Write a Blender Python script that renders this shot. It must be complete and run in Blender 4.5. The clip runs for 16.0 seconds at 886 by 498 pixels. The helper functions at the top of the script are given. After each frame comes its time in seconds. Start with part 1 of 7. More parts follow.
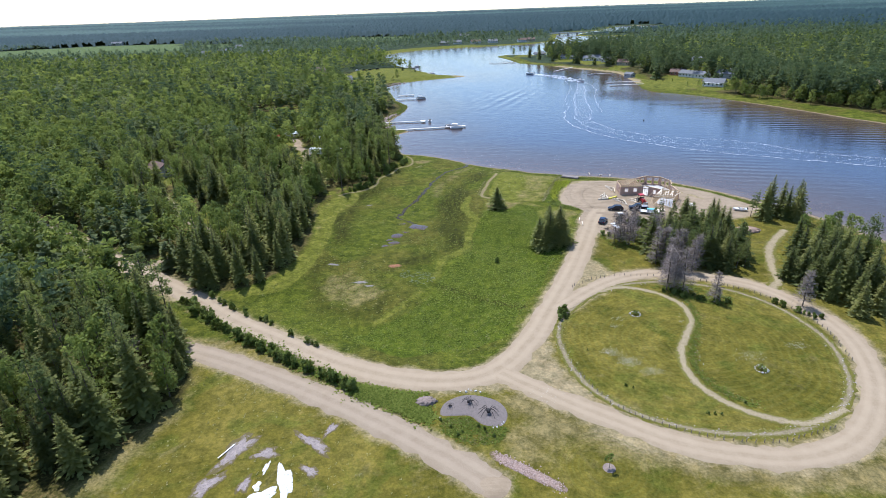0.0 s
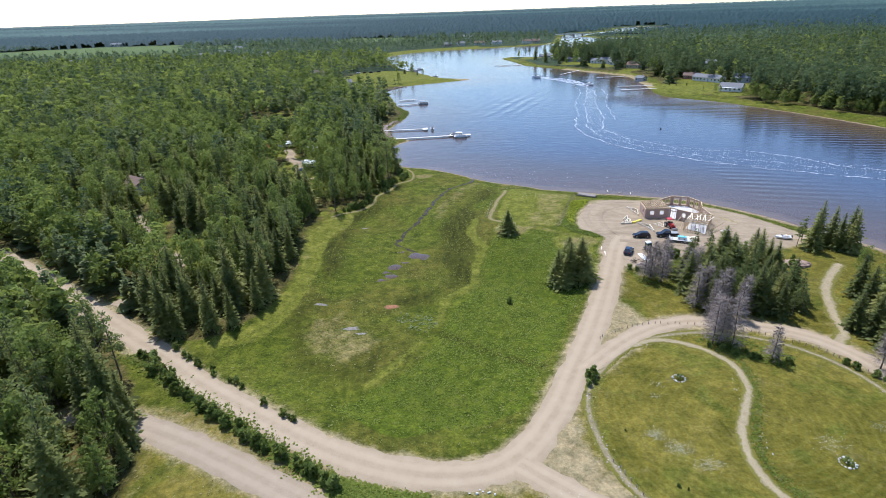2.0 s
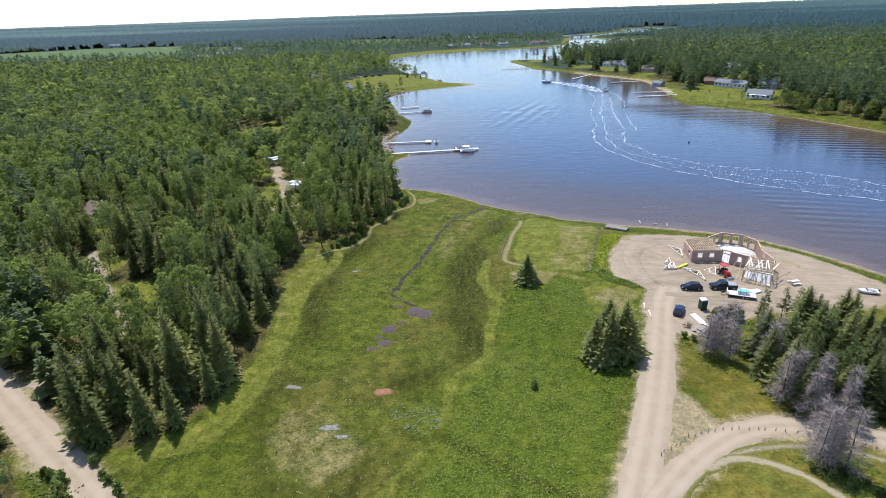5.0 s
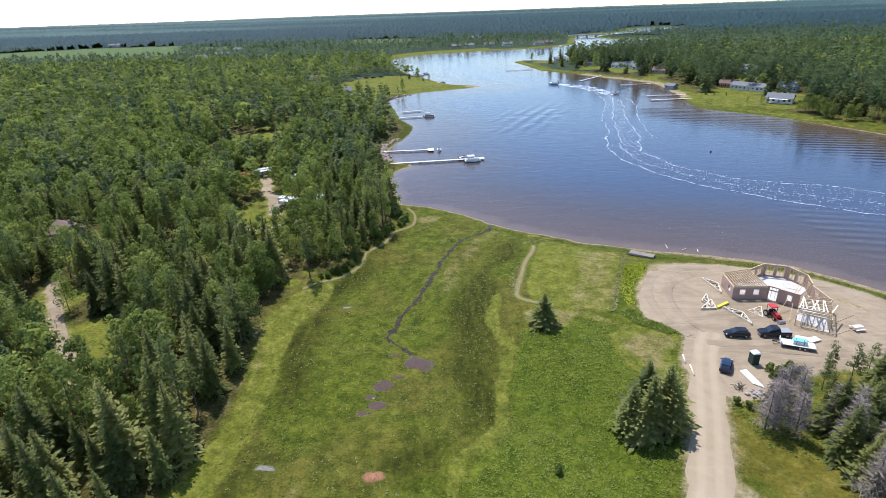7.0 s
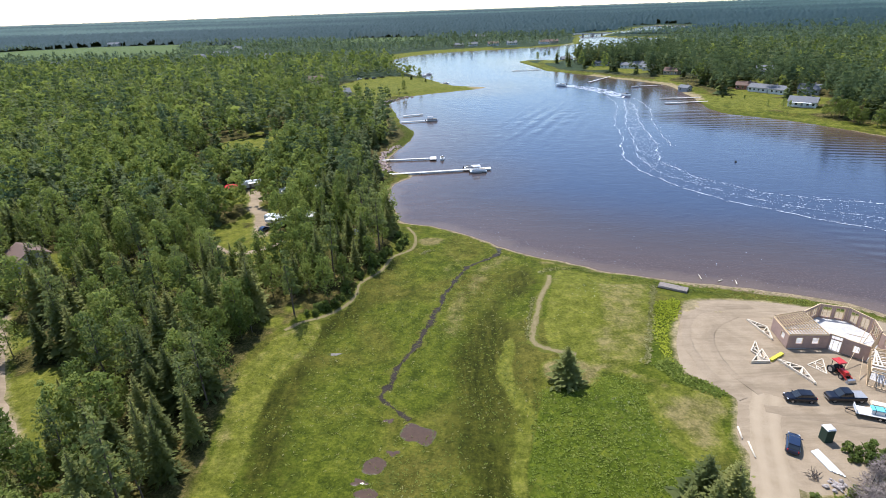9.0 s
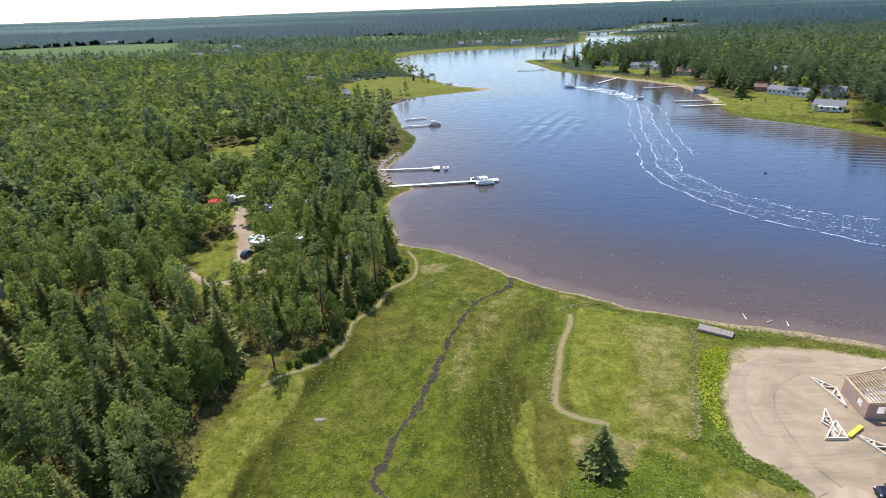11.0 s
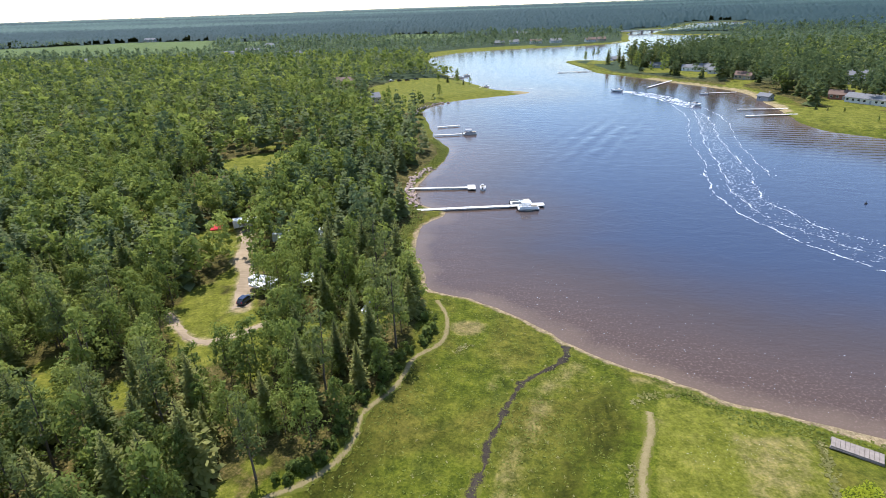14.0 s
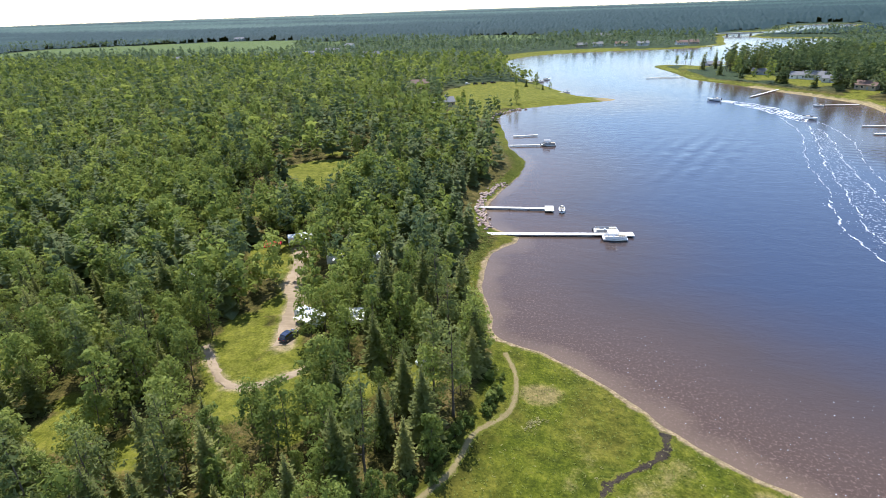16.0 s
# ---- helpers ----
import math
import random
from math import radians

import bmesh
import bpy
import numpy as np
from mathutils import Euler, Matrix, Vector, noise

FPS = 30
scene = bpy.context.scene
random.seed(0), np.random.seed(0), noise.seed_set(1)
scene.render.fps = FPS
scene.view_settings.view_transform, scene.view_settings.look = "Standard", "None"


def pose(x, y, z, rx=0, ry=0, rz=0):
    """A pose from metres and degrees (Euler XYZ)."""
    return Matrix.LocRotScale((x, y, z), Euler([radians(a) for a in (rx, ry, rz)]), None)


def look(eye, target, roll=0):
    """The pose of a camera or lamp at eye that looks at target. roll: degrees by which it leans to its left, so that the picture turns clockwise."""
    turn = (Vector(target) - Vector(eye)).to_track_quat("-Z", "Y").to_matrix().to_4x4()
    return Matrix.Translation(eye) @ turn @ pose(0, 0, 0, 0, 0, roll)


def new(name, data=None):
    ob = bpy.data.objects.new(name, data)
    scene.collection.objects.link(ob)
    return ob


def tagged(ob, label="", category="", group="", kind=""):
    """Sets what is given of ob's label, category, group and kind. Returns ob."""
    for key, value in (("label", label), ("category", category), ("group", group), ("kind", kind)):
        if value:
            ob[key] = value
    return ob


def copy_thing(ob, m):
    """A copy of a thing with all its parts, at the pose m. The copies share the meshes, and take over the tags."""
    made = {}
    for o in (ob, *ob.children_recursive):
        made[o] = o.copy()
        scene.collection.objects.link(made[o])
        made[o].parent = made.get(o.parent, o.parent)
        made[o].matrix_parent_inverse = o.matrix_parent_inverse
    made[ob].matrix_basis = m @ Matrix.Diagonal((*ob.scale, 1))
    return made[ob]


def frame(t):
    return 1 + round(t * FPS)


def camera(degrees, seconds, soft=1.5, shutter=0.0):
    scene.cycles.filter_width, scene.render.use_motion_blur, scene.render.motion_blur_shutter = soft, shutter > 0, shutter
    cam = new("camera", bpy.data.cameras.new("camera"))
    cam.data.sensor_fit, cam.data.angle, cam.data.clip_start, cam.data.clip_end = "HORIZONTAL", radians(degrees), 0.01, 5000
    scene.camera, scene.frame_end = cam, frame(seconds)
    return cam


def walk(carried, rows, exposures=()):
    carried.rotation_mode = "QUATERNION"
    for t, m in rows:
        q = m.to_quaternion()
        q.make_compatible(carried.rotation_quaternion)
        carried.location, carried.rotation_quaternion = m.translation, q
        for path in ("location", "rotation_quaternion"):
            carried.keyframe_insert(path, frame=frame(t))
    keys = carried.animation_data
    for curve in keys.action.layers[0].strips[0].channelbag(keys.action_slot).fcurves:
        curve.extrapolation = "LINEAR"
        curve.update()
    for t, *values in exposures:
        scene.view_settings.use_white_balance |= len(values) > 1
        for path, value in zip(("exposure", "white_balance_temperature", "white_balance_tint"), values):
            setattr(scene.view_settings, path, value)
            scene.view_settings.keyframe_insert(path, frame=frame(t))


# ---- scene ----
cam = camera(78.9, 16.0, soft=0.9)
PATH = [
    (0, -2.63, 5.21, 55.75, -0.89, -24.06, 1.85),
    (0.5, -2.64, 9.99, 55.80, -0.82, -24.05, 1.85),
    (1, -2.65, 14.71, 55.85, -0.75, -24.03, 1.85),
    (1.5, -2.67, 19.36, 55.89, -0.67, -24.01, 1.85),
    (2, -2.69, 23.95, 55.93, -0.60, -23.99, 1.85),
    (2.5, -2.71, 28.49, 55.97, -0.53, -23.97, 1.85),
    (3, -2.74, 32.99, 56.01, -0.45, -23.95, 1.85),
    (3.5, -2.77, 37.44, 56.04, -0.38, -23.94, 1.85),
    (4, -2.79, 41.86, 56.07, -0.31, -23.93, 1.85),
    (6.5, -2.97, 63.59, 56.19, 0.06, -23.96, 1.85),
    (7, -3.02, 67.89, 56.20, 0.13, -23.99, 1.85),
    (7.5, -3.07, 72.18, 56.21, 0.20, -24.02, 1.85),
    (8, -3.14, 76.47, 56.22, 0.27, -24.06, 1.85),
    (8.5, -3.22, 80.76, 56.23, 0.34, -24.10, 1.85),
    (9, -3.31, 85.05, 56.23, 0.42, -24.14, 1.85),
    (11.5, -4.14, 106.58, 56.21, 0.77, -24.37, 1.85),
    (12, -4.41, 110.91, 56.20, 0.84, -24.40, 1.85),
    (12.5, -4.72, 115.26, 56.19, 0.92, -24.42, 1.85),
    (13, -5.08, 119.61, 56.17, 0.99, -24.44, 1.85),
    (13.5, -5.50, 123.98, 56.15, 2.25, -24.44, 1.85),
    (14, -5.98, 128.36, 56.13, 4.15, -24.42, 1.85),
    (14.5, -6.53, 132.75, 56.10, 6.36, -24.38, 1.85),
    (15, -7.15, 137.14, 56.07, 8.77, -24.32, 1.85),
    (15.5, -7.86, 141.55, 56.04, 10.52, -24.23, 1.85),
    (16, -8.65, 145.96, 56.01, 11.93, -24.11, 1.85),
]
walk(cam, [(t, pose(x, y, z, 90 + pitch, roll, yaw)) for t, x, y, z, yaw, pitch, roll in PATH], [(0, 0.44, 5800, 12), (4, 0.49, 5850, 12), (9, 0.55, 6080, 12), (13, 0.69, 6250, 12), (16, 0.79, 6250, 12)])

# ---------------------------------------------------------------- light
SUN_EL, SUN_AZ = 62.0, -24.0  # degrees; the azimuth counts from +y towards +x
world = bpy.data.worlds.new("sky")
scene.world = world
world.use_nodes = True
wn = world.node_tree.nodes
sky = wn.new("ShaderNodeTexSky")
sky.sky_type = "NISHITA"
sky.sun_disc = False
sky.sun_elevation = radians(SUN_EL)
sky.sun_rotation = radians(SUN_AZ)
sky.air_density, sky.dust_density, sky.ozone_density = 1.0, 0.4, 2.0
wn["Background"].inputs["Strength"].default_value = 0.15
world.node_tree.links.new(sky.outputs[0], wn["Background"].inputs["Color"])
sun = new("sun", bpy.data.lights.new("sun", "SUN"))
sun.data.energy, sun.data.angle, sun.data.color = 4.2, radians(0.53), (1.0, 0.97, 0.93)
_e, _a = radians(SUN_EL), radians(SUN_AZ)
sun.matrix_world = look((300 * math.sin(_a) * math.cos(_e), 300 * math.cos(_a) * math.cos(_e), 300 * math.sin(_e)), (0, 0, 0))


# ---------------------------------------------------------------- materials
class Mat:
    """A node material in the making."""

    def __init__(self, name, rough=0.8, metal=0.0, spec=0.3):
        self.m = bpy.data.materials.new(name)
        self.m.use_nodes = True
        self.t = self.m.node_tree
        self.b = self.t.nodes["Principled BSDF"]
        self.b.inputs["Roughness"].default_value = rough
        self.b.inputs["Metallic"].default_value = metal
        self.b.inputs["Specular IOR Level"].default_value = spec

    def node(self, kind, **sets):
        n = self.t.nodes.new(kind)
        for k, v in sets.items():
            n.inputs[k.replace("_", " ")].default_value = v
        return n

    def link(self, a, b):
        self.t.links.new(a, b)

    def pos(self, sx=1.0, sy=None, sz=None):
        g = self.t.nodes.new("ShaderNodeNewGeometry")
        mp = self.t.nodes.new("ShaderNodeMapping")
        mp.inputs["Scale"].default_value = (sx, sx if sy is None else sy, sx if sz is None else sz)
        self.link(g.outputs["Position"], mp.inputs["Vector"])
        return mp.outputs[0]

    def own(self, s=1.0):
        c = self.t.nodes.new("ShaderNodeTexCoord")
        mp = self.t.nodes.new("ShaderNodeMapping")
        mp.inputs["Scale"].default_value = (s, s, s)
        self.link(c.outputs["Object"], mp.inputs["Vector"])
        return mp.outputs[0]

    def noise(self, scale, detail=4.0, rough=0.55, vec=None, distort=0.0):
        n = self.node("ShaderNodeTexNoise", Scale=scale, Detail=detail, Roughness=rough, Distortion=distort)
        self.link(vec if vec else self.pos(), n.inputs["Vector"])
        return n.outputs["Fac"]

    def attr(self, name):
        n = self.t.nodes.new("ShaderNodeAttribute")
        n.attribute_name = name
        return n.outputs["Fac"]

    def rand(self):
        return self.t.nodes.new("ShaderNodeObjectInfo").outputs["Random"]

    def island(self):
        return self.t.nodes.new("ShaderNodeNewGeometry").outputs["Random Per Island"]

    def math(self, op, a, b=0.0, c=None):
        n = self.t.nodes.new("ShaderNodeMath")
        n.operation = op
        for i, v in enumerate((a, b, c)):
            if v is None:
                continue
            if isinstance(v, (int, float)):
                n.inputs[i].default_value = v
            else:
                self.link(v, n.inputs[i])
        return n.outputs[0]

    def step(self, v, lo, hi, a=0.0, b=1.0):
        n = self.t.nodes.new("ShaderNodeMapRange")
        n.interpolation_type = "SMOOTHSTEP"
        self.link(v, n.inputs[0])
        for i, x in zip((1, 2, 3, 4), (lo, hi, a, b)):
            n.inputs[i].default_value = x
        return n.outputs[0]

    def ramp(self, fac, *stops):
        n = self.t.nodes.new("ShaderNodeValToRGB")
        els = n.color_ramp.elements
        while len(els) < len(stops):
            els.new(0.5)
        for e, (p, c) in zip(els, stops):
            e.position, e.color = p, (*c, 1)
        self.link(fac, n.inputs[0])
        return n.outputs[0]

    def mix(self, fac, a, b, mode="MIX"):
        n = self.t.nodes.new("ShaderNodeMix")
        n.data_type, n.blend_type = "RGBA", mode
        for sock, v in ((n.inputs[0], fac), (n.inputs[6], a), (n.inputs[7], b)):
            if isinstance(v, (int, float)):
                sock.default_value = v
            elif isinstance(v, tuple):
                sock.default_value = (*v, 1)
            else:
                self.link(v, sock)
        return n.outputs[2]

    def colour(self, c):
        if isinstance(c, tuple):
            self.b.inputs["Base Color"].default_value = (*c, 1)
        else:
            self.link(c, self.b.inputs["Base Color"])
        return self

    def bump(self, h, strength=0.5, dist=0.1):
        n = self.node("ShaderNodeBump", Strength=strength, Distance=dist)
        self.link(h, n.inputs["Height"])
        self.link(n.outputs[0], self.b.inputs["Normal"])
        return self


def worn(name, c, rough=0.6, metal=0.0, spread=0.18, scale=3.0, bump=0.0, spec=0.4):
    """A painted or plain surface, mottled at two scales."""
    k = Mat(name, rough, metal, spec)
    v = k.own()
    a = k.noise(scale, 5, 0.6, v)
    d = k.noise(scale * 9, 3, 0.6, v)
    f = k.math("ADD", k.math("MULTIPLY", a, 0.65), k.math("MULTIPLY", d, 0.35))
    lo = tuple(x * (1 - spread) for x in c)
    hi = tuple(min(1.0, x * (1 + spread)) for x in c)
    k.colour(k.ramp(f, (0.3, lo), (0.7, hi)))
    if bump:
        k.bump(d, bump, 0.03)
    return k.m


def ground_material():
    k = Mat("ground_cover", 0.95, 0, 0.1)
    fine = k.noise(2.6, 6, 0.7)
    mid = k.noise(0.35, 5, 0.6)
    big = k.noise(0.05, 4, 0.55, distort=0.6)
    streak = k.noise(1.0, 5, 0.6, k.pos(0.9, 0.14, 1.0))
    grain = k.math("ADD", k.math("MULTIPLY", fine, 0.55), k.math("MULTIPLY", mid, 0.45))
    # rough meadow grass
    grass = k.ramp(grain, (0.40, (0.047, 0.062, 0.006)), (0.5, (0.086, 0.104, 0.010)), (0.61, (0.142, 0.150, 0.020)))
    grass = k.mix(k.step(big, 0.40, 0.68), grass, k.ramp(grain, (0.40, (0.067, 0.066, 0.010)), (0.60, (0.150, 0.132, 0.028))))
    patchy = k.noise(0.16, 6, 0.65, distort=1.0)
    grass = k.mix(k.step(patchy, 0.52, 0.70, 0.0, 0.7), grass, k.ramp(grain, (0.40, (0.031, 0.043, 0.006)), (0.60, (0.082, 0.097, 0.016))))

    def lay(below, mask, stops, ragged=0.8, src=grain, soft=0.22):
        m = k.math("ADD", k.attr(mask), k.math("MULTIPLY", k.math("SUBTRACT", mid, 0.5), ragged))
        m = k.math("ADD", m, k.math("MULTIPLY", k.math("SUBTRACT", fine, 0.5), ragged * 0.6))
        return k.mix(k.step(m, 0.5 - soft, 0.5 + soft), below, k.ramp(src, *stops))

    c = lay(grass, "tall", ((0.38, (0.038, 0.056, 0.004)), (0.5, (0.079, 0.105, 0.009)), (0.62, (0.140, 0.156, 0.019))), 0.7, soft=0.12)
    c = lay(c, "marsh", ((0.40, (0.024, 0.027, 0.003)), (0.5, (0.045, 0.050, 0.006)), (0.61, (0.086, 0.082, 0.013))), 1.5, k.math("ADD", k.math("MULTIPLY", streak, 0.5), k.math("MULTIPLY", fine, 0.5)), 0.4)
    c = lay(c, "mown", ((0.40, (0.092, 0.102, 0.012)), (0.5, (0.140, 0.146, 0.022)), (0.61, (0.198, 0.188, 0.040))), 0.6)
    turf = k.ramp(k.math("ADD", k.math("MULTIPLY", big, 0.45), k.math("MULTIPLY", grain, 0.55)), (0.40, (0.094, 0.087, 0.012)), (0.5, (0.143, 0.122, 0.021)), (0.62, (0.206, 0.168, 0.040)))
    turf = k.mix(k.step(k.noise(0.11, 5, 0.65, distort=0.8), 0.50, 0.64, 0.0, 0.6), turf, k.ramp(grain, (0.40, (0.058, 0.078, 0.008)), (0.60, (0.122, 0.140, 0.024))))
    turf = k.mix(k.step(k.noise(0.23, 6, 0.7, distort=0.5), 0.56, 0.68, 0.0, 0.6), turf, k.ramp(grain, (0.40, (0.118, 0.098, 0.032)), (0.60, (0.220, 0.184, 0.076))))
    m = k.math("ADD", k.attr("lawn"), k.math("MULTIPLY", k.math("SUBTRACT", mid, 0.5), 0.5))
    c = k.mix(k.step(m, 0.28, 0.72), c, turf)
    c = lay(c, "dry", ((0.40, (0.147, 0.117, 0.048)), (0.60, (0.264, 0.212, 0.101))), 0.9, soft=0.3)
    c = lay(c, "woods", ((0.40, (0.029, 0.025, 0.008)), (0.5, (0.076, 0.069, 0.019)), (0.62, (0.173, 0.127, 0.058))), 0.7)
    c = lay(c, "farwoods", ((0.40, (0.026, 0.042, 0.024)), (0.60, (0.056, 0.080, 0.044))), 0.2)
    c = lay(c, "dirt", ((0.38, (0.245, 0.190, 0.112)), (0.62, (0.360, 0.290, 0.186))), 1.0, soft=0.34)
    c = lay(c, "crop", ((0.40, (0.088, 0.124, 0.044)), (0.60, (0.120, 0.156, 0.062))), 0.2)
    # mowing rings
    ring = k.math("SINE", k.math("ADD", k.math("MULTIPLY", k.attr("mow"), 5.2), k.math("MULTIPLY", mid, 2.2)))
    c = k.mix(k.math("MULTIPLY", k.step(ring, 0.1, 1.0, 0.0, 0.2), k.step(k.attr("mow"), 0.5, 1.5)), c, (0.189, 0.186, 0.047))
    # wet sand along the water
    d = k.math("ADD", k.attr("shore"), k.math("MULTIPLY", k.math("SUBTRACT", mid, 0.5), 3.0))
    c = k.mix(k.step(d, 0.5, 1.5, 1.0, 0.0), c, k.ramp(fine, (0.40, (0.205, 0.150, 0.096)), (0.60, (0.340, 0.265, 0.180))))
    lump = k.noise(0.75, 7, 0.78)
    c = k.mix(1.0, c, k.ramp(lump, (0.36, (0.52, 0.55, 0.44)), (0.5, (0.86, 0.86, 0.74)), (0.64, (1.24, 1.18, 1.0))), "MULTIPLY")
    k.colour(c)
    k.bump(k.math("ADD", fine, k.math("MULTIPLY", mid, 1.5)), 0.7, 0.25)
    return k.m


def gravel_material(name, lo, hi, tracks=True):
    k = Mat(name, 0.95, 0, 0.15)
    fine = k.noise(7.0, 6, 0.7)
    mid = k.noise(0.5, 5, 0.6)
    f = k.math("ADD", k.math("MULTIPLY", fine, 0.5), k.math("MULTIPLY", mid, 0.5))
    c = k.ramp(f, (0.3, lo), (0.7, hi))
    if tracks:
        a = k.attr("across")  # 0 to 1 from edge to edge
        w = k.math("ABSOLUTE", k.math("SUBTRACT", k.math("ABSOLUTE", k.math("SUBTRACT", a, 0.5)), 0.2))
        wheel = k.step(w, 0.04, 0.16, 1.0, 0.0)
        c = k.mix(k.math("MULTIPLY", wheel, 0.35), c, tuple(min(1, x * 1.15) for x in hi))
        mid_edge = k.math("MULTIPLY", k.step(k.math("ABSOLUTE", k.math("SUBTRACT", a, 0.5)), 0.36, 0.5), k.step(fine, 0.42, 0.58))
        c = k.mix(k.math("MULTIPLY", mid_edge, 0.3), c, (0.180, 0.150, 0.085))
    else:
        big = k.noise(0.10, 5, 0.6, distort=1.6)
        drag = k.noise(1.0, 4, 0.6, k.pos(0.10, 0.9, 1.0), 1.2)
        f2 = k.math("ADD", k.math("MULTIPLY", drag, 0.4), k.math("MULTIPLY", big, 0.6))
        c = k.mix(k.step(f2, 0.40, 0.66, 0.0, 0.7), c, tuple(x * 0.72 for x in lo))
    k.colour(c)
    k.bump(fine, 0.5, 0.06)
    return k.m


def frayed(name, lo, hi, grass_lo, grass_hi, reach=0.62, rough=0.95, spec=0.1, wet=False):
    """A path surface that frays into the grass on both sides."""
    k = Mat(name, rough, 0, spec)
    fine, mid = k.noise(5.0, 6, 0.7), k.noise(0.8, 5, 0.65)
    f = k.math("ADD", k.math("MULTIPLY", fine, 0.5), k.math("MULTIPLY", mid, 0.5))
    off = k.math("MULTIPLY", k.math("ABSOLUTE", k.math("SUBTRACT", k.attr("across"), 0.5)), 2.0)
    off = k.math("ADD", off, k.math("MULTIPLY", k.math("SUBTRACT", f, 0.5), 3.2))
    edge = k.step(off, reach - 0.15, reach + 0.2)
    c = k.mix(edge, k.ramp(f, (0.36, lo), (0.64, hi)), k.ramp(f, (0.38, grass_lo), (0.62, grass_hi)))
    k.colour(c)
    if wet:
        k.link(k.step(k.math("ADD", edge, k.math("MULTIPLY", fine, 0.5)), 0.2, 0.42, 0.25, 0.95), k.b.inputs["Roughness"])
    else:
        k.bump(fine, 0.5, 0.06)
    return k.m


def water_material():
    k = Mat("river_water", 0.12, 0, 0.5)
    k.b.inputs["IOR"].default_value = 1.33
    d = k.attr("depth")
    n = k.noise(0.08, 4, 0.6)
    s = k.math("ADD", d, k.math("MULTIPLY", k.math("SUBTRACT", n, 0.5), 9.0))
    # brown water; the last, blue stop paints sky reflection into the base colour
    c = k.ramp(k.step(s, -1.5, 62.0), (0.0, (0.13, 0.09, 0.062)), (0.03, (0.076, 0.050, 0.037)), (0.40, (0.058, 0.043, 0.040)), (1.0, (0.030, 0.041, 0.076)))
    peb = k.noise(2.1, 5, 0.75)
    shoal = k.math("MULTIPLY", k.step(s, 3.0, 26.0, 1.0, 0.0), k.step(peb, 0.51, 0.65, 0.0, 0.65))
    c = k.mix(shoal, c, (0.19, 0.125, 0.10))
    k.colour(c)
    rip = k.noise(1.1, 3, 0.6, k.pos(0.55, 1.3, 1.0), 0.4)
    swell = k.noise(0.22, 3, 0.5, k.pos(0.7, 1.2, 1.0), 0.6)
    mp = k.t.nodes.new("ShaderNodeMapping")
    mp.inputs["Rotation"].default_value = (0, 0, radians(24.5))
    k.link(k.pos(), mp.inputs["Vector"])
    wav = k.node("ShaderNodeTexWave", Scale=0.042, Distortion=2.2, Detail=2.0)
    wav.inputs["Detail Scale"].default_value = 0.25
    k.link(mp.outputs[0], wav.inputs["Vector"])
    train = k.math("MULTIPLY", wav.outputs["Fac"], k.math("ADD", 0.06, k.math("MULTIPLY", k.attr("west_train"), k.step(k.noise(0.05, 2, 0.5), 0.35, 0.55, 0.2, 2.6))))
    mp2 = k.t.nodes.new("ShaderNodeMapping")
    mp2.inputs["Rotation"].default_value = (0, 0, radians(-76))
    k.link(k.pos(), mp2.inputs["Vector"])
    wav2 = k.node("ShaderNodeTexWave", Scale=0.07, Distortion=4.0, Detail=2.0)
    wav2.inputs["Detail Scale"].default_value = 0.3
    k.link(mp2.outputs[0], wav2.inputs["Vector"])
    train = k.math("ADD", train, k.math("MULTIPLY", wav2.outputs["Fac"], k.math("MULTIPLY", k.attr("east_train"), 2.3)))
    k.bump(k.math("ADD", k.math("ADD", k.math("MULTIPLY", rip, 0.42), swell), train), 0.17, 0.5)
    return k.m


def foam_and_glint_material():
    # white of the wake foam, also of sun glints drawn as flecks
    k = Mat("foam", 0.6, 0, 0.2)
    k.colour(k.ramp(k.noise(1.5, 4), (0.3, (0.42, 0.46, 0.52)), (0.7, (0.68, 0.71, 0.75))))
    return k.m


def leaf_material(name, dark, mid, light, through_=0.35, varied=True):
    k = Mat(name, 0.75, 0, 0.12)
    tint = k.math("FRACT", k.math("ADD", k.rand(), k.attr("tint")))
    f = k.math("ADD", k.math("MULTIPLY", tint, 0.76), k.math("MULTIPLY", k.island(), 0.24))
    if not varied:
        f = k.math("ADD", k.attr("tint"), k.math("MULTIPLY", k.math("SUBTRACT", k.noise(0.05, 3, 0.6), 0.5), 0.5))
    c = k.ramp(f, (0.08, dark), (0.5, mid), (0.95, light))
    k.colour(c)
    tr = k.t.nodes.new("ShaderNodeBsdfTranslucent")
    k.link(k.mix(0.35, c, (0.30, 0.33, 0.06)), tr.inputs["Color"])
    mx = k.t.nodes.new("ShaderNodeMixShader")
    mx.inputs[0].default_value = through_
    k.link(k.b.outputs[0], mx.inputs[1])
    k.link(tr.outputs[0], mx.inputs[2])
    k.link(mx.outputs[0], k.t.nodes["Material Output"].inputs["Surface"])
    return k.m


GROUND = ground_material()
GRAVEL = gravel_material("road_gravel", (0.264, 0.197, 0.122), (0.382, 0.299, 0.202))
DIRT = gravel_material("packed_dirt", (0.240, 0.180, 0.118), (0.345, 0.272, 0.190))
YARD = gravel_material("yard_gravel", (0.262, 0.196, 0.124), (0.376, 0.292, 0.198), False)
RUT = gravel_material("rutted_dirt", (0.245, 0.183, 0.116), (0.358, 0.278, 0.190), False)
MEADOW_EDGE = ((0.066, 0.074, 0.009), (0.120, 0.122, 0.020))
LAWN_EDGE = ((0.088, 0.086, 0.014), (0.165, 0.145, 0.034))
CREEK = frayed("creek_mud", (0.018, 0.014, 0.010), (0.058, 0.044, 0.030), *MEADOW_EDGE, 0.5, 0.95, 0.06, True)
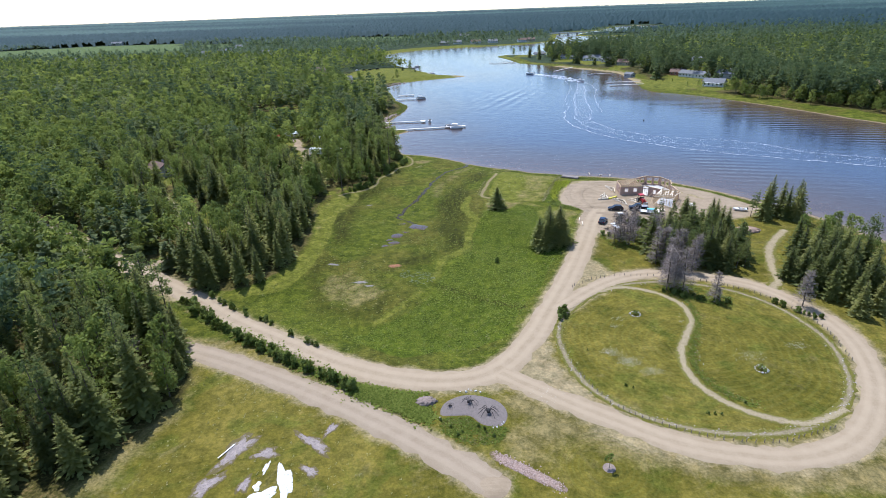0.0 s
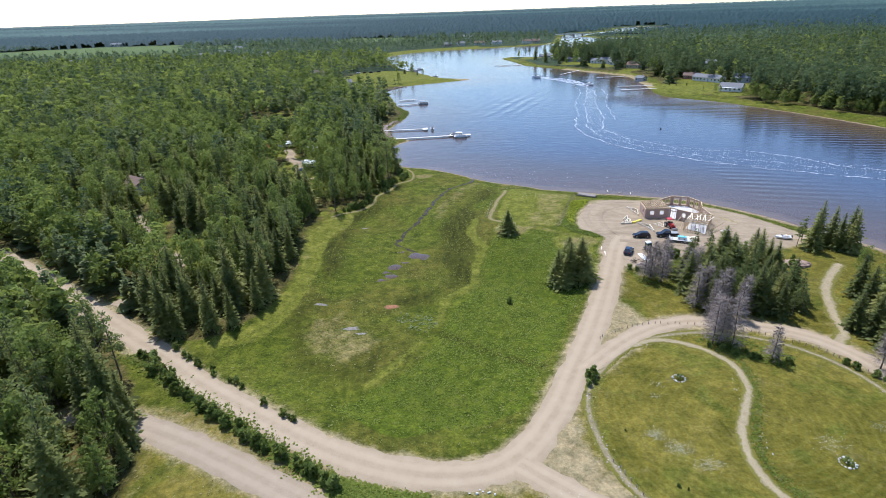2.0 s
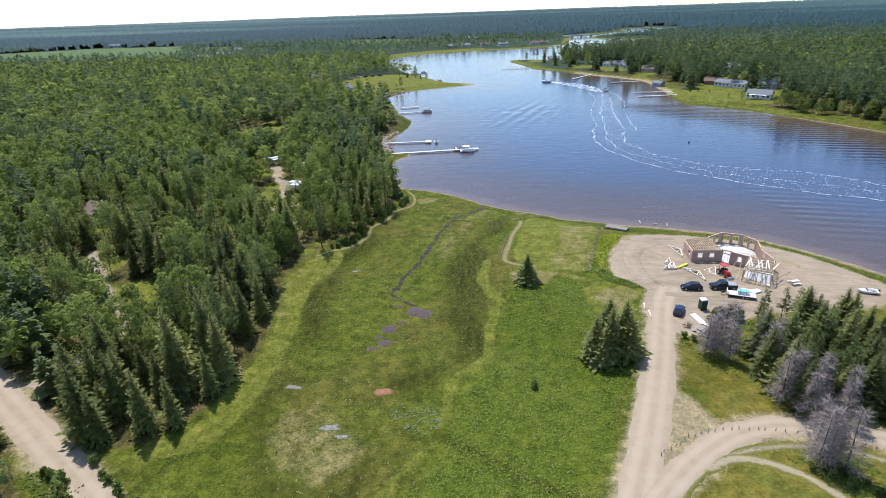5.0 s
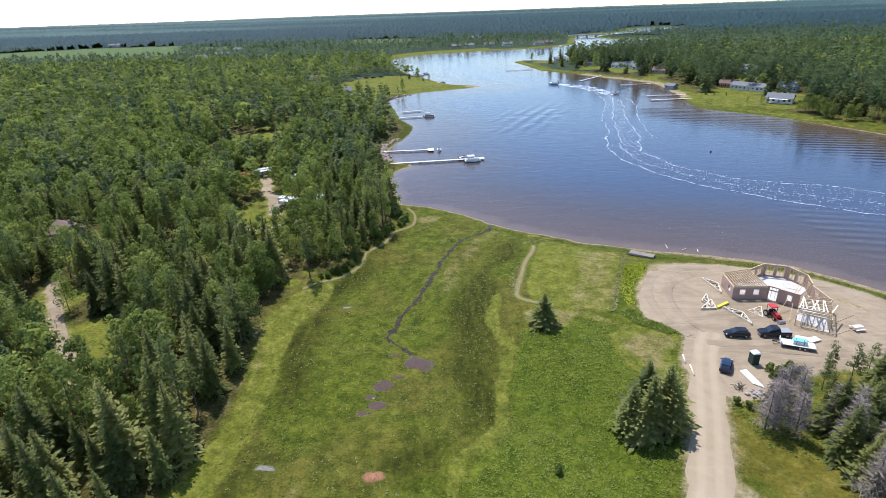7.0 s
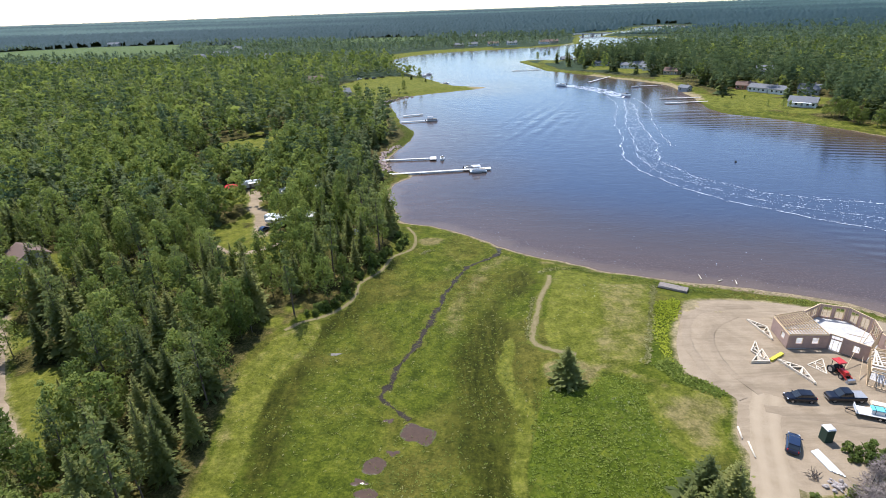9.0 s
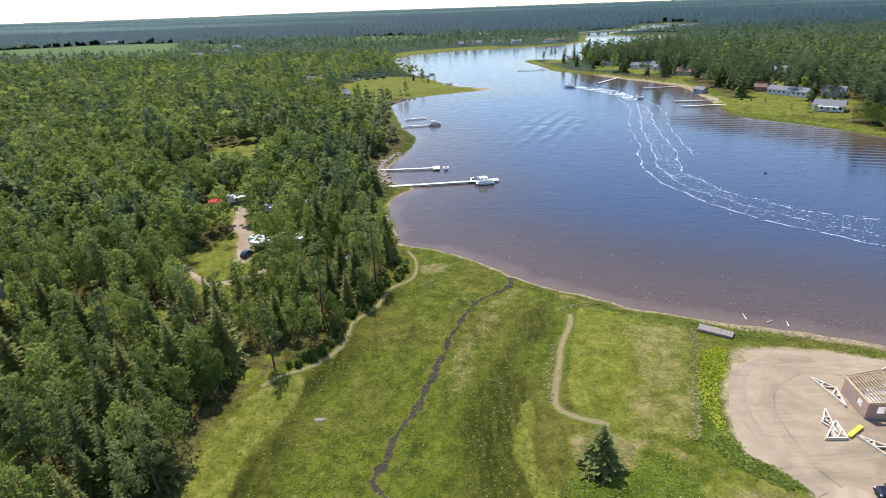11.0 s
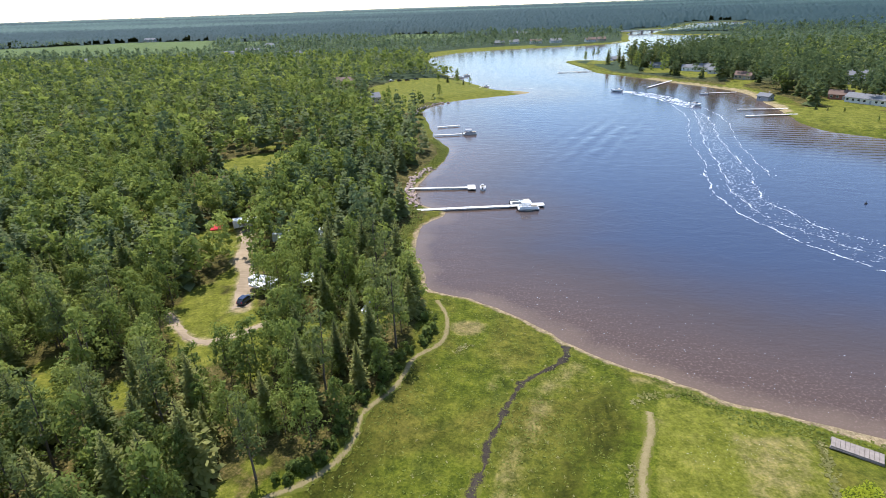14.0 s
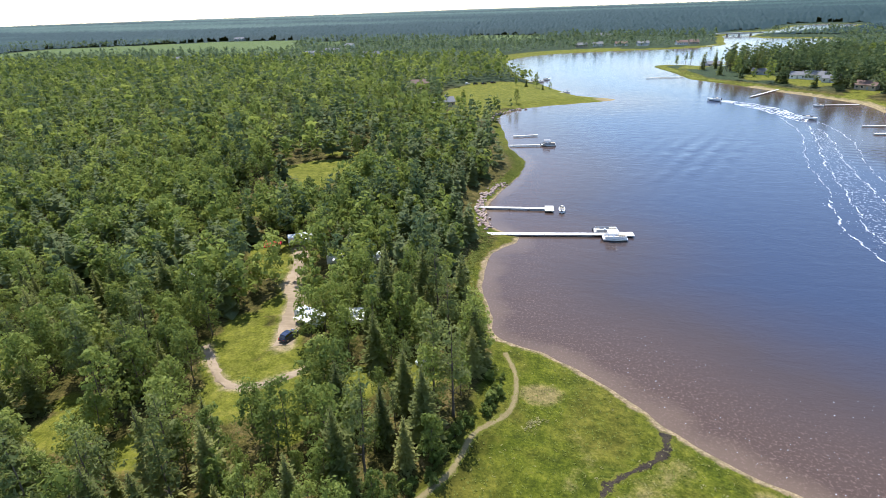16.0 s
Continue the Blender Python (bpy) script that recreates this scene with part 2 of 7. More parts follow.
PATHSOIL = frayed("path_soil", (0.225, 0.180, 0.100), (0.370, 0.300, 0.190), *LAWN_EDGE, 0.5)
BORDER = frayed("stony_border", (0.140, 0.112, 0.056), (0.365, 0.300, 0.200), *LAWN_EDGE, 0.34)
FOOTPATH = frayed("trodden_path", (0.150, 0.120, 0.050), (0.270, 0.215, 0.110), *MEADOW_EDGE, 0.5)
WATER = water_material()
FOAM_AND_GLINT = foam_and_glint_material()
LEAF = leaf_material("broad_leaves", (0.096, 0.132, 0.036), (0.198, 0.244, 0.056), (0.310, 0.342, 0.090), 0.47)
NEEDLE = leaf_material("spruce_needles", (0.106, 0.126, 0.046), (0.205, 0.222, 0.070), (0.330, 0.320, 0.108), 0.5)
PINE = leaf_material("pine_needles", (0.090, 0.118, 0.044), (0.160, 0.190, 0.066), (0.240, 0.262, 0.096), 0.5)
# next three leaf colours are bluer: haze of distance painted in
HAZYNEEDLE = leaf_material("hazy_spruce", (0.062, 0.090, 0.040), (0.128, 0.160, 0.066), (0.208, 0.230, 0.098), 0.47)
HAZYPINE = leaf_material("hazy_pine", (0.052, 0.088, 0.046), (0.100, 0.143, 0.072), (0.165, 0.204, 0.100), 0.45)
HAZYLEAF = leaf_material("hazy_far_woods", (0.058, 0.095, 0.070), (0.098, 0.146, 0.100), (0.150, 0.202, 0.126), 0.5)
# bluish stops paint distance haze into the canopy's base colour
HAZYCANOPY = leaf_material("hazy_horizon_woods", (0.012, 0.034, 0.034), (0.042, 0.079, 0.066), (0.106, 0.152, 0.120), 0.1, False)
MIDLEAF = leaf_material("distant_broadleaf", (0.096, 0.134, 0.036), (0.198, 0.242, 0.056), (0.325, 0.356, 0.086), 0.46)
BARK = worn("bark", (0.11, 0.085, 0.065), 0.9, spread=0.4, scale=4, bump=0.5)
GREYWOOD = worn("dead_twigs", (0.25, 0.20, 0.17), 0.9, spread=0.25, scale=2)


# ---------------------------------------------------------------- shapes of the land
def spline(pts, closed=False, n=6):
    """A Catmull-Rom curve through pts, n steps a span."""
    p = np.array(pts, float)
    if closed:
        q = np.vstack([p[-1], p, p[0], p[1]])
    else:
        q = np.vstack([2 * p[0] - p[1], p, 2 * p[-1] - p[-2]])
    out = []
    t = np.linspace(0, 1, n, endpoint=False)[:, None]
    for i in range(1, len(q) - 2):
        a, b, c, d = q[i - 1], q[i], q[i + 1], q[i + 2]
        out.append(0.5 * (2 * b + (c - a) * t + (2 * a - 5 * b + 4 * c - d) * t**2 + (3 * b - a - 3 * c + d) * t**3))
    if not closed:
        out.append(p[-1:])
    return np.vstack(out)


def away(p, line, closed=False):
    """Distance of points p (n, 2) from a polyline."""
    a = np.asarray(line, float)
    b = np.roll(a, -1, 0) if closed else a[1:]
    a = a if closed else a[:-1]
    best = np.full(len(p), 1e9)
    for i in range(len(a)):
        d = b[i] - a[i]
        w = p - a[i]
        t = np.clip((w @ d) / max(1e-9, d @ d), 0, 1)
        best = np.minimum(best, ((w - t[:, None] * d) ** 2).sum(1))
    return np.sqrt(best)


def within(p, poly):
    x, y = p[:, 0], p[:, 1]
    r = np.zeros(len(p), bool)
    a = np.asarray(poly, float)
    for (x0, y0), (x1, y1) in zip(a, np.roll(a, -1, 0)):
        if y0 != y1:
            r ^= ((y0 > y) != (y1 > y)) & (x < (x1 - x0) * (y - y0) / (y1 - y0) + x0)
    return r


def signed(p, poly):
    """Distance from a closed outline, positive inside."""
    d = away(p, poly, True)
    return np.where(within(p, poly), d, -d)


def smooth(lo, hi, v):
    t = np.clip((v - lo) / (hi - lo), 0, 1)
    return t * t * (3 - 2 * t)


def wobble(p, size, seed=0.0):
    """Cheap smooth noise, about -1 to 1."""
    x, y = p[:, 0] / size + seed, p[:, 1] / size - seed * 1.7
    return (np.sin(x * 1.9 + 1.3 * np.sin(y * 1.1 + seed)) + np.sin(y * 2.3 + 1.7 * np.sin(x * 0.9 - seed)) + np.sin((x + y) * 1.37 + seed * 3)) / 3


NEAR_SHORE = [(150, -200), (128, 40), (118, 90), (108, 122), (100, 144), (89, 162), (78, 176), (70, 181.5), (61, 185), (51, 188.5), (42, 191.5), (32, 196), (23, 201), (16, 205), (8.5, 211), (1, 219), (-8, 225), (-17, 229.5)]
WEST_SHORE = [(-20, 237), (-23, 249), (-24, 260), (-23, 268), (-17, 277), (-26, 285), (-29, 297), (-28, 312), (-24, 328), (-21, 351), (-29, 373), (-33, 394), (-39, 424), (-43, 442), (-36, 467), (-20, 482), (3, 494), (24, 507), (10, 518), (-4, 530), (-24, 579), (-46, 635), (-64, 717), (-68, 790), (-36, 850), (19, 881), (88, 899), (151, 919), (195, 960), (208, 1017), (226, 1090), (240, 1154), (290, 1240), (360, 1290), (410, 1380), (461, 1470), (514, 1500)]
EAST_SHORE = [(552, 1460), (485, 1300), (420, 1235), (370, 1212), (312, 1206), (290, 1165), (270, 1120), (285, 1080), (315, 1062), (345, 1048), (352, 1012), (318, 950), (272, 880), (232, 820), (198, 768), (160, 718), (128, 696), (100, 708), (80, 712), (73, 696), (82, 645), (87, 606), (106, 578), (121, 549), (140, 518), (153, 490), (152, 462), (147, 424), (142, 398), (143, 378), (153, 366), (167, 348), (182, 316), (194, 284), (206, 255), (228, 200), (250, 130), (272, 50), (300, -200)]
SHORE = spline(NEAR_SHORE + WEST_SHORE + EAST_SHORE, False, 5)
FIELD = spline([(-46, 104), (-33, 92), (-21, 85), (-11, 80.5), (-2, 79), (6, 83), (13, 94), (20, 109), (25, 120), (20, 135), (9, 150), (8, 170), (14, 192), (14, 212), (-2, 225), (-17, 226), (-20, 204), (-25, 188), (-34, 172), (-38, 153), (-33, 139), (-35, 121), (-40, 110)], True, 4)


def shore_distance(p):
    d = away(p, SHORE, True)
    edge = wobble(p, 7, 2.0) * 0.8 + wobble(p, 2.3, 5.0) * 0.35
    return np.where(within(p, SHORE), -d, d) + edge * np.clip(1 - d / 20, 0, 1)


def land(p, d=None):
    """Height of the ground at points (n, 2)."""
    p = np.asarray(p, float)
    d = shore_distance(p) if d is None else d
    h = np.where(d > 0, 0.16 * np.minimum(d, 3.0) + 1.45 * smooth(3, 16, d), np.maximum(-1.5, 0.16 * d))
    f = smooth(-4, 9, signed(p, FIELD))
    h = np.where(d > 0, h * (1 - f) + f * np.minimum(h, 0.45 + 0.2 * wobble(p, 13, 1.0)), h)
    r = np.hypot(p[:, 0], p[:, 1])
    far = np.minimum(np.clip(r - 900, 0, None) * 0.0075, 25.0) * smooth(60, 260, d) * (1 + 0.10 * wobble(p, 700, 3.0))
    rough = 0.10 * wobble(p, 9, 4.0) * smooth(4, 12, d)
    return h + far + rough


def land_at(x, y):
    return float(land(np.array([[x, y]]))[0])


def np_mesh(name, v, f, mat, attrs=None, smooth_=False):
    """A mesh from arrays: vertices (n, 3), faces (m, 3 or 4), point attributes."""
    me = bpy.data.meshes.new(name)
    v, f = np.asarray(v, np.float32), np.asarray(f, np.int32)
    m, k = f.shape
    me.vertices.add(len(v))
    me.vertices.foreach_set("co", v.ravel())
    me.loops.add(m * k)
    me.loops.foreach_set("vertex_index", f.ravel())
    me.polygons.add(m)
    me.polygons.foreach_set("loop_start", np.arange(0, m * k, k, dtype=np.int32))
    me.polygons.foreach_set("loop_total", np.full(m, k, np.int32))
    me.update(calc_edges=True)
    for key, val in (attrs or {}).items():
        me.attributes.new(key, "FLOAT", "POINT").data.foreach_set("value", np.asarray(val, np.float32))
    if smooth_:
        me.polygons.foreach_set("use_smooth", np.ones(m, bool))
    me.materials.append(mat)
    return me


def sheet(xs, ys):
    """Points and quads of a grid."""
    gx, gy = np.meshgrid(xs, ys)
    p = np.c_[gx.ravel(), gy.ravel()]
    i = np.arange(len(xs) * len(ys)).reshape(len(ys), len(xs))
    f = np.stack([i[:-1, :-1], i[:-1, 1:], i[1:, 1:], i[1:, :-1]], -1).reshape(-1, 4)
    return p, f


def grow(a, b, step, rate):
    out = [a]
    while (out[-1] < b) if b > a else (out[-1] > b):
        out.append(out[-1] + (step if b > a else -step))
        step *= rate
    return out[1:]


# roads and tracks, as centre lines with their widths
MAIN_ROAD = spline([(-210, 215), (-150, 170), (-115, 149), (-98, 137), (-75, 120), (-58, 107), (-43, 95), (-32, 87.5), (-21, 80.5), (-11, 76), (-2, 74.5), (5, 76.5), (11.5, 84), (17.5, 95), (25, 110), (32.5, 127), (39, 143), (43, 150)], False, 6)
RING_ROAD = spline([(6, 76), (12, 71), (20, 65), (28, 59.5), (36, 57), (43, 56.5), (51, 59), (58, 65), (64, 74), (67, 84), (65.5, 93), (61.5, 101), (54, 106), (44, 108.8), (36, 107.6), (29, 103.6), (24, 99.4), (19, 95)], False, 6)
DIRT_ROAD = spline([(-60, 89), (-52, 87), (-41, 82.5), (-29, 76), (-19, 70), (-10, 64), (-2, 58), (2.5, 54)], False, 6)
SPUR_ROAD = spline([(62, 99), (66.6, 103.4), (69.2, 110), (73.4, 118.4), (78.4, 124.6), (84, 130)], False, 6)
CAMP_ROAD = spline([(-72, 262), (-66.4, 249), (-64.6, 241), (-60.5, 235.4), (-57.6, 227), (-55, 218.6)], False, 6)
CAMP_PATH = spline([(-69, 216.5), (-63.4, 210.4), (-58.4, 206.8), (-53.8, 207.6), (-50.8, 210), (-47.6, 213.2)], False, 6)
LOWER_LANE = spline([(-95, 178), (-88, 168), (-76, 152), (-66, 140), (-72, 122)], False, 6)
GARDEN_PATH = spline([(29, 101.6), (34, 103.2), (39.6, 100.8), (43, 96), (42.8, 90), (39.8, 85), (36.8, 80), (35.5, 74), (37, 68.5), (41, 64.5), (47, 62.5), (54, 65)], False, 10)
SHORE_TRAIL = spline([(-16, 225), (-13.5, 218), (-13.8, 210), (-18, 204.2), (-19.4, 199), (-20.8, 195), (-24.0, 189.6), (-24.3, 184.8), (-25.9, 180.6), (-29.2, 176.8), (-33, 174.2), (-35.6, 171.2)], False, 6)
BEACH_PATH = spline([(17.6, 191.5), (16.6, 187), (14.2, 181.4), (12.1, 173.6), (10.6, 168), (10.4, 164.8), (12.4, 162.9), (17, 161.2)], False, 6)
YARD_LINE = spline([(34, 140), (38, 150), (33.2, 155.4), (33.8, 162), (36.8, 169), (42, 177.6), (48, 180), (58, 179), (69, 175), (79, 168), (86, 156), (88, 146), (80, 140), (68, 138), (56, 138), (46, 133), (38, 132)], True, 5)
CLEARINGS = [  # camp lawns and yards among the trees: x, y, radius
    (-63, 218, 7), (-51, 213, 7), (-53, 207, 5), (-60, 210, 5), (-57, 222, 5), (-46, 206, 5), (-44, 199, 3.5), (-55, 203, 5), (-59, 205, 4), (-62, 232, 5), (-61, 238, 4), (-66, 225, 4.5), (-78, 193, 4.5), (-81, 199, 3), (-38.6, 174, 3), (-36, 179, 2.5), (-104, 252, 4), (-38, 211, 5), (-29, 215, 5), (-78, 257, 6), (-72, 250, 6), (-58, 240, 5), (-96, 330, 15), (-86, 334, 13), (-92, 313, 8), (-100, 353, 5), (-91, 354, 5), (-81, 352, 5), (-112, 536, 9), (-74, 572, 9), (-107, 328, 8), (-98, 285, 7),
    (180, 372, 13), (190, 372, 9), (182, 398, 13), (196, 392, 9), (206, 402, 9), (200, 416, 9), (170, 398, 14), (162, 385, 13), (162, 412, 14), (176, 414, 11), (190, 420, 9), (204, 412, 9), (183, 440, 10), (178, 432, 10), (224, 492, 10), (216, 482, 9), (208, 472, 8), (171, 527, 9), (163, 518, 9), (156, 508, 8), (166, 565, 11), (160, 560, 9), (157, 576, 11), (148, 582, 11), (148, 568, 10), (140, 590, 10), (134, 606, 11), (128, 590, 10), (150, 556, 10), (124, 706, 8), (256, 332, 11), (246, 322, 10), (238, 312, 9), (-80, 470, 10), (-108, 520, 8),
    (96, 700, 14), (110, 690, 14), (100, 670, 12), (118, 760, 10),
    (-88, 297, 6), (-76, 194, 6), (-63, 192, 5), (-100, 196, 8), (-88, 169, 7), (-71, 154, 8), (-64, 144, 6), (-84, 184, 5), (-104, 205, 6), (-56, 316, 7)]
OPEN = spline([(-17, 232), (-19, 222), (-21, 204), (-22.6, 197), (-26.2, 189), (-28.6, 181.5), (-34.6, 177.4), (-39.5, 168), (-41.5, 156), (-39.5, 147), (-38.2, 138), (-39, 124), (-43.5, 112.5), (-52, 108.5), (-62, 114), (-66, 108), (-58, 99), (-50, 88), (-46, 80), (-44.5, 74), (-47, 66), (-52, 54), (-62, 34), (-80, -150), (170, -150), (140, 40), (120, 100), (103, 150), (75, 190), (30, 205), (0, 228)], True, 3)
LAWN_LINE = spline([(4, 73), (14, 86), (22, 104), (30, 121), (36, 136), (60, 137), (100, 146), (130, 60), (150, -150), (-85, -150), (-62, 34), (-52, 54), (-47, 66), (-48, 86), (-40, 88), (-30, 82), (-20, 76), (-8, 72)], True, 3)
SPIT_LAWN = spline([(-75, 470), (-92, 530), (-70, 580), (-42, 580), (-18, 565), (4, 528), (30, 512), (26, 500), (0, 488), (-24, 478), (-42, 470), (-47, 446), (-58, 415), (-70, 440)], True, 4)
POINT = [(60, 590), (60, 735), (104, 735), (122, 700), (126, 660), (122, 620), (112, 590)]
CROPS = [[(-1010, 960), (-870, 865), (-700, 945), (-500, 930), (-416, 950), (-470, 1100), (-545, 1235), (-714, 1235), (-838, 1165), (-1010, 1085)], [(-442, 1080), (-375, 1065), (-410, 1170), (-470, 1165)], [(-229, 1130), (-44, 1115), (-48, 1230), (-183, 1270)]]


MOWN_BAND = [(-33.1, 174.6), (-36.4, 169.4), (-38, 164), (-39.5, 157), (-39, 150), (-37, 143), (-36.2, 134), (-37.4, 125), (-40, 114.5), (-42, 110), (-47, 108.5), (-46, 106), (-38, 108), (-34.5, 116), (-33, 124), (-32.3, 132), (-32.5, 141), (-33.4, 150), (-33.2, 157.6), (-31, 163), (-29.2, 169), (-29.7, 174.6)]
MOWN_SQUARE = [(20.4, 196), (39, 190), (36.4, 180), (30.9, 166), (27.7, 158), (20, 160), (12.6, 162.6), (13, 170), (15.6, 180), (18, 189)]
DRY_SQUARE = [(26.5, 188), (38.6, 187), (31, 167), (28, 159), (20.5, 160), (23, 172)]
DRY_WEDGE = [(25.5, 150.9), (30.9, 152.8), (35.5, 151.3), (37.6, 148.7), (33.7, 144.6), (32.4, 139.4), (27.5, 136.6), (26.1, 137.6), (24.1, 145.5)]
TALL_PART = [(9.6, 152.4), (13.4, 151.6), (19.6, 155.4), (22.9, 155.1), (25.8, 152.9), (24.5, 146.6), (25.7, 141), (26.7, 137), (28.5, 131), (25.4, 120.5), (19.5, 109.5), (13.4, 97), (8, 89), (3, 84), (-10, 83), (-22, 89), (-12, 96), (-5, 105), (-3.4, 112), (1.6, 124), (4.6, 133), (6.7, 141), (7.5, 147)]
WEED_STRIP = [(36.2, 178), (41.5, 180), (39, 173), (34, 166.4), (32, 158), (36.6, 150.6), (35.4, 150), (31, 153.5), (28.2, 157.9), (31.3, 166)]
WEST_SEDGE = [(-17, 201), (-18, 195), (-23, 187), (-24, 176), (-27, 168), (-28.5, 158), (-27.5, 150), (-26, 141), (-27, 134), (-30.5, 131), (-33, 141), (-33.3, 151), (-33, 160), (-30, 168), (-28.5, 175), (-27, 181), (-25, 190), (-21, 201)]
EAST_SEDGE = [(15.5, 199), (12.3, 190), (7.6, 181), (4.3, 168), (4.6, 160), (4.8, 150), (4, 140), (3, 134), (-0.5, 126.5), (-5.5, 120), (-12.5, 121.5), (-10, 125), (-3.5, 128), (-2, 136), (-2.5, 145), (-3.5, 153), (-4, 163), (-1.9, 170.6), (1.8, 177), (5.7, 185.5), (10, 193)]
OVAL = [(-29.2, 116), (-23.5, 117.4), (-17.8, 112.2), (-15.4, 107.6), (-16.6, 101.6), (-20.3, 100), (-25.2, 102.7), (-28.8, 108.3)]
LAWN_RING = spline([(18.5, 90), (17.3, 81), (19, 72.5), (23.5, 66.3), (30, 62.4), (37.5, 60.8), (46, 61.6), (55, 66.5), (60, 73.8), (62.5, 83), (60.5, 93), (55, 100), (47, 104.2), (39.5, 105), (31.5, 103), (24.6, 98)], True, 10)


def build_ground():
    xs = sorted(set(grow(-105, -5000, 2.0, 1.11) + list(np.arange(-105, 105.1, 1.25)) + list(np.arange(108, 262, 3.5)) + grow(262, 5000, 5, 1.12)))
    ys = sorted(set(grow(40, -400, 2.0, 1.2) + list(np.arange(40, 240.1, 1.25)) + list(np.arange(243, 600, 3.5)) + list(np.arange(606, 1300, 8)) + grow(1300, 4990, 12, 1.12)))
    p, f = sheet(np.array(xs), np.array(ys))
    d = shore_distance(p)
    z = land(p, d)
    road = np.minimum.reduce([away(p, MAIN_ROAD) - 2.7, away(p, RING_ROAD) - 2.4, away(p, DIRT_ROAD) - 2.3, away(p, SPUR_ROAD) - 0.2])
    junction = np.minimum(-signed(p, [(-4, 73), (5, 79), (13, 89), (15, 88), (14.6, 80), (17, 73.5), (20.5, 67.6), (24, 63.6), (30, 61), (30.5, 56.4), (23.5, 58.4), (18.9, 61.4), (13.7, 68.3), (7, 72)]), -signed(p, [(20, 96), (27, 114), (31, 118), (33, 111), (38, 108), (28, 102)]))
    yard = -signed(p, YARD_LINE)
    camp = np.minimum.reduce([away(p, CAMP_ROAD) - 1.8, away(p, CAMP_PATH) - 0.6, away(p, LOWER_LANE) - 1.1])
    slope = np.where((p[:, 0] > 100) & (p[:, 1] > 418) & (p[:, 1] < 562), d - 5 - 2 * wobble(p, 13, 1.0), 9)
    tip = (np.hypot((p[:, 0] - 22) / 2.2, p[:, 1] - 506) - 5) * 1.0
    dirt = smooth(1.6, -1.0, np.minimum.reduce([road, junction * 0.6, yard, camp, tip, slope * 0.7 + 0.4]))
    open_ = np.maximum(signed(p, OPEN), signed(p, SPIT_LAWN))
    for x, y, r in CLEARINGS:
        open_ = np.maximum(open_, r - np.hypot(p[:, 0] - x, p[:, 1] - y))
    east = (p[:, 0] > 60) & (p[:, 1] > 235)
    bank = np.where(east, np.where(p[:, 1] < 470, 14, 11) + 3 * wobble(p, 17, 6.0) - d, np.where(p[:, 1] > 780, 28 - d, 5 - d))
    crop = np.maximum.reduce([signed(p, c) for c in CROPS])
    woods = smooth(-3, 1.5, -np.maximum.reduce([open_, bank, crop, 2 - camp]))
    camp_lawn = np.full(len(p), -9.0)
    for x, y, r in CLEARINGS:
        camp_lawn = np.maximum(camp_lawn, r - np.hypot(p[:, 0] - x, p[:, 1] - y))
    bent = p + np.c_[1.6 * wobble(p, 7, 8.0), 1.6 * wobble(p, 6, 2.5)]
    lawn = smooth(-1.2, 1.2, signed(p, LAWN_LINE))
    band = signed(p, spline(MOWN_BAND, True, 3))
    mown = smooth(-1.0, 1.0, np.maximum.reduce([
        signed(p, MOWN_SQUARE), band, signed(p, SPIT_LAWN), camp_lawn, signed(p, DRY_WEDGE), 1.1 - (np.hypot((p[:, 0] - 14.8) / 1.18, p[:, 1] - 156.3) - 3.1), 1.0 - away(p, [(19, 158), (23.3, 156.6), (26.2, 154.3), (29, 152.4)]),
        np.where(east, 3 + 4 * wobble(p, 27, 5.0) - np.abs(d - 5), -9), np.where(p[:, 1] > 780, 24 - d, -9),
        1.0 - away(bent, [(5, 166), (4.6, 160), (5.2, 154), (6.4, 147.3), (5.6, 141), (3.4, 133.4), (0.6, 125), (-2.4, 119.5), (-5, 113)]), 0.6 - away(bent, [(-8, 107), (-12, 100), (-17, 94)])]))
    mown = np.where(east, 0.66 * mown, mown)
    tall = smooth(-1.5, 1.5, np.maximum(signed(bent, TALL_PART), signed(p, WEED_STRIP)))
    marsh = smooth(-4.5, 3.6, np.maximum.reduce([signed(bent, WEST_SEDGE) - 0.6 + 1.8 * wobble(p, 8, 3.0), signed(bent, EAST_SEDGE) - 0.3 + 1.6 * wobble(p, 7, 6.0), 0.3 - away(bent, [(-30, 124), (-32.7, 119.6), (-31.2, 111.3), (-28.6, 104.2), (-23.6, 99), (-19.2, 97.5), (-16, 98.7), (-14.9, 103.5)])]))
    marsh = np.maximum(marsh, smooth(-0.9, 0.5, 0.5 - away(p, [(-5.4, 110.8), (0, 106.6), (5.9, 102.2), (10.4, 99.4), (13, 97.2)])))
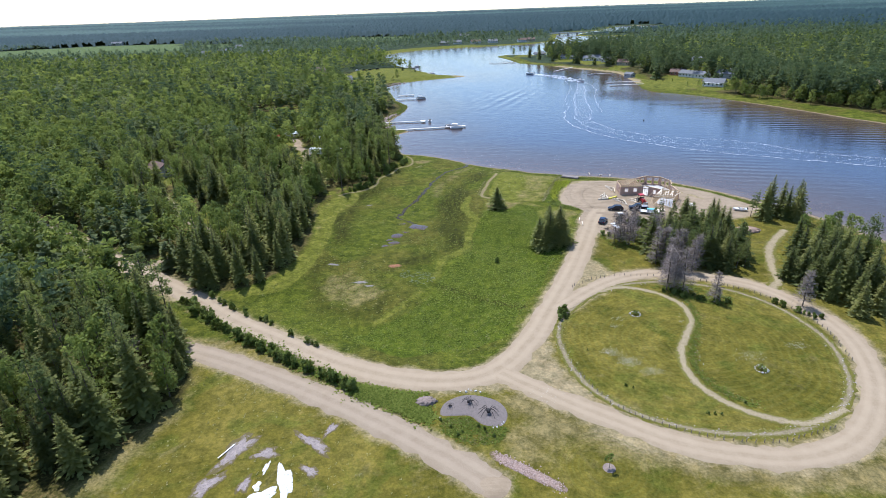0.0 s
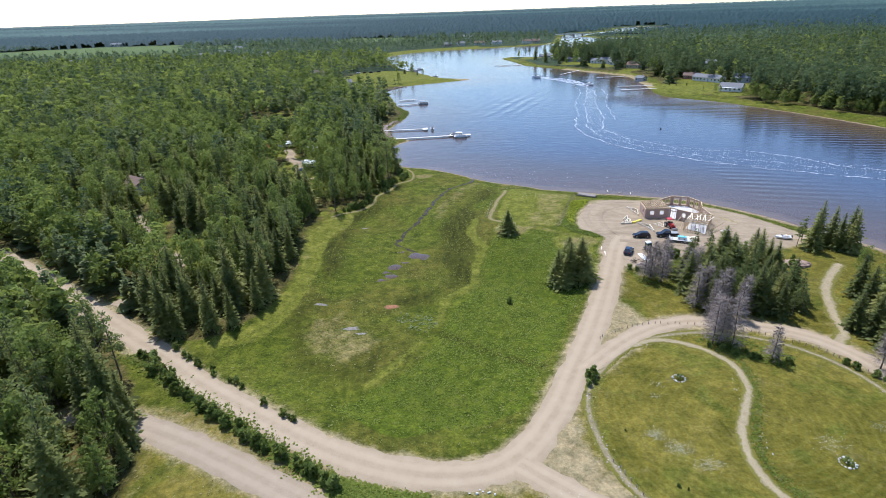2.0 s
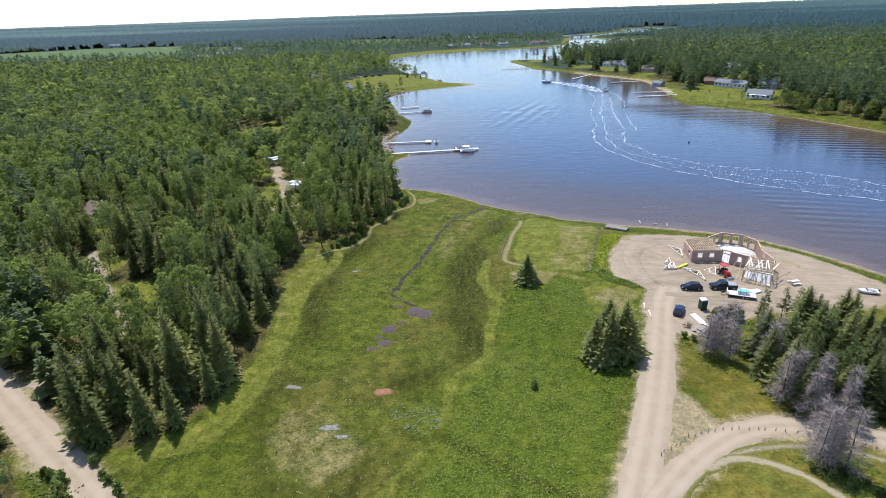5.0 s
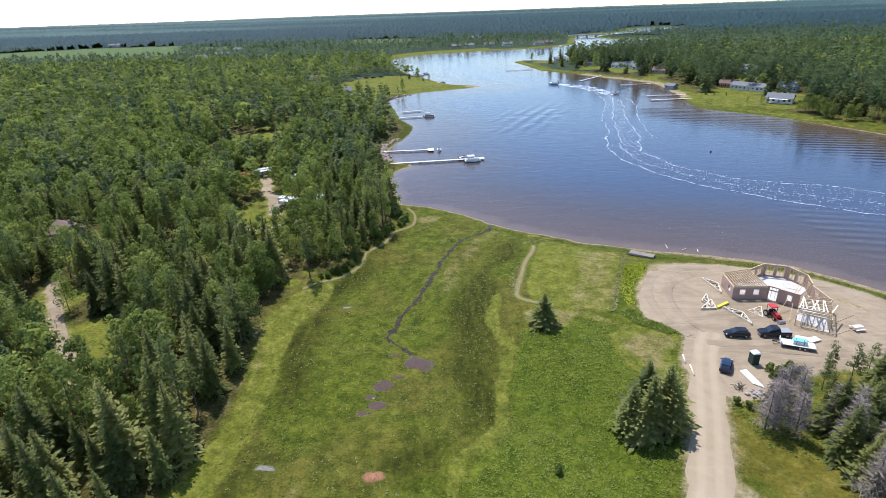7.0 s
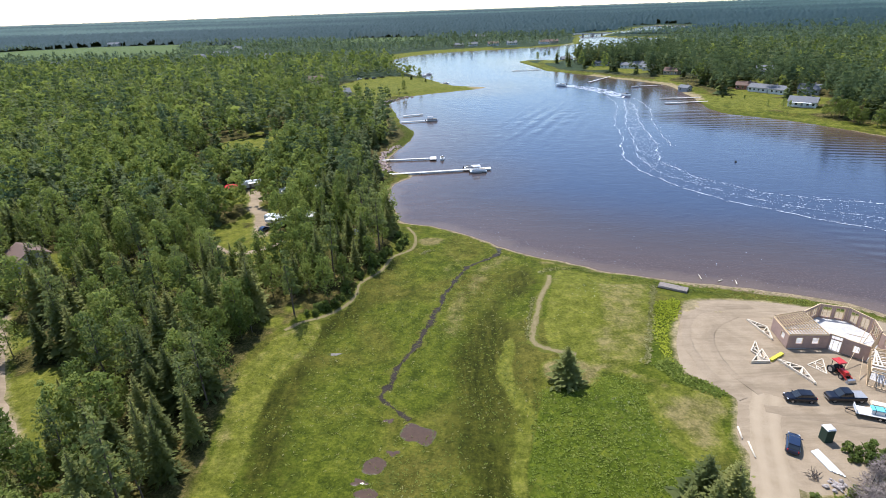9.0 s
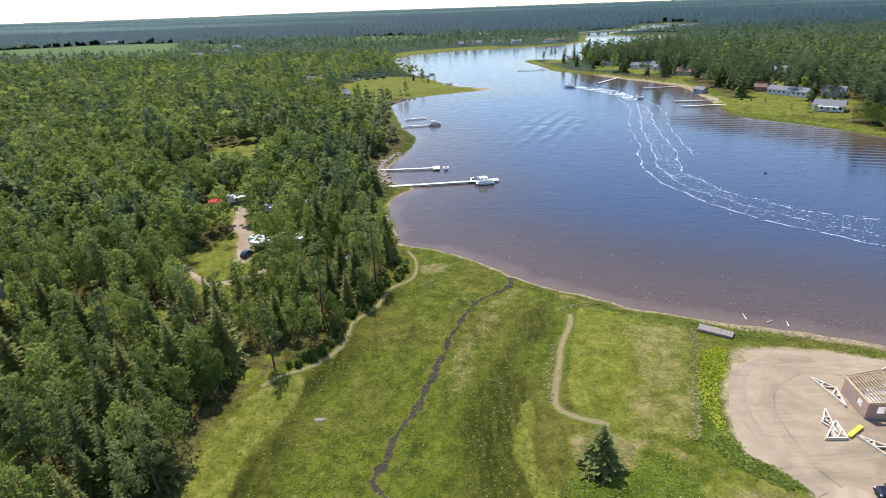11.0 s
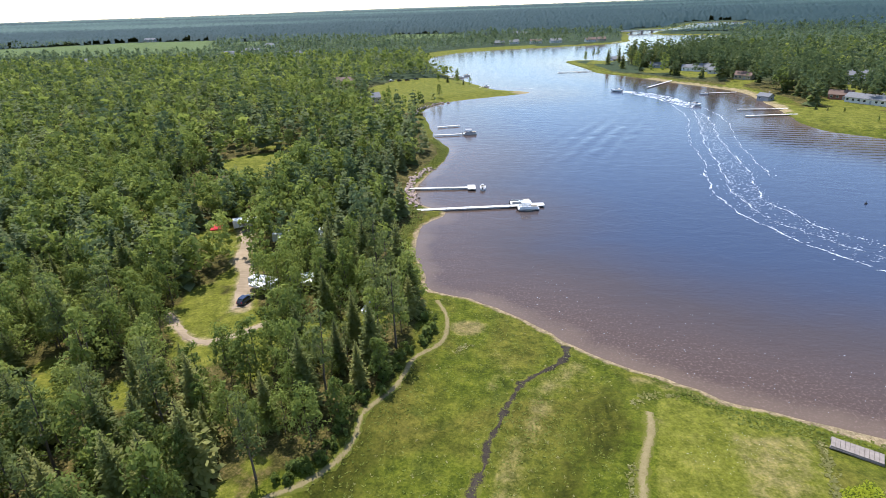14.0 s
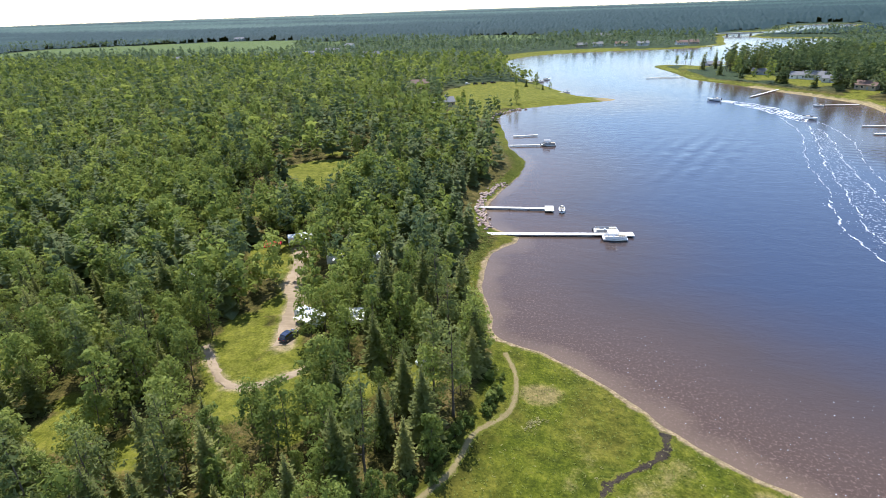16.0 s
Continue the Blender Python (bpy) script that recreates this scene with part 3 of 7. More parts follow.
    dry = np.maximum.reduce([0.52 * smooth(-3, 2.5, signed(bent, OVAL)), 0.5 * smooth(4, -3, road - 1), 0.56 * smooth(2, -6, np.hypot((p[:, 0] - 36) / 1.6, p[:, 1] - 80) - 4), 0.46 * smooth(-2, 2, signed(bent, DRY_SQUARE)), 0.62 * smooth(-1, 3, signed(bent, DRY_WEDGE)),
                             0.42 * smooth(1.2, -0.6, np.abs(band - 0.9) - 0.4) * smooth(150, 165, p[:, 1]), 0.62 * smooth(2, -2, away(bent, [(-39, 158), (-39, 149), (-37.5, 142)]) - 1.2), 0.72 * smooth(1.2, -0.8, np.abs(np.hypot((p[:, 0] - 14.8) / 1.18, p[:, 1] - 156.3) - 2.7) - 1.0), 0.72 * smooth(1, -1, away(p, [(19, 158), (23.3, 156.6), (26.2, 154.3), (29, 152.4)]) - 0.7),
                             0.85 * smooth(2, -5, away(p, [(8, 69), (14, 63), (24, 58), (34, 54), (50, 53), (60, 60)]) - 4), 0.8 * smooth(2, -2, away(p, [(-50, 89.5), (-41, 87), (-34, 83), (-25.5, 77.6), (-18, 71.8)]) - 0.9), 0.66 * smooth(4, -4, away(p, [(-46, 79), (-45, 68), (-50, 52)]) - 3), 0.6 * smooth(3, -3, np.hypot(p[:, 0] - 9, p[:, 1] - 61) - 5), 0.75 * smooth(1.5, -1.0, np.hypot((p[:, 0] + 9.3) / 1.35, p[:, 1] - 214.8) - 2.3), 0.62 * smooth(2, -2, np.hypot(p[:, 0] - 34.5, (p[:, 1] - 147) * .6) - 1.6),
                             0.6 * smooth(1.5, -1.5, np.hypot(p[:, 0] - 17.6, p[:, 1] - 189.4) - 1.2), 0.44 * smooth(2.5, -1.5, away(bent, [(9, 204), (3, 197), (1, 188), (-3, 178), (-5, 170)]) - 1.4), 0.42 * smooth(2.5, -1.5, away(bent, [(-5, 207), (-2, 202), (-6, 196)]) - 0.8), 0.6 * smooth(2, -1, away(bent, [(17, 198.5), (24, 198), (30, 195)]) - 0.6)])
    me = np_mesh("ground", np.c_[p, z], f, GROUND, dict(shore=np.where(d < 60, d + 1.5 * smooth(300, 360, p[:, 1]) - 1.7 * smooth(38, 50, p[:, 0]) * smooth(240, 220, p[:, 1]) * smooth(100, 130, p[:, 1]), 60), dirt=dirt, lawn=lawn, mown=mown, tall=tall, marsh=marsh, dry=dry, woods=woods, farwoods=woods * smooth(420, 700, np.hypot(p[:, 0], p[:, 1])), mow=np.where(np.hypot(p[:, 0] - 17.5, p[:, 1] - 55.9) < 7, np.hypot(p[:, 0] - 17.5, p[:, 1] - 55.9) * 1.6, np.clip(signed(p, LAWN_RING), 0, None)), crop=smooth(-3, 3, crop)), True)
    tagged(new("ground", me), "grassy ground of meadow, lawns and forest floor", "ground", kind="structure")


build_ground()


def build_water():
    xs = list(np.arange(-80, 330, 4.0)) + grow(330, 700, 6, 1.1)
    ys = grow(90, -250, 8, 1.2)[::-1] + list(np.arange(90, 560, 4.0)) + list(np.arange(566, 1620, 9))
    p, f = sheet(np.array(xs), np.array(ys))
    d = shore_distance(p)
    keep = (d[f] < 6).any(1)
    me = np_mesh("river", np.c_[p, np.zeros(len(p))], f[keep], WATER, dict(depth=np.clip(-d, -5, 80), west_train=np.exp(-((p[:, 0] - 44) * 0.91 - (p[:, 1] - 368) * 0.41) ** 2 / 220 - ((p[:, 0] - 44) * 0.41 + (p[:, 1] - 368) * 0.91) ** 2 / 1500), east_train=np.exp(-(-d - 22) ** 2 / 380) * smooth(400, 370, p[:, 1]) * smooth(150, 250, p[:, 1]) * (p[:, 0] > 95)), True)
    tagged(new("river", me), "calm brown tidal river with small ripples, sky blue painted into the deep", "river", kind="structure")


build_water()


def ribbon(name, line, width, mat, label, category, lift=0.07, ragged=0.25, kind="structure", swell=0.0):
    """A road or path that lies on the ground along a line."""
    line = np.asarray(line)
    t = np.gradient(line, axis=0)
    t /= np.linalg.norm(t, axis=1)[:, None]
    side = np.c_[-t[:, 1], t[:, 0]]
    n = 7
    rng = np.random.default_rng(len(line))
    cols = []
    for j in range(n):
        u = j / (n - 1) * 2 - 1
        w = width / 2 * u * (1 + swell * wobble(line, 2.6, 1.0) + swell * wobble(line, 1.1, 4.0))
        off = w + (rng.normal(0, ragged, len(line)) if j in (0, n - 1) else 0)
        q = line + side * (np.zeros(len(line)) + off)[:, None]
        cols.append(q)
    q = np.stack(cols, 1).reshape(-1, 2)
    z = np.maximum(land(q), 0.02) + lift
    z = z.reshape(-1, n)
    z[:, [0, -1]] -= lift * 1.1
    i = np.arange(len(q)).reshape(-1, n)
    f = np.stack([i[:-1, :-1], i[1:, :-1], i[1:, 1:], i[:-1, 1:]], -1).reshape(-1, 4)[:, ::-1]
    me = np_mesh(name, np.c_[q, z.ravel()], f, mat, dict(across=np.tile(np.linspace(0, 1, n), len(line))), True)
    return tagged(new(name, me), label, category, kind=kind)


def patch(name, outline, mat, label, category, lift=0.06, rings=7, kind="structure"):
    """A flat patch that lies on the ground inside a rounded outline."""
    o = np.asarray(outline)
    c = o.mean(0)
    v = [c[None]]
    for k in range(1, rings + 1):
        v.append(c + (o - c) * (k / rings))
    q = np.vstack(v)
    z = np.maximum(land(q), 0.02) + lift
    z[-len(o):] -= lift * 1.1
    n = len(o)
    f = []
    for k in range(rings):
        for i in range(n):
            j = (i + 1) % n
            a, b = 1 + k * n + i, 1 + k * n + j
            f.append((0, 1 + i, 1 + j, 1 + j) if k == 0 else (a - n, a, b, b - n))
    me = bpy.data.meshes.new(name)
    me.from_pydata(np.c_[q, z].tolist(), [], [x[:3] if x[2] == x[3] else x for x in f])
    me.materials.append(mat)
    me.attributes.new("rim", "FLOAT", "POINT").data.foreach_set("value", np.r_[0.0, np.repeat(np.arange(1, rings + 1) / rings, n)].astype(np.float32))
    for poly in me.polygons:
        poly.use_smooth = True
    return tagged(new(name, me), label, category, kind=kind)


ribbon("road", MAIN_ROAD, 5.2, GRAVEL, "pale tan gravel road with wheel tracks", "road")
ribbon("ring_road", RING_ROAD, 4.2, GRAVEL, "pale gravel drive that rings the lawns", "road", 0.085)
ribbon("dirt_road", DIRT_ROAD, 4.6, DIRT, "brown packed dirt road between grass banks", "road")
ribbon("spur_road", SPUR_ROAD, 2.8, PATHSOIL, "short grassy drive towards the shore", "road", 0.06)
ribbon("camp_road", CAMP_ROAD, 3.4, YARD, "grey gravel campground lane among trees", "road")
ribbon("camp_path", CAMP_PATH, 1.5, YARD, "narrow grey gravel path across the camp lawn", "path")
ribbon("lower_lane", LOWER_LANE, 2.3, YARD, "pale gravel lane deep in the woods", "road")
ribbon("garden_path", GARDEN_PATH, 1.9, PATHSOIL, "winding sandy garden path between two lawns", "path", 0.06, 0.05)
ribbon("shore_trail", SHORE_TRAIL, 1.35, FOOTPATH, "mown trail worn along the forest edge", "path", 0.05, 0.2)
ribbon("beach_path", BEACH_PATH, 1.9, FOOTPATH, "worn sandy path over the mown grass", "path", 0.05, 0.25)
patch("gravel_yard", YARD_LINE, YARD, "wide bare gravel yard of the building site", "yard", 0.05)
ribbon("yard_rut", spline([(39, 149), (36.6, 156), (36.8, 164), (40, 171.5), (46, 175.5), (54, 176)], False, 6), 2.2, RUT, "dark wheel rut curving round the yard", "track", 0.085, 0.3)
ribbon("yard_rut", spline([(42, 150), (40.2, 156), (40.6, 163), (43.6, 168.5), (49, 172)], False, 6), 1.5, RUT, "second wheel rut inside the yard loop", "track", 0.085, 0.3)
ribbon("yard_rut", spline([(41, 147), (50, 144.2), (60, 142.4), (70, 143), (80, 147)], False, 6), 2.6, RUT, "broad dirt track towards the shore end", "track", 0.085, 0.3)


# ---------------------------------------------------------------- trees
def tube(pts, radii, n=5):
    """A tapered tube through points: vertices and triangles."""
    pts = np.asarray(pts, float)
    ang = np.linspace(0, 2 * np.pi, n, endpoint=False)
    ring = np.c_[np.cos(ang), np.sin(ang), np.zeros(n)]
    v = np.vstack([p + ring * r for p, r in zip(pts, radii)])
    f = []
    for k in range(len(pts) - 1):
        for i in range(n):
            j = (i + 1) % n
            a, b, c, d = k * n + i, k * n + j, (k + 1) * n + j, (k + 1) * n + i
            f += [(a, b, c), (a, c, d)]
    return v, np.array(f)


def join(parts):
    vs, fs, n = [], [], 0
    for v, f in parts:
        vs.append(v)
        fs.append(f + n)
        n += len(v)
    return np.vstack(vs), np.vstack(fs)


def quads(c, a, b):
    """Leaf-shaped quads with centres c and half-axes a and b, as triangles."""
    v = np.stack([c - a, c + b, c + a, c - b], 1).reshape(-1, 3)
    i = np.arange(len(c))[:, None] * 4
    return v, np.vstack([i + [0, 1, 2], i + [0, 2, 3]])


def unit(v):
    return v / np.maximum(1e-9, np.linalg.norm(v, axis=1))[:, None]


def spruce_crown(rng, h, r, whorls, per, sprays, low=0.08):
    c, a, b = [], [], []
    z = h * (low + (0.99 - low) * np.linspace(0, 1, whorls) ** 0.92)
    for k, zz in enumerate(z):
        t = (zz / h - low) / (1 - low)
        length = r * (1 - t) ** 0.8 * (0.9 + 0.25 * np.sin(k * 2.1)) + 0.10
        n = max(3, int(per * (1 - 0.6 * t)))
        az = rng.uniform(0, 2 * np.pi) + np.arange(n) * 2 * np.pi / n + rng.normal(0, 0.25, n)
        ln = length * rng.uniform(0.65, 1.15, n)
        droop = -0.32 + 0.65 * t + rng.normal(0, 0.12, n)
        out = np.c_[np.cos(az), np.sin(az), droop]
        side = np.c_[-np.sin(az), np.cos(az), np.zeros(n)]
        for s in range(sprays):
            u = (s + 0.6) / sprays
            half = ln * (0.5 if sprays == 1 else 0.75 / sprays)
            tw = rng.normal(0, 0.35 if sprays == 1 else 0.6, n)
            d = out + side * tw[:, None]
            c.append(np.c_[np.zeros(n), np.zeros(n), np.full(n, zz)] + out * (ln * u)[:, None] + rng.normal(0, 0.07, (n, 3)))
            a.append(d * half[:, None])
            wide = (0.36 * ln * (1.15 - 0.55 * u) + 0.08) * (1.5 if sprays == 1 else 0.42)
            b.append((side + np.c_[np.zeros((n, 2)), rng.normal(0, 0.45, n)]) * wide[:, None])
    v, f = quads(np.vstack(c), np.vstack(a), np.vstack(b))
    return v, f


def leafy_crown(rng, h, r, lobes, per, size, low=0.3):
    """An egg-shaped crown of small leaf clumps, broadest below the middle."""
    c, a, b = [], [], []
    for k in range(lobes):
        t = (k + 0.5) / lobes
        zz = h * (low + (0.95 - low) * t)
        reach = r * np.sqrt(max(0.03, 1 - ((t - 0.34) / 0.70) ** 2)) * (1 - 0.25 * t)
        az = k * 2.4 + rng.normal(0, 0.4)
        rad = rng.uniform(0.35, 0.85) * reach
        o = np.array([np.cos(az) * rad, np.sin(az) * rad, zz + rng.normal(0, 0.03 * h)])
        lr = r * rng.uniform(0.26, 0.46) * (1.1 - 0.4 * t)
        n = unit(rng.normal(0, 1, (per, 3)) + [0, 0, 0.25])
        p = o + n * (lr * rng.uniform(0.35, 1.15, per) ** 0.7)[:, None] * [1, 1, 0.9]
        x = unit(np.cross(n, rng.normal(0, 1, (per, 3))))
        y = np.cross(n, x)
        tilt = rng.normal(0, 0.5, (per, 3))
        s = size * rng.uniform(0.5, 1.3, per)[:, None]
        c.append(p)
        a.append((x + tilt) * s)
        b.append((y + tilt[:, ::-1]) * s * 0.7)
    return quads(np.vstack(c), np.vstack(a), np.vstack(b))


def pine_crown(rng, h, r, tiers, per, size):
    c, a, b = [], [], []
    for k in range(tiers):
        t = k / (tiers - 1)
        zz = h * (0.42 + 0.56 * t)
        m = max(1, int(5 * (1 - 0.75 * t)))
        for j in range(m):
            az = rng.uniform(0, 6.28)
            rad = r * (1 - 0.7 * t) * rng.uniform(0.3, 0.9)
            o = np.array([np.cos(az) * rad, np.sin(az) * rad, zz + rng.normal(0, 0.02 * h)])
            n = unit(rng.normal(0, 1, (per, 3)) * [1, 1, 0.6] + [0, 0, 0.4])
            p = o + n * (r * 0.36 * rng.uniform(0.5, 1.1, per))[:, None] * [1, 1, 0.45]
            x = unit(np.cross(n, rng.normal(0, 1, (per, 3))))
            y = np.cross(n, x)
            s = size * rng.uniform(0.6, 1.2, per)[:, None]
            c.append(p)
            a.append((x + rng.normal(0, 0.4, (per, 3))) * s)
            b.append(y * s * 0.6)
    return quads(np.vstack(c), np.vstack(a), np.vstack(b))


def trunk_of(rng, h, r0, lean=0.015, top=0.9, limbs=0, reach=1.0, n=5):
    k = 5
    pts = np.c_[np.cumsum(rng.normal(0, lean * h, k)), np.cumsum(rng.normal(0, lean * h, k)), np.linspace(-0.3, h * top, k)]
    pts[0, :2] = pts[1, :2] = 0
    out = [tube(pts, np.linspace(r0, 0.03, k), n)]
    for i in range(limbs):
        t = rng.uniform(0.25, 0.8)
        z = h * top * t
        az = rng.uniform(0, 6.28)
        ln = reach * (1.1 - t) * rng.uniform(0.6, 1.1)
        p0 = np.array([0, 0, z])
        p1 = p0 + ln * np.array([np.cos(az), np.sin(az), 0.55])
        out.append(tube([p0, (p0 + p1) / 2 + [0, 0, 0.1], p1], [r0 * 0.35, r0 * 0.22, 0.015], 4))
    return join(out)


def dead_crown(rng, h, r, n):
    """Fine bare twigs of a leafless larch."""
    c, a, b = [], [], []
    z = h * (0.12 + 0.87 * rng.uniform(0, 1, n) ** 1.1)
    az = rng.uniform(0, 6.28, n)
    ln = r * (1.03 - z / h) ** 0.95 * rng.uniform(0.45, 1.1, n)
    d = np.c_[np.cos(az), np.sin(az), rng.normal(0.12, 0.15, n)]
    o = np.c_[np.zeros((n, 2)), z]
    side = np.c_[-np.sin(az), np.cos(az), rng.normal(0, 0.4, n)]
    c.append(o + d * ln[:, None] * 0.5)
    a.append(d * ln[:, None] * 0.5)
    b.append(side * 0.028)
    for s in range(4):
        u = rng.uniform(0.3, 1.0, n)
        q = o + d * (ln * u)[:, None]
        tw = unit(d * 0.6 + side * rng.choice([-1, 1], n)[:, None] * 0.8 + rng.normal(0, 0.25, (n, 3)))
        l2 = rng.uniform(0.2, 0.55, n)[:, None] * (r / 2.2)
        c.append(q + tw * l2)
        a.append(tw * l2)
        b.append(np.cross(tw, rng.normal(0, 1, (n, 3))) * 0.022)
    return quads(np.vstack(c), np.vstack(a), np.vstack(b))


def tree_thing(name, label, category, trunk, crown, leaf):
    e = tagged(new(name), label, category)
    t = new("trunk", np_mesh("trunk", *trunk, BARK))
    c = new("crown", np_mesh("crown", *crown, leaf, dict(tint=np.zeros(len(crown[0])))))
    t.parent = c.parent = e
    return e


rng = np.random.default_rng(7)
KINDS = {}


def kinds():
    """Tree shapes of unit use: per kind, near, middle and far versions as (vertices, triangles)."""
    for i in range(5):
        h = rng.uniform(8.5, 12.5)
        r = h * rng.uniform(0.23, 0.32)
        s = int(rng.integers(1e6))
        g = lambda: np.random.default_rng(s)
        KINDS["leafy", i] = (h, r, trunk_of(g(), h, 0.12, 0.012, 0.85, 6, r, 5), leafy_crown(g(), h, r, 32, 40, 0.185, 0.2), leafy_crown(g(), h, r, 17, 15, 0.37, 0.25), leafy_crown(g(), h, r, 9, 7, 0.62, 0.35), leafy_crown(g(), h, r, 5, 4, 1.0, 0.4))
    for i in range(5):
        h = rng.uniform(9.5, 13.5)
        r = h * rng.uniform(0.17, 0.24)
        s = int(rng.integers(1e6))
        g = lambda: np.random.default_rng(s)
        KINDS["spruce", i] = (h, r, trunk_of(g(), h, 0.16, 0.004, 0.97, 0, 1, 5), spruce_crown(g(), h, r, 36, 16, 4), spruce_crown(g(), h, r, 19, 9, 1), spruce_crown(g(), h, r, 9, 6, 1, 0.25), spruce_crown(g(), h, r, 5, 4, 1, 0.35))
    for i in range(3):
        h = rng.uniform(12, 15)
        r = h * rng.uniform(0.15, 0.20)
        s = int(rng.integers(1e6))
        g = lambda: np.random.default_rng(s)
        KINDS["pine", i] = (h, r, trunk_of(g(), h, 0.18, 0.012, 0.95, 9, r, 5), pine_crown(g(), h, r, 12, 24, 0.24), pine_crown(g(), h, r, 8, 10, 0.48), pine_crown(g(), h, r, 5, 6, 0.8), pine_crown(g(), h, r, 3, 4, 1.15))


kinds()
LEAVES = {"leafy": LEAF, "spruce": NEEDLE, "pine": PINE}
TREE_LABEL = {"leafy": ("broadleaf_tree", "green broadleaf tree of the mixed forest", "tree"), "spruce": ("spruce_tree", "dark green spruce with drooping branches in the forest", "tree"), "pine": ("pine_tree", "tall pine with a bare lower trunk", "tree")}
PROTO = {}


def plant(kind, x, y, scale=1.0, label="", group="", wide=1.0, tall=0.0):
    """One tree as a thing of its own, on the ground."""
    i = int(rng.integers(3 if kind == "pine" else 5))
    if tall:  # a height in metres
        i = int(abs(x * 7 + y * 13)) % (3 if kind == "pine" else 5)
        scale = tall / KINDS[kind, i][0]
    name, lab, cat = TREE_LABEL[kind]
    m = Matrix.Translation((x, y, land_at(x, y) - 0.05)) @ Matrix.Rotation(rng.uniform(0, 6.28), 4, "Z") @ Matrix.Diagonal((scale * wide, scale * wide, scale, 1))
    if (kind, i) not in PROTO:
        h, r, trunk, near, *_ = KINDS[kind, i]
        PROTO[kind, i] = tree_thing(name, lab, cat, trunk, near, LEAVES[kind])
        PROTO[kind, i].matrix_basis = m
        ob = PROTO[kind, i]
    else:
        first = PROTO[kind, i].scale  # a copy takes over the first tree's scale
        ob = copy_thing(PROTO[kind, i], m @ Matrix.Diagonal((1 / first.x, 1 / first.y, 1 / first.z, 1)))
    if label or group:
        tagged(ob, label or lab, cat, group)
    return ob


def forest_mask(p, d):
    """Where the woods stand."""
    ok = d > 3.2
    east = (p[:, 0] > 60) & (p[:, 1] > 235)
    w = wobble(p, 17, 6.0)
    ok &= ~east | (d > np.where(p[:, 1] < 470, 19, 14) + 6 * w)
    ok &= ~east | (d > 120) | (wobble(p, 13, 3.0) < 0.42)
    ok &= (p[:, 1] < 780) | east | (d > 26 + 8 * w)
    ok &= (p[:, 0] > 0) | (p[:, 1] < 238) | (p[:, 1] > 420) | (d > 7.5 + 3 * w)
    for poly in (OPEN, SPIT_LAWN, POINT, *CROPS):
        ok &= ~within(p, poly)
    for x, y, r in CLEARINGS:
        ok &= np.hypot(p[:, 0] - x, p[:, 1] - y) > r * (0.98 + 0.15 * wobble(p, 5, 2.0))
    ok &= away(p, MAIN_ROAD) > 3.6
    ok &= (away(p, CAMP_ROAD) > 3.1) & (away(p, CAMP_PATH) > 2.2) & (away(p, LOWER_LANE) > 2.4)
    return ok


def jitter_grid(x0, x1, y0, y1, step, seed):
    g = np.random.default_rng(seed)
    p, _ = sheet(np.arange(x0, x1, step), np.arange(y0, y1, step))
    p = p + g.uniform(-0.48, 0.48, p.shape) * step
    view = (p[:, 0] > -50 - 1.0 * np.maximum(p[:, 1] + 5, 0)) & (p[:, 0] < 45 + 0.86 * np.maximum(p[:, 1] + 5, 0))
    return p[view]


def pick_kind(p, d, g):
    """Which kind grows where: spruce on the edges, broadleaf inside, pine over the river."""
    spruce_edge = np.abs(signed(p, OPEN)) < 9
    s = np.where(spruce_edge, 0.5, 0.30 + 0.34 * wobble(p, 30, 1.0)) + 0.26 * smooth(165, 120, p[:, 1]) + 0.22 * smooth(290, 420, p[:, 1])
    pine = np.where((p[:, 0] > 60), np.where(d < 110, 0.72, 0.35), 0.10 + 0.1 * wobble(p, 22, 4.0))
    u = g.uniform(0, 1, len(p))
    s = np.where(p[:, 0] > 60, 0.8, np.where((d < 22) & (p[:, 1] > 225), 0.78, s))
    return np.where(u < pine, 2, np.where(u < pine + s * (1 - pine), 1, 0))


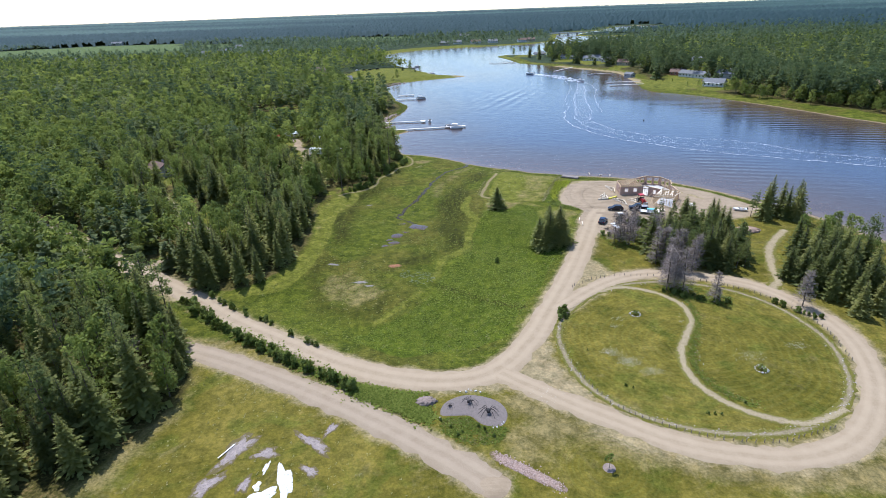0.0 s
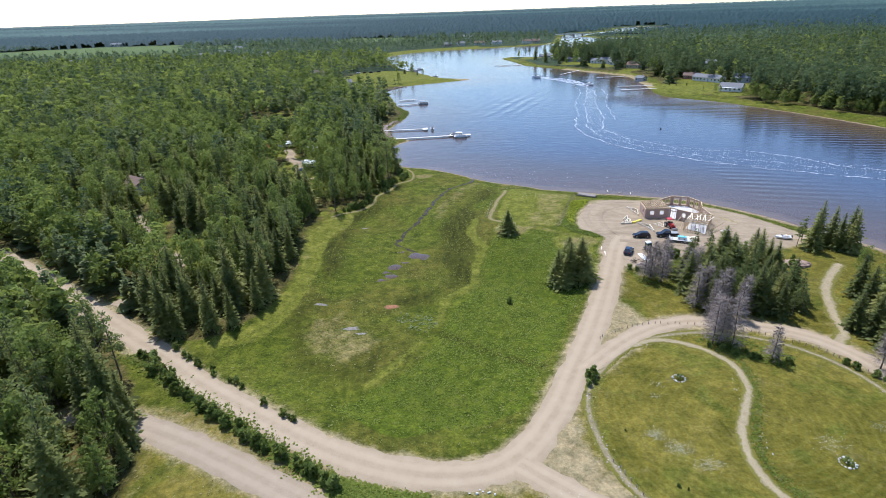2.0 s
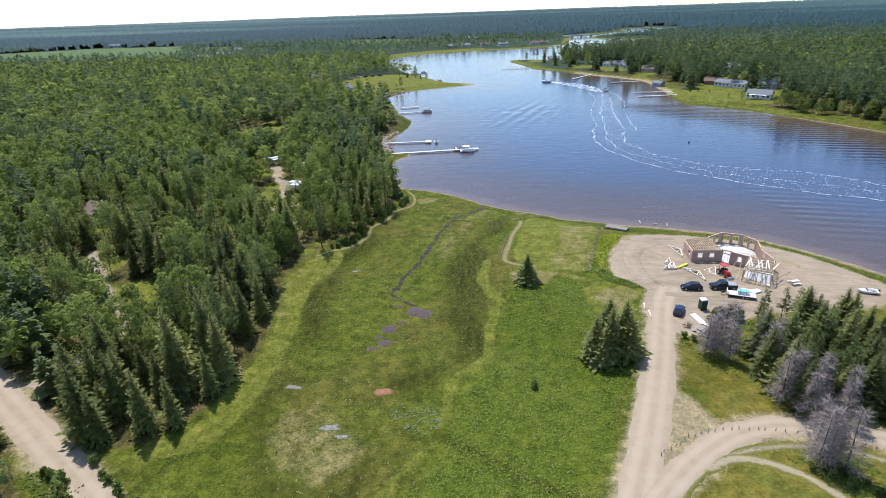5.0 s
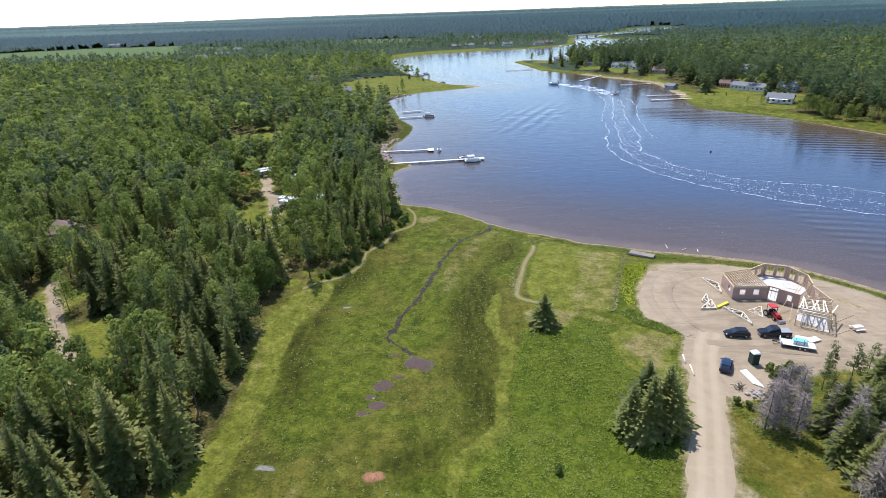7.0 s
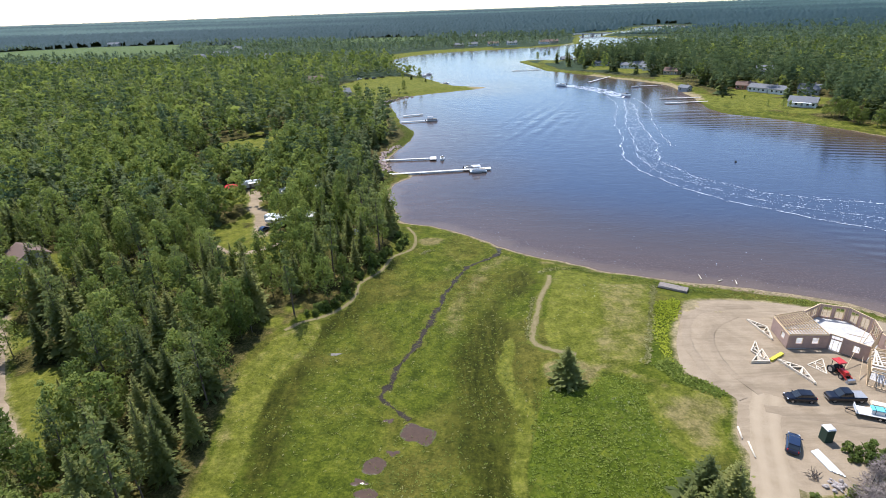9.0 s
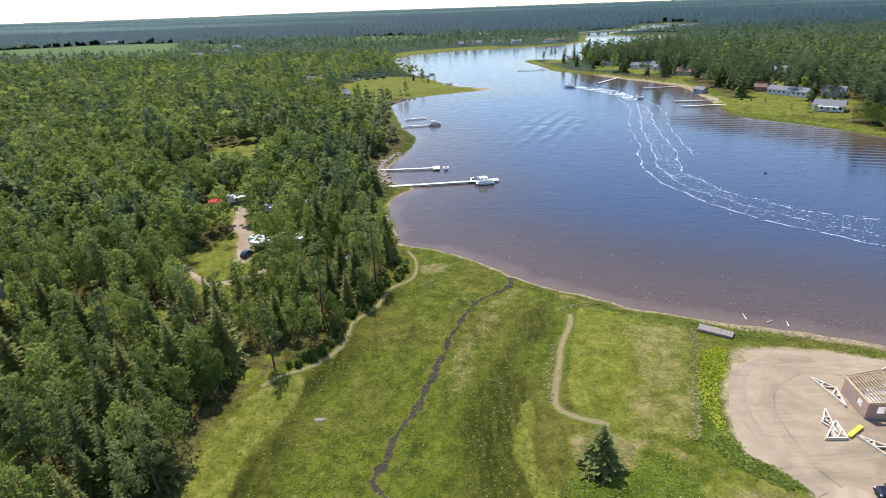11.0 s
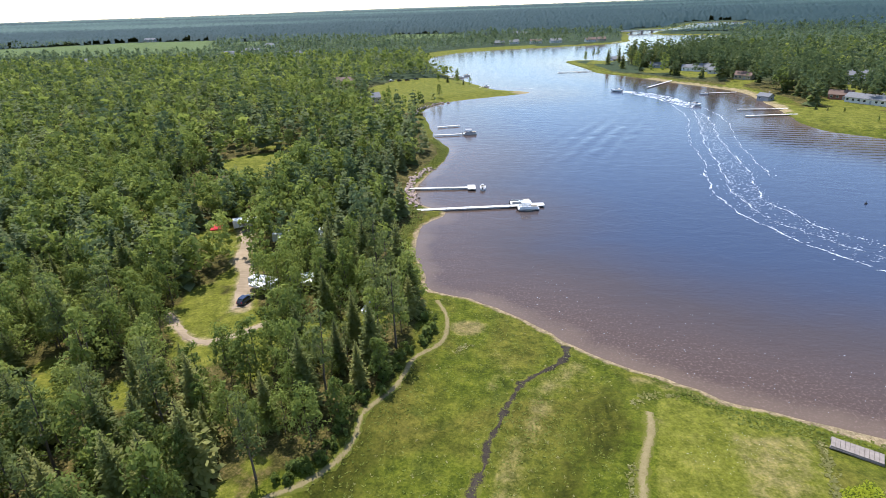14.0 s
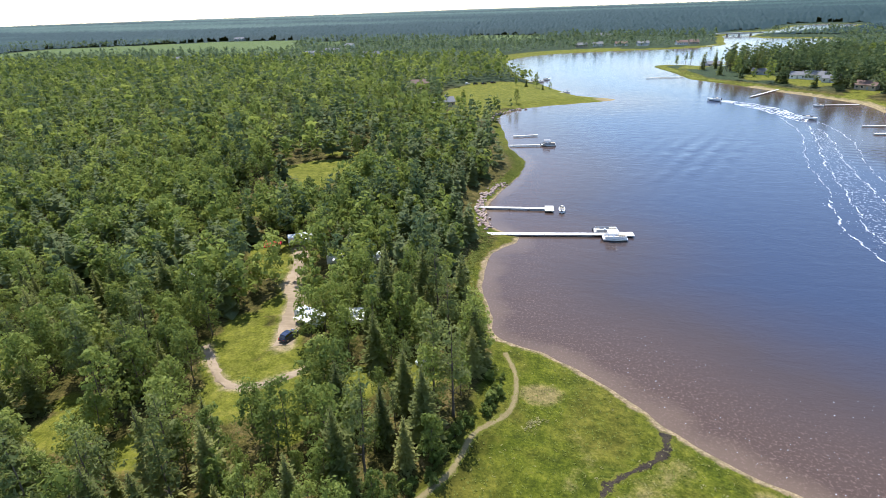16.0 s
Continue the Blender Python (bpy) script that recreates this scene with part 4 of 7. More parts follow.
def forest_stuff(name, p, kinds_, lod, g, mat_of, label, grow_=1.0):
    """Many trees as one object per leaf kind."""
    h = land(p)
    for code, kind in enumerate(("leafy", "spruce", "pine")):
        sel = np.where(kinds_ == code)[0]
        if not len(sel):
            continue
        vs, fs, ts, n = [], [], [], 0
        nk = 3 if kind == "pine" else 5
        which = g.integers(0, nk, len(sel))
        for i in range(nk):
            v, f = KINDS[kind, i][3 + lod]
            idx = sel[which == i]
            if not len(idx):
                continue
            a = g.uniform(0, 6.28, len(idx))
            s = g.uniform(0.62, 1.22, len(idx)) * grow_ * np.where((p[idx, 0] > 60) & (p[idx, 1] < 720), 0.95 + 0.3 * smooth(110, 60, away(p[idx], SHORE, True)), 1.0) * np.where(np.hypot((p[idx, 0] + 93) / 1.1, p[idx, 1] - 300) < 19, 0.42, 1.0)
            co, si = np.cos(a) * s * 1.14, np.sin(a) * s * 1.14
            w = np.empty((len(idx), len(v), 3), np.float32)
            w[..., 0] = co[:, None] * v[:, 0] - si[:, None] * v[:, 1] + p[idx, 0, None]
            w[..., 1] = si[:, None] * v[:, 0] + co[:, None] * v[:, 1] + p[idx, 1, None]
            w[..., 2] = s[:, None] * v[:, 2] + h[idx, None]
            fs.append((f[None] + (np.arange(len(idx)) * len(v))[:, None, None] + n).reshape(-1, 3))
            vs.append(w.reshape(-1, 3))
            ts.append(np.repeat(g.uniform(0, 1, len(idx)) * 0.6 + 0.2 + 0.34 * wobble(p[idx], 48, 2.0), len(v)))
            n += len(idx) * len(v)
        me = np_mesh(name, np.vstack(vs), np.vstack(fs), mat_of[kind], dict(tint=np.concatenate(ts)))
        tagged(new(name, me), label, "forest", kind="stuff")


def build_forest():
    g = np.random.default_rng(11)
    # near woods
    p = jitter_grid(-330, 300, 20, 330, 3.9, 1)
    d = shore_distance(p)
    ok = forest_mask(p, d)
    p, d = p[ok], d[ok]
    k = pick_kind(p, d, g)
    ref = np.minimum.reduce([away(p, [(-42, 118), (-42, 150), (-38, 175), (-28, 222)]), away(p, [(-56, 52), (-56, 88)]) - 2, away(p, [(-100, 200), (-70, 195), (-45, 195)]) - 6, away(p, [(-85, 175), (-60, 160)])])
    order = np.argsort(ref)
    single = np.zeros(len(p), bool)
    for code, most in ((0, 240), (1, 230), (2, 60)):
        single[order[k[order] == code][:most]] = True
    for (x, y), c in zip(p[single], k[single]):
        plant(("leafy", "spruce", "pine")[c], x, y, g.choice([0.55, 0.75, 0.85, 0.95, 1.05, 1.18]) * g.uniform(0.92, 1.08))
    forest_stuff("forest", p[~single], k[~single], 1, g, {"leafy": MIDLEAF, "spruce": HAZYNEEDLE, "pine": HAZYPINE}, "dense mixed forest of spruce and broadleaf trees")
    # woods further off
    for y0, y1, step, lod, seed in ((330, 520, 5.2, 2, 2), (520, 760, 6.0, 3, 5)):
        p = jitter_grid(-760, 760, y0, y1, step, seed)
        d = shore_distance(p)
        ok = forest_mask(p, d)
        p, d = p[ok], d[ok]
        k = pick_kind(p, d, g)
        rim = (p[:, 0] > 60) & (d < 100) & (p[:, 1] < 720)
        if rim.any():
            forest_stuff("bank_forest", p[rim], k[rim], 1, g, {"leafy": MIDLEAF, "spruce": HAZYNEEDLE, "pine": HAZYPINE}, "tall pines and spruces above the east bank")
        p, d, k = p[~rim], d[~rim], k[~rim]
        forest_stuff("middle_forest", p, k, lod, g, {"leafy": MIDLEAF, "spruce": HAZYNEEDLE, "pine": HAZYPINE}, "mixed forest along the river banks", 1.1)
    for y0, y1, step, seed in ((760, 1200, 8.4, 3),):
        p = jitter_grid(-2000, 2000, y0, y1, step, seed)
        d = shore_distance(p)
        ok = forest_mask(p, d)
        p, d = p[ok], d[ok]
        forest_stuff("far_forest", p, np.where(g.uniform(0, 1, len(p)) < 0.55, 1, 0), 3, g, {"leafy": HAZYLEAF, "spruce": HAZYLEAF}, "distant wooded plain", 0.9)
    # closed canopy towards the horizon, paler far out where its tint paints haze
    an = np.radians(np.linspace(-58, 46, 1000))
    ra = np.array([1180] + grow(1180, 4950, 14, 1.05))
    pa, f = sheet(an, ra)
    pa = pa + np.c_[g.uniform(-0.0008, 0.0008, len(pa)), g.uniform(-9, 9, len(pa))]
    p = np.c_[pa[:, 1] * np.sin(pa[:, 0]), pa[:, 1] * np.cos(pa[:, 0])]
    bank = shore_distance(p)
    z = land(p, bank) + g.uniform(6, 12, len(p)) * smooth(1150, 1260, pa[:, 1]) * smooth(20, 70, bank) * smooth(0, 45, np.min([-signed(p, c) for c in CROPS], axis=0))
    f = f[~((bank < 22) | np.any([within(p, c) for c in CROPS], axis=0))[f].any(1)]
    me = np_mesh("canopy", np.c_[p, z], f, HAZYCANOPY, dict(tint=np.clip(0.32 + 0.5 * wobble(p * [0.22, 1.0], 260, 2.0) + 0.12 * wobble(p, 90, 4.0) - 0.5 * smooth(2150, 1850, pa[:, 1]) * smooth(1150, 1450, pa[:, 1]) - 0.1 * smooth(1500, 1300, pa[:, 1]) + 0.28 * smooth(2900, 4200, pa[:, 1]), 0.0, 0.66)))
    tagged(new("horizon_forest", me), "green forest canopy that reaches the horizon, blued by painted haze", "forest", kind="stuff")


build_forest()


# ---------------------------------------------------------------- making things
class Geo:
    """Collects simple solids into one mesh."""

    def __init__(self):
        self.v, self.f = [], []

    def add(self, v, f):
        n = len(self.v)
        self.v += [tuple(map(float, p)) for p in v]
        self.f += [tuple(int(i) + n for i in q) for q in f]
        return self

    def box(self, c, s, rz=0.0, top=1.0):
        x, y, z = (k / 2 for k in s)
        p = [(-x, -y, -z), (x, -y, -z), (x, y, -z), (-x, y, -z), (-x * top, -y * top, z), (x * top, -y * top, z), (x * top, y * top, z), (-x * top, y * top, z)]
        m = Matrix.Translation(c) @ Matrix.Rotation(radians(rz), 4, "Z")
        return self.add([m @ Vector(q) for q in p], [(3, 2, 1, 0), (4, 5, 6, 7), (0, 1, 5, 4), (1, 2, 6, 5), (2, 3, 7, 6), (3, 0, 4, 7)])

    def beam(self, a, b, w=0.09, h=0.14):
        a, b = Vector(a), Vector(b)
        d = (b - a).normalized()
        up = Vector((0, 0, 1)) if abs(d.z) < 0.95 else Vector((1, 0, 0))
        s = d.cross(up).normalized() * w / 2
        u = s.cross(d).normalized() * h / 2
        p = [a - s - u, a + s - u, a + s + u, a - s + u, b - s - u, b + s - u, b + s + u, b - s + u]
        return self.add(p, [(0, 1, 2, 3), (7, 6, 5, 4), (0, 4, 5, 1), (1, 5, 6, 2), (2, 6, 7, 3), (3, 7, 4, 0)])

    def cyl(self, a, b, r, r2=None, n=10):
        a, b = Vector(a), Vector(b)
        d = (b - a).normalized()
        s = d.cross(Vector((0, 0, 1)) if abs(d.z) < 0.9 else Vector((1, 0, 0))).normalized()
        u = s.cross(d)
        r2 = r if r2 is None else r2
        ring = [s * math.cos(i * 2 * math.pi / n) + u * math.sin(i * 2 * math.pi / n) for i in range(n)]
        p = [a + q * r for q in ring] + [b + q * r2 for q in ring]
        return self.add(p, [(i, (i + 1) % n, n + (i + 1) % n, n + i) for i in range(n)] + [tuple(range(n))[::-1], tuple(range(n, 2 * n))])

    def loft(self, rings):
        """Closed rings of equal count, joined and capped."""
        n = len(rings[0])
        p = [q for r in rings for q in r]
        f = []
        for k in range(len(rings) - 1):
            f += [(k * n + i, k * n + (i + 1) % n, (k + 1) * n + (i + 1) % n, (k + 1) * n + i) for i in range(n)]
        return self.add(p, f + [tuple(range(n))[::-1], tuple(range((len(rings) - 1) * n, len(rings) * n))])

    def blob(self, c, s, seed=0, rough=0.25, sub=1):
        bm = bmesh.new()
        bmesh.ops.create_icosphere(bm, subdivisions=sub, radius=1)
        g = random.Random(seed)
        p = []
        for v in bm.verts:
            k = 1 + g.uniform(-rough, rough)
            p.append((c[0] + v.co.x * k * s[0], c[1] + v.co.y * k * s[1], c[2] + v.co.z * k * s[2]))
        bm.verts.index_update()
        f = [[v.index for v in q.verts] for q in bm.faces]
        bm.free()
        return self.add(p, f)

    def mesh(self, name, mat, smooth_=False):
        me = bpy.data.meshes.new(name)
        me.from_pydata(self.v, [], self.f)
        me.materials.append(mat)
        bm = bmesh.new()
        bm.from_mesh(me)
        bmesh.ops.recalc_face_normals(bm, faces=bm.faces)
        bm.to_mesh(me)
        bm.free()
        if smooth_:
            for q in me.polygons:
                q.use_smooth = True
        return me


def part(name, geo, mat, parent, label="", smooth_=False, at=None):
    me = geo.mesh(name, mat, smooth_) if isinstance(geo, Geo) else geo
    o = new(name, me)
    o.parent = parent
    if at is not None:
        o.matrix_basis = at
    if label:
        tagged(o, label)
    return o


def thing(name, label, category, m, group=""):
    e = tagged(new(name), label, category, group)
    e.matrix_basis = m
    return e


def spot(x, y, rz=0.0, z=None, s=1.0):
    """A pose on the ground."""
    return Matrix.Translation((x, y, land_at(x, y) + 0.04 if z is None else z)) @ Matrix.Rotation(radians(rz), 4, "Z") @ Matrix.Scale(s, 4)


LUMBER = worn("new_lumber", (0.60, 0.44, 0.26), 0.7, spread=0.2, scale=2)
SHEATH = worn("wall_sheathing", (0.42, 0.285, 0.225), 0.8, spread=0.15, scale=1.2)
PALEBOARD = worn("pale_board", (0.66, 0.56, 0.42), 0.7, spread=0.15)
SLAB = worn("concrete_slab", (0.50, 0.47, 0.43), 0.8, spread=0.2, scale=0.8)
GREYPLANK = worn("weathered_planks", (0.235, 0.195, 0.165), 0.85, spread=0.3, scale=1.6, bump=0.3)
DOCKWOOD = worn("bleached_deck", (0.58, 0.55, 0.50), 0.8, spread=0.2, scale=1.5)
WHITE = worn("white_paint", (0.78, 0.78, 0.77), 0.35, spread=0.06)
GELCOAT = worn("white_gelcoat", (0.82, 0.82, 0.82), 0.2, spread=0.04)
BLACKPAINT = worn("black_car_paint", (0.012, 0.014, 0.022), 0.18, 0.2, 0.15, spec=0.6)
NAVYPAINT = worn("navy_car_paint", (0.02, 0.035, 0.075), 0.2, 0.2, 0.15, spec=0.6)
GLASS = worn("dark_glass", (0.02, 0.025, 0.03), 0.05, spread=0.1, spec=0.7)
RUBBER = worn("black_rubber", (0.02, 0.02, 0.02), 0.85)
STEEL = worn("steel", (0.45, 0.45, 0.46), 0.35, 0.9)
GREYCOVER = worn("grey_bed_cover", (0.28, 0.28, 0.29), 0.6)
LAMPWHITE = worn("lamp_lens", (0.7, 0.7, 0.72), 0.1, spread=0.05)
LAMPRED = worn("red_lens", (0.4, 0.02, 0.02), 0.15, spread=0.1)
REDPAINT = worn("red_paint", (0.50, 0.035, 0.03), 0.35)
REDCLOTH = worn("red_canvas", (0.55, 0.02, 0.03), 0.8)
TEAL = worn("teal_wrap", (0.16, 0.50, 0.55), 0.4)
YELLOW = worn("yellow_wrap", (0.62, 0.52, 0.05), 0.5)
DARKGREEN = worn("dark_green_panel", (0.02, 0.05, 0.035), 0.5)
STONE = worn("field_stone", (0.36, 0.31, 0.28), 0.85, spread=0.35, scale=2.5, bump=0.4)
REDSTONE = worn("reddish_stone", (0.36, 0.265, 0.22), 0.85, spread=0.35, scale=2.0, bump=0.4)
WHITESTONE = worn("white_stone", (0.50, 0.48, 0.44), 0.8, spread=0.2, scale=2.5, bump=0.3)
GREYGRAVEL = worn("grey_crushed_gravel", (0.165, 0.136, 0.120), 0.9, spread=0.25, scale=3.0, bump=0.4)
IRON = worn("black_iron", (0.025, 0.022, 0.022), 0.55, 0.5)
REDHEAP = worn("dug_soil", (0.30, 0.205, 0.15), 0.95, spread=0.35, scale=1.5, bump=0.6)
MULCH = worn("brown_mulch", (0.235, 0.180, 0.150), 0.95, spread=0.4, scale=5, bump=0.8)
SHINGLE = worn("grey_shingles", (0.17, 0.17, 0.175), 0.9, spread=0.25, scale=2, bump=0.3)
BROWNROOF = worn("brown_shingles", (0.17, 0.11, 0.085), 0.9, spread=0.25, scale=2, bump=0.3)
SIDING = worn("pale_siding", (0.62, 0.61, 0.58), 0.6, spread=0.08)
TANSIDING = worn("tan_siding", (0.42, 0.34, 0.25), 0.6, spread=0.1)
GREYSIDING = worn("grey_siding", (0.30, 0.31, 0.33), 0.6, spread=0.1)


def soil(name, c, edge=0.62, grass=(0.105, 0.105, 0.028), rough=0.95):
    """Bare soil that breaks up into grass towards its rim."""
    k = Mat(name, rough, 0, 0.08 if rough > 0.6 else 0.5)
    a, b = k.noise(1.6, 5, 0.65), k.noise(7.0, 4, 0.65)
    f = k.math("ADD", k.math("MULTIPLY", a, 0.5), k.math("MULTIPLY", b, 0.5))
    low = 0.85 if rough < 0.6 else 0.6
    base = k.ramp(f, (0.38, tuple(x * low for x in c)), (0.62, tuple(min(1, x * 1.25) for x in c)))
    r = k.math("ADD", k.attr("rim"), k.math("ADD", k.math("MULTIPLY", k.math("SUBTRACT", a, 0.5), 1.6), k.math("MULTIPLY", k.math("SUBTRACT", b, 0.5), 0.8)))
    rim = k.step(r, edge, edge + 0.25)
    k.colour(k.mix(rim, base, grass))
    if rough < 0.6:
        k.link(k.step(k.math("ADD", rim, k.math("MULTIPLY", a, 0.6)), 0.62, 0.8, 0.05, 0.9), k.b.inputs["Roughness"])
    else:
        k.bump(b, 0.4, 0.05)
    return k.m


BARE = soil("bare_pale_soil", (0.30, 0.25, 0.225), 0.55, (0.125, 0.100, 0.040))
CHALK = soil("white_sand", (0.70, 0.68, 0.66), 0.95)
POOLMUD = soil("reddish_mud", (0.078, 0.044, 0.022), 0.86, (0.06, 0.068, 0.013), 0.3)
REDMUD = soil("red_clay", (0.27, 0.130, 0.070), 0.7, (0.075, 0.085, 0.016))
RUBBLE = soil("crumbled_stone", (0.29, 0.205, 0.165), 0.75, (0.125, 0.100, 0.040))
SILT = soil("grey_silt", (0.235, 0.205, 0.175), 0.55, (0.075, 0.085, 0.016))
SHRUBLEAF = leaf_material("shrub_leaves", (0.084, 0.122, 0.028), (0.146, 0.190, 0.044), (0.225, 0.262, 0.075), 0.45)
WEED = leaf_material("meadow_weeds", (0.075, 0.098, 0.014), (0.120, 0.145, 0.024), (0.19, 0.205, 0.045), 0.3)
TALLWEED = leaf_material("tall_weed_leaves", (0.086, 0.118, 0.016), (0.150, 0.188, 0.028), (0.232, 0.264, 0.052), 0.4)
YELLOWWEED = leaf_material("bright_weeds", (0.20, 0.235, 0.012), (0.31, 0.34, 0.022), (0.42, 0.43, 0.05), 0.4)
STRAW = leaf_material("straw_grass", (0.15, 0.145, 0.045), (0.23, 0.215, 0.075), (0.34, 0.31, 0.14), 0.35)
SILVER = leaf_material("silver_leaves", (0.11, 0.14, 0.06), (0.16, 0.19, 0.09), (0.23, 0.25, 0.14), 0.3)
BLOSSOM = worn("white_blossom", (0.58, 0.57, 0.47), 0.7, spread=0.08)


# ---------------------------------------------------------------- river and shore
def build_wake_and_glints():
    g = np.random.default_rng(3)
    v, f = [], []
    n = [0]

    def fleck(x, y, dx, dy, ln, w):
        """One ragged scrap of foam or of painted glint, long along (dx, dy)."""
        k = 7
        a = np.arange(k) / k * 6.283 + g.uniform(0, 1)
        u, q = ln * np.cos(a) * g.uniform(0.6, 1.3, k), w * np.sin(a) * g.uniform(0.5, 1.4, k)
        v.append(np.c_[x + u * dx - q * dy, y + u * dy + q * dx, np.full(k, 0.05 + 0.02 * g.uniform())])
        f.extend((n[0], n[0] + i, n[0] + i + 1) for i in range(1, k - 1))
        n[0] += k

    def strand(line, width, cover, loose, per=1.6):
        """A broken line of foam, cover from 0 to 1, with loose scraps beside it."""
        s = spline(line, False, 24)
        seg = np.linalg.norm(np.diff(s, axis=0), axis=1)
        cum = np.r_[0, np.cumsum(seg)]
        ph = g.uniform(0, 50)
        for t in np.arange(0, cum[-1], 0.42):
            x, y = np.interp(t, cum, s[:, 0]), np.interp(t, cum, s[:, 1])
            i = min(len(seg) - 1, int(np.searchsorted(cum, t)))
            dx, dy = (s[i + 1] - s[i]) / max(1e-6, seg[i])
            side = 0.4 * math.sin(t * 0.31 + ph) + 0.22 * math.sin(t * 0.83 + 2 * ph) + g.normal(0, 0.12)
            gap = 0.5 + 0.3 * math.sin(t * 0.47 + ph * 3) + 0.2 * math.sin(t * 1.3 + ph)
            if g.uniform() < cover * (0.35 + gap):
                fleck(x - dy * side, y + dx * side, dx, dy, g.uniform(0.25, 0.62), 0.55 * width * g.uniform(0.35, 1.2) * (0.5 + gap))
            for _ in range(g.poisson(loose * 0.2 * per)):
                o = g.normal(0, 1.5)
                fleck(x - dy * (side + o), y + dx * (side + o), 1, 0, g.uniform(0.08, 0.3), g.uniform(0.04, 0.12))

    strand([(70, 316), (66.6, 302), (65.2, 294), (64.6, 285), (65.6, 275), (68.4, 264.4), (73, 253), (78.4, 243.6), (86, 235), (94, 227), (104, 218), (117, 209), (134, 199), (160, 184), (200, 160), (250, 138)], 0.34, 0.95, 0.5)
    strand([(99.2, 449.4), (97.6, 424), (93, 401.5), (84, 374.5), (78, 351), (75.3, 332), (70.6, 316)], 0.22, 0.6, 0.9)
    strand([(106, 434), (95.6, 394), (86, 362), (80.4, 336), (75.6, 314), (70.6, 294), (70.8, 281), (71.6, 272)], 0.30, 0.75, 2.6)
    strand([(107, 424), (102.6, 398), (94, 366.6), (88.6, 338), (85, 316.5), (80.2, 300), (76.9, 288), (78.5, 277.3), (80.4, 268.6), (83, 262.4), (88, 255.6), (95, 247), (104, 241.4), (118, 236), (130, 228), (143, 209), (165, 196), (205, 174), (250, 152)], 0.34, 0.62, 2.4)
    strand([(112, 447), (113, 423), (109.6, 396), (99, 360), (93, 330), (89.4, 309)], 0.24, 0.6, 1.1)
    strand([(71, 271.4), (75.4, 263), (79.5, 255), (84, 249.2), (90, 240.6), (100, 232), (115, 223), (135, 208)], 0.20, 0.42, 2.6)
    # dense churned trail between the two boats
    for k in range(5):
        o = k / 4
        strand([(84 + o, 500 + 7 * o), (95.5 - o * 1.0, 476 + 20 * o), (101 + 4 * o, 457 + 24 * o), (106 + 4 * o, 441 + 17 * o), (111, 446 + 2 * o)], 1.3, 1.0, 1.5)
    strand([(81, 503), (62, 512), (40, 520), (14, 530), (-10, 541)], 0.25, 0.3, 1.2)
    # scraps between the strands
    for _ in range(900):
        y = g.uniform(278, 425)
        x0, x1 = np.interp(y, [278, 294, 314, 336, 362, 394, 425], [71, 70.6, 75.6, 80.4, 86, 95.6, 103]), np.interp(y, [278, 288, 300, 316, 338, 366, 398, 425], [78.5, 77, 80, 85, 88.6, 94, 102.6, 107])
        fleck(x0 + g.uniform(0, 1) * (x1 - x0), y, 0.97, 0.24, g.uniform(0.15, 0.6), g.uniform(0.03, 0.07))
    for _ in range(800):
        x = g.uniform(68, 165)
        y0, y1 = np.interp(x, [68, 78, 94, 117, 160], [266, 244, 227, 209, 184]), np.interp(x, [68, 78, 88, 104, 130, 165], [290, 277, 255.6, 241.4, 228, 196])
        fleck(x, y0 + g.uniform(0, 1) * (y1 - y0), 0.97, -0.24, g.uniform(0.1, 0.4), g.uniform(0.03, 0.09))
    # sun glints in the shallows, laid as small white flecks of foam colour
    for _ in range(220):
        x = g.uniform(2, 70)
        y = np.interp(x, [0, 16, 32, 51, 70, 90], [221, 206, 197, 189.5, 182.5, 163]) + 1.5 + 26 * g.uniform(0, 1) ** 1.3
        fleck(x, y, 0.9, 0.4, g.uniform(0.03, 0.12), g.uniform(0.02, 0.05))
    me = np_mesh("boat_wake", np.vstack(v), np.array(f), FOAM_AND_GLINT)
    tagged(new("boat_wake", me), "white curving foam trails of a motorboat, and painted sun glints near shore", "wake", kind="stuff")


build_wake_and_glints()

# the creek through the marsh and its mud pools
ribbon("creek", spline([(8.2, 209.5), (7.7, 206), (5.6, 203.4), (2.4, 200.9), (0, 198.8), (-1.6, 195.6), (-3.2, 192), (-4.2, 188.6), (-5.7, 185.2), (-6.2, 181), (-7.6, 177.6), (-8.1, 174.4), (-9.3, 171.4), (-10.3, 167.4), (-12.2, 163.4), (-13.7, 160), (-14.1, 156.5), (-15.4, 153.1), (-12.9, 150.1), (-10.5, 147.6)], False, 5), 1.9, CREEK, "narrow muddy creek winding through marsh grass", "creek", 0.035, 0.3, swell=0.6)
patch("mud_pool", spline([(-11.9, 144.9), (-10.6, 147.2), (-8.6, 146.2), (-6.3, 145.0), (-7.6, 142.2), (-9.4, 143.2), (-10.9, 143.4)], True, 3), POOLMUD, "shallow reddish mud pool in the marsh", "pond", 0.05, 3)
patch("mud_pool", spline([(-16.2, 139.6), (-14.6, 140.6), (-13, 139.4), (-14, 137.6), (-16.2, 137.8)], True, 4), POOLMUD, "small round mud pool in the grass", "pond", 0.05, 3)
patch("mud_pool", spline([(-17, 134.6), (-14.8, 135.4), (-13.6, 134.2), (-15.4, 133.2)], True, 4), POOLMUD, "small dark mud pool in the grass", "pond", 0.05, 3)
patch("clay_patch", spline([(-15.6, 120.8), (-14, 121.3), (-12.4, 120.8), (-12.8, 119.5), (-15.3, 119.4)], True, 4), REDMUD, "bare patch of red clay in the meadow", "soil", 0.05, 3)
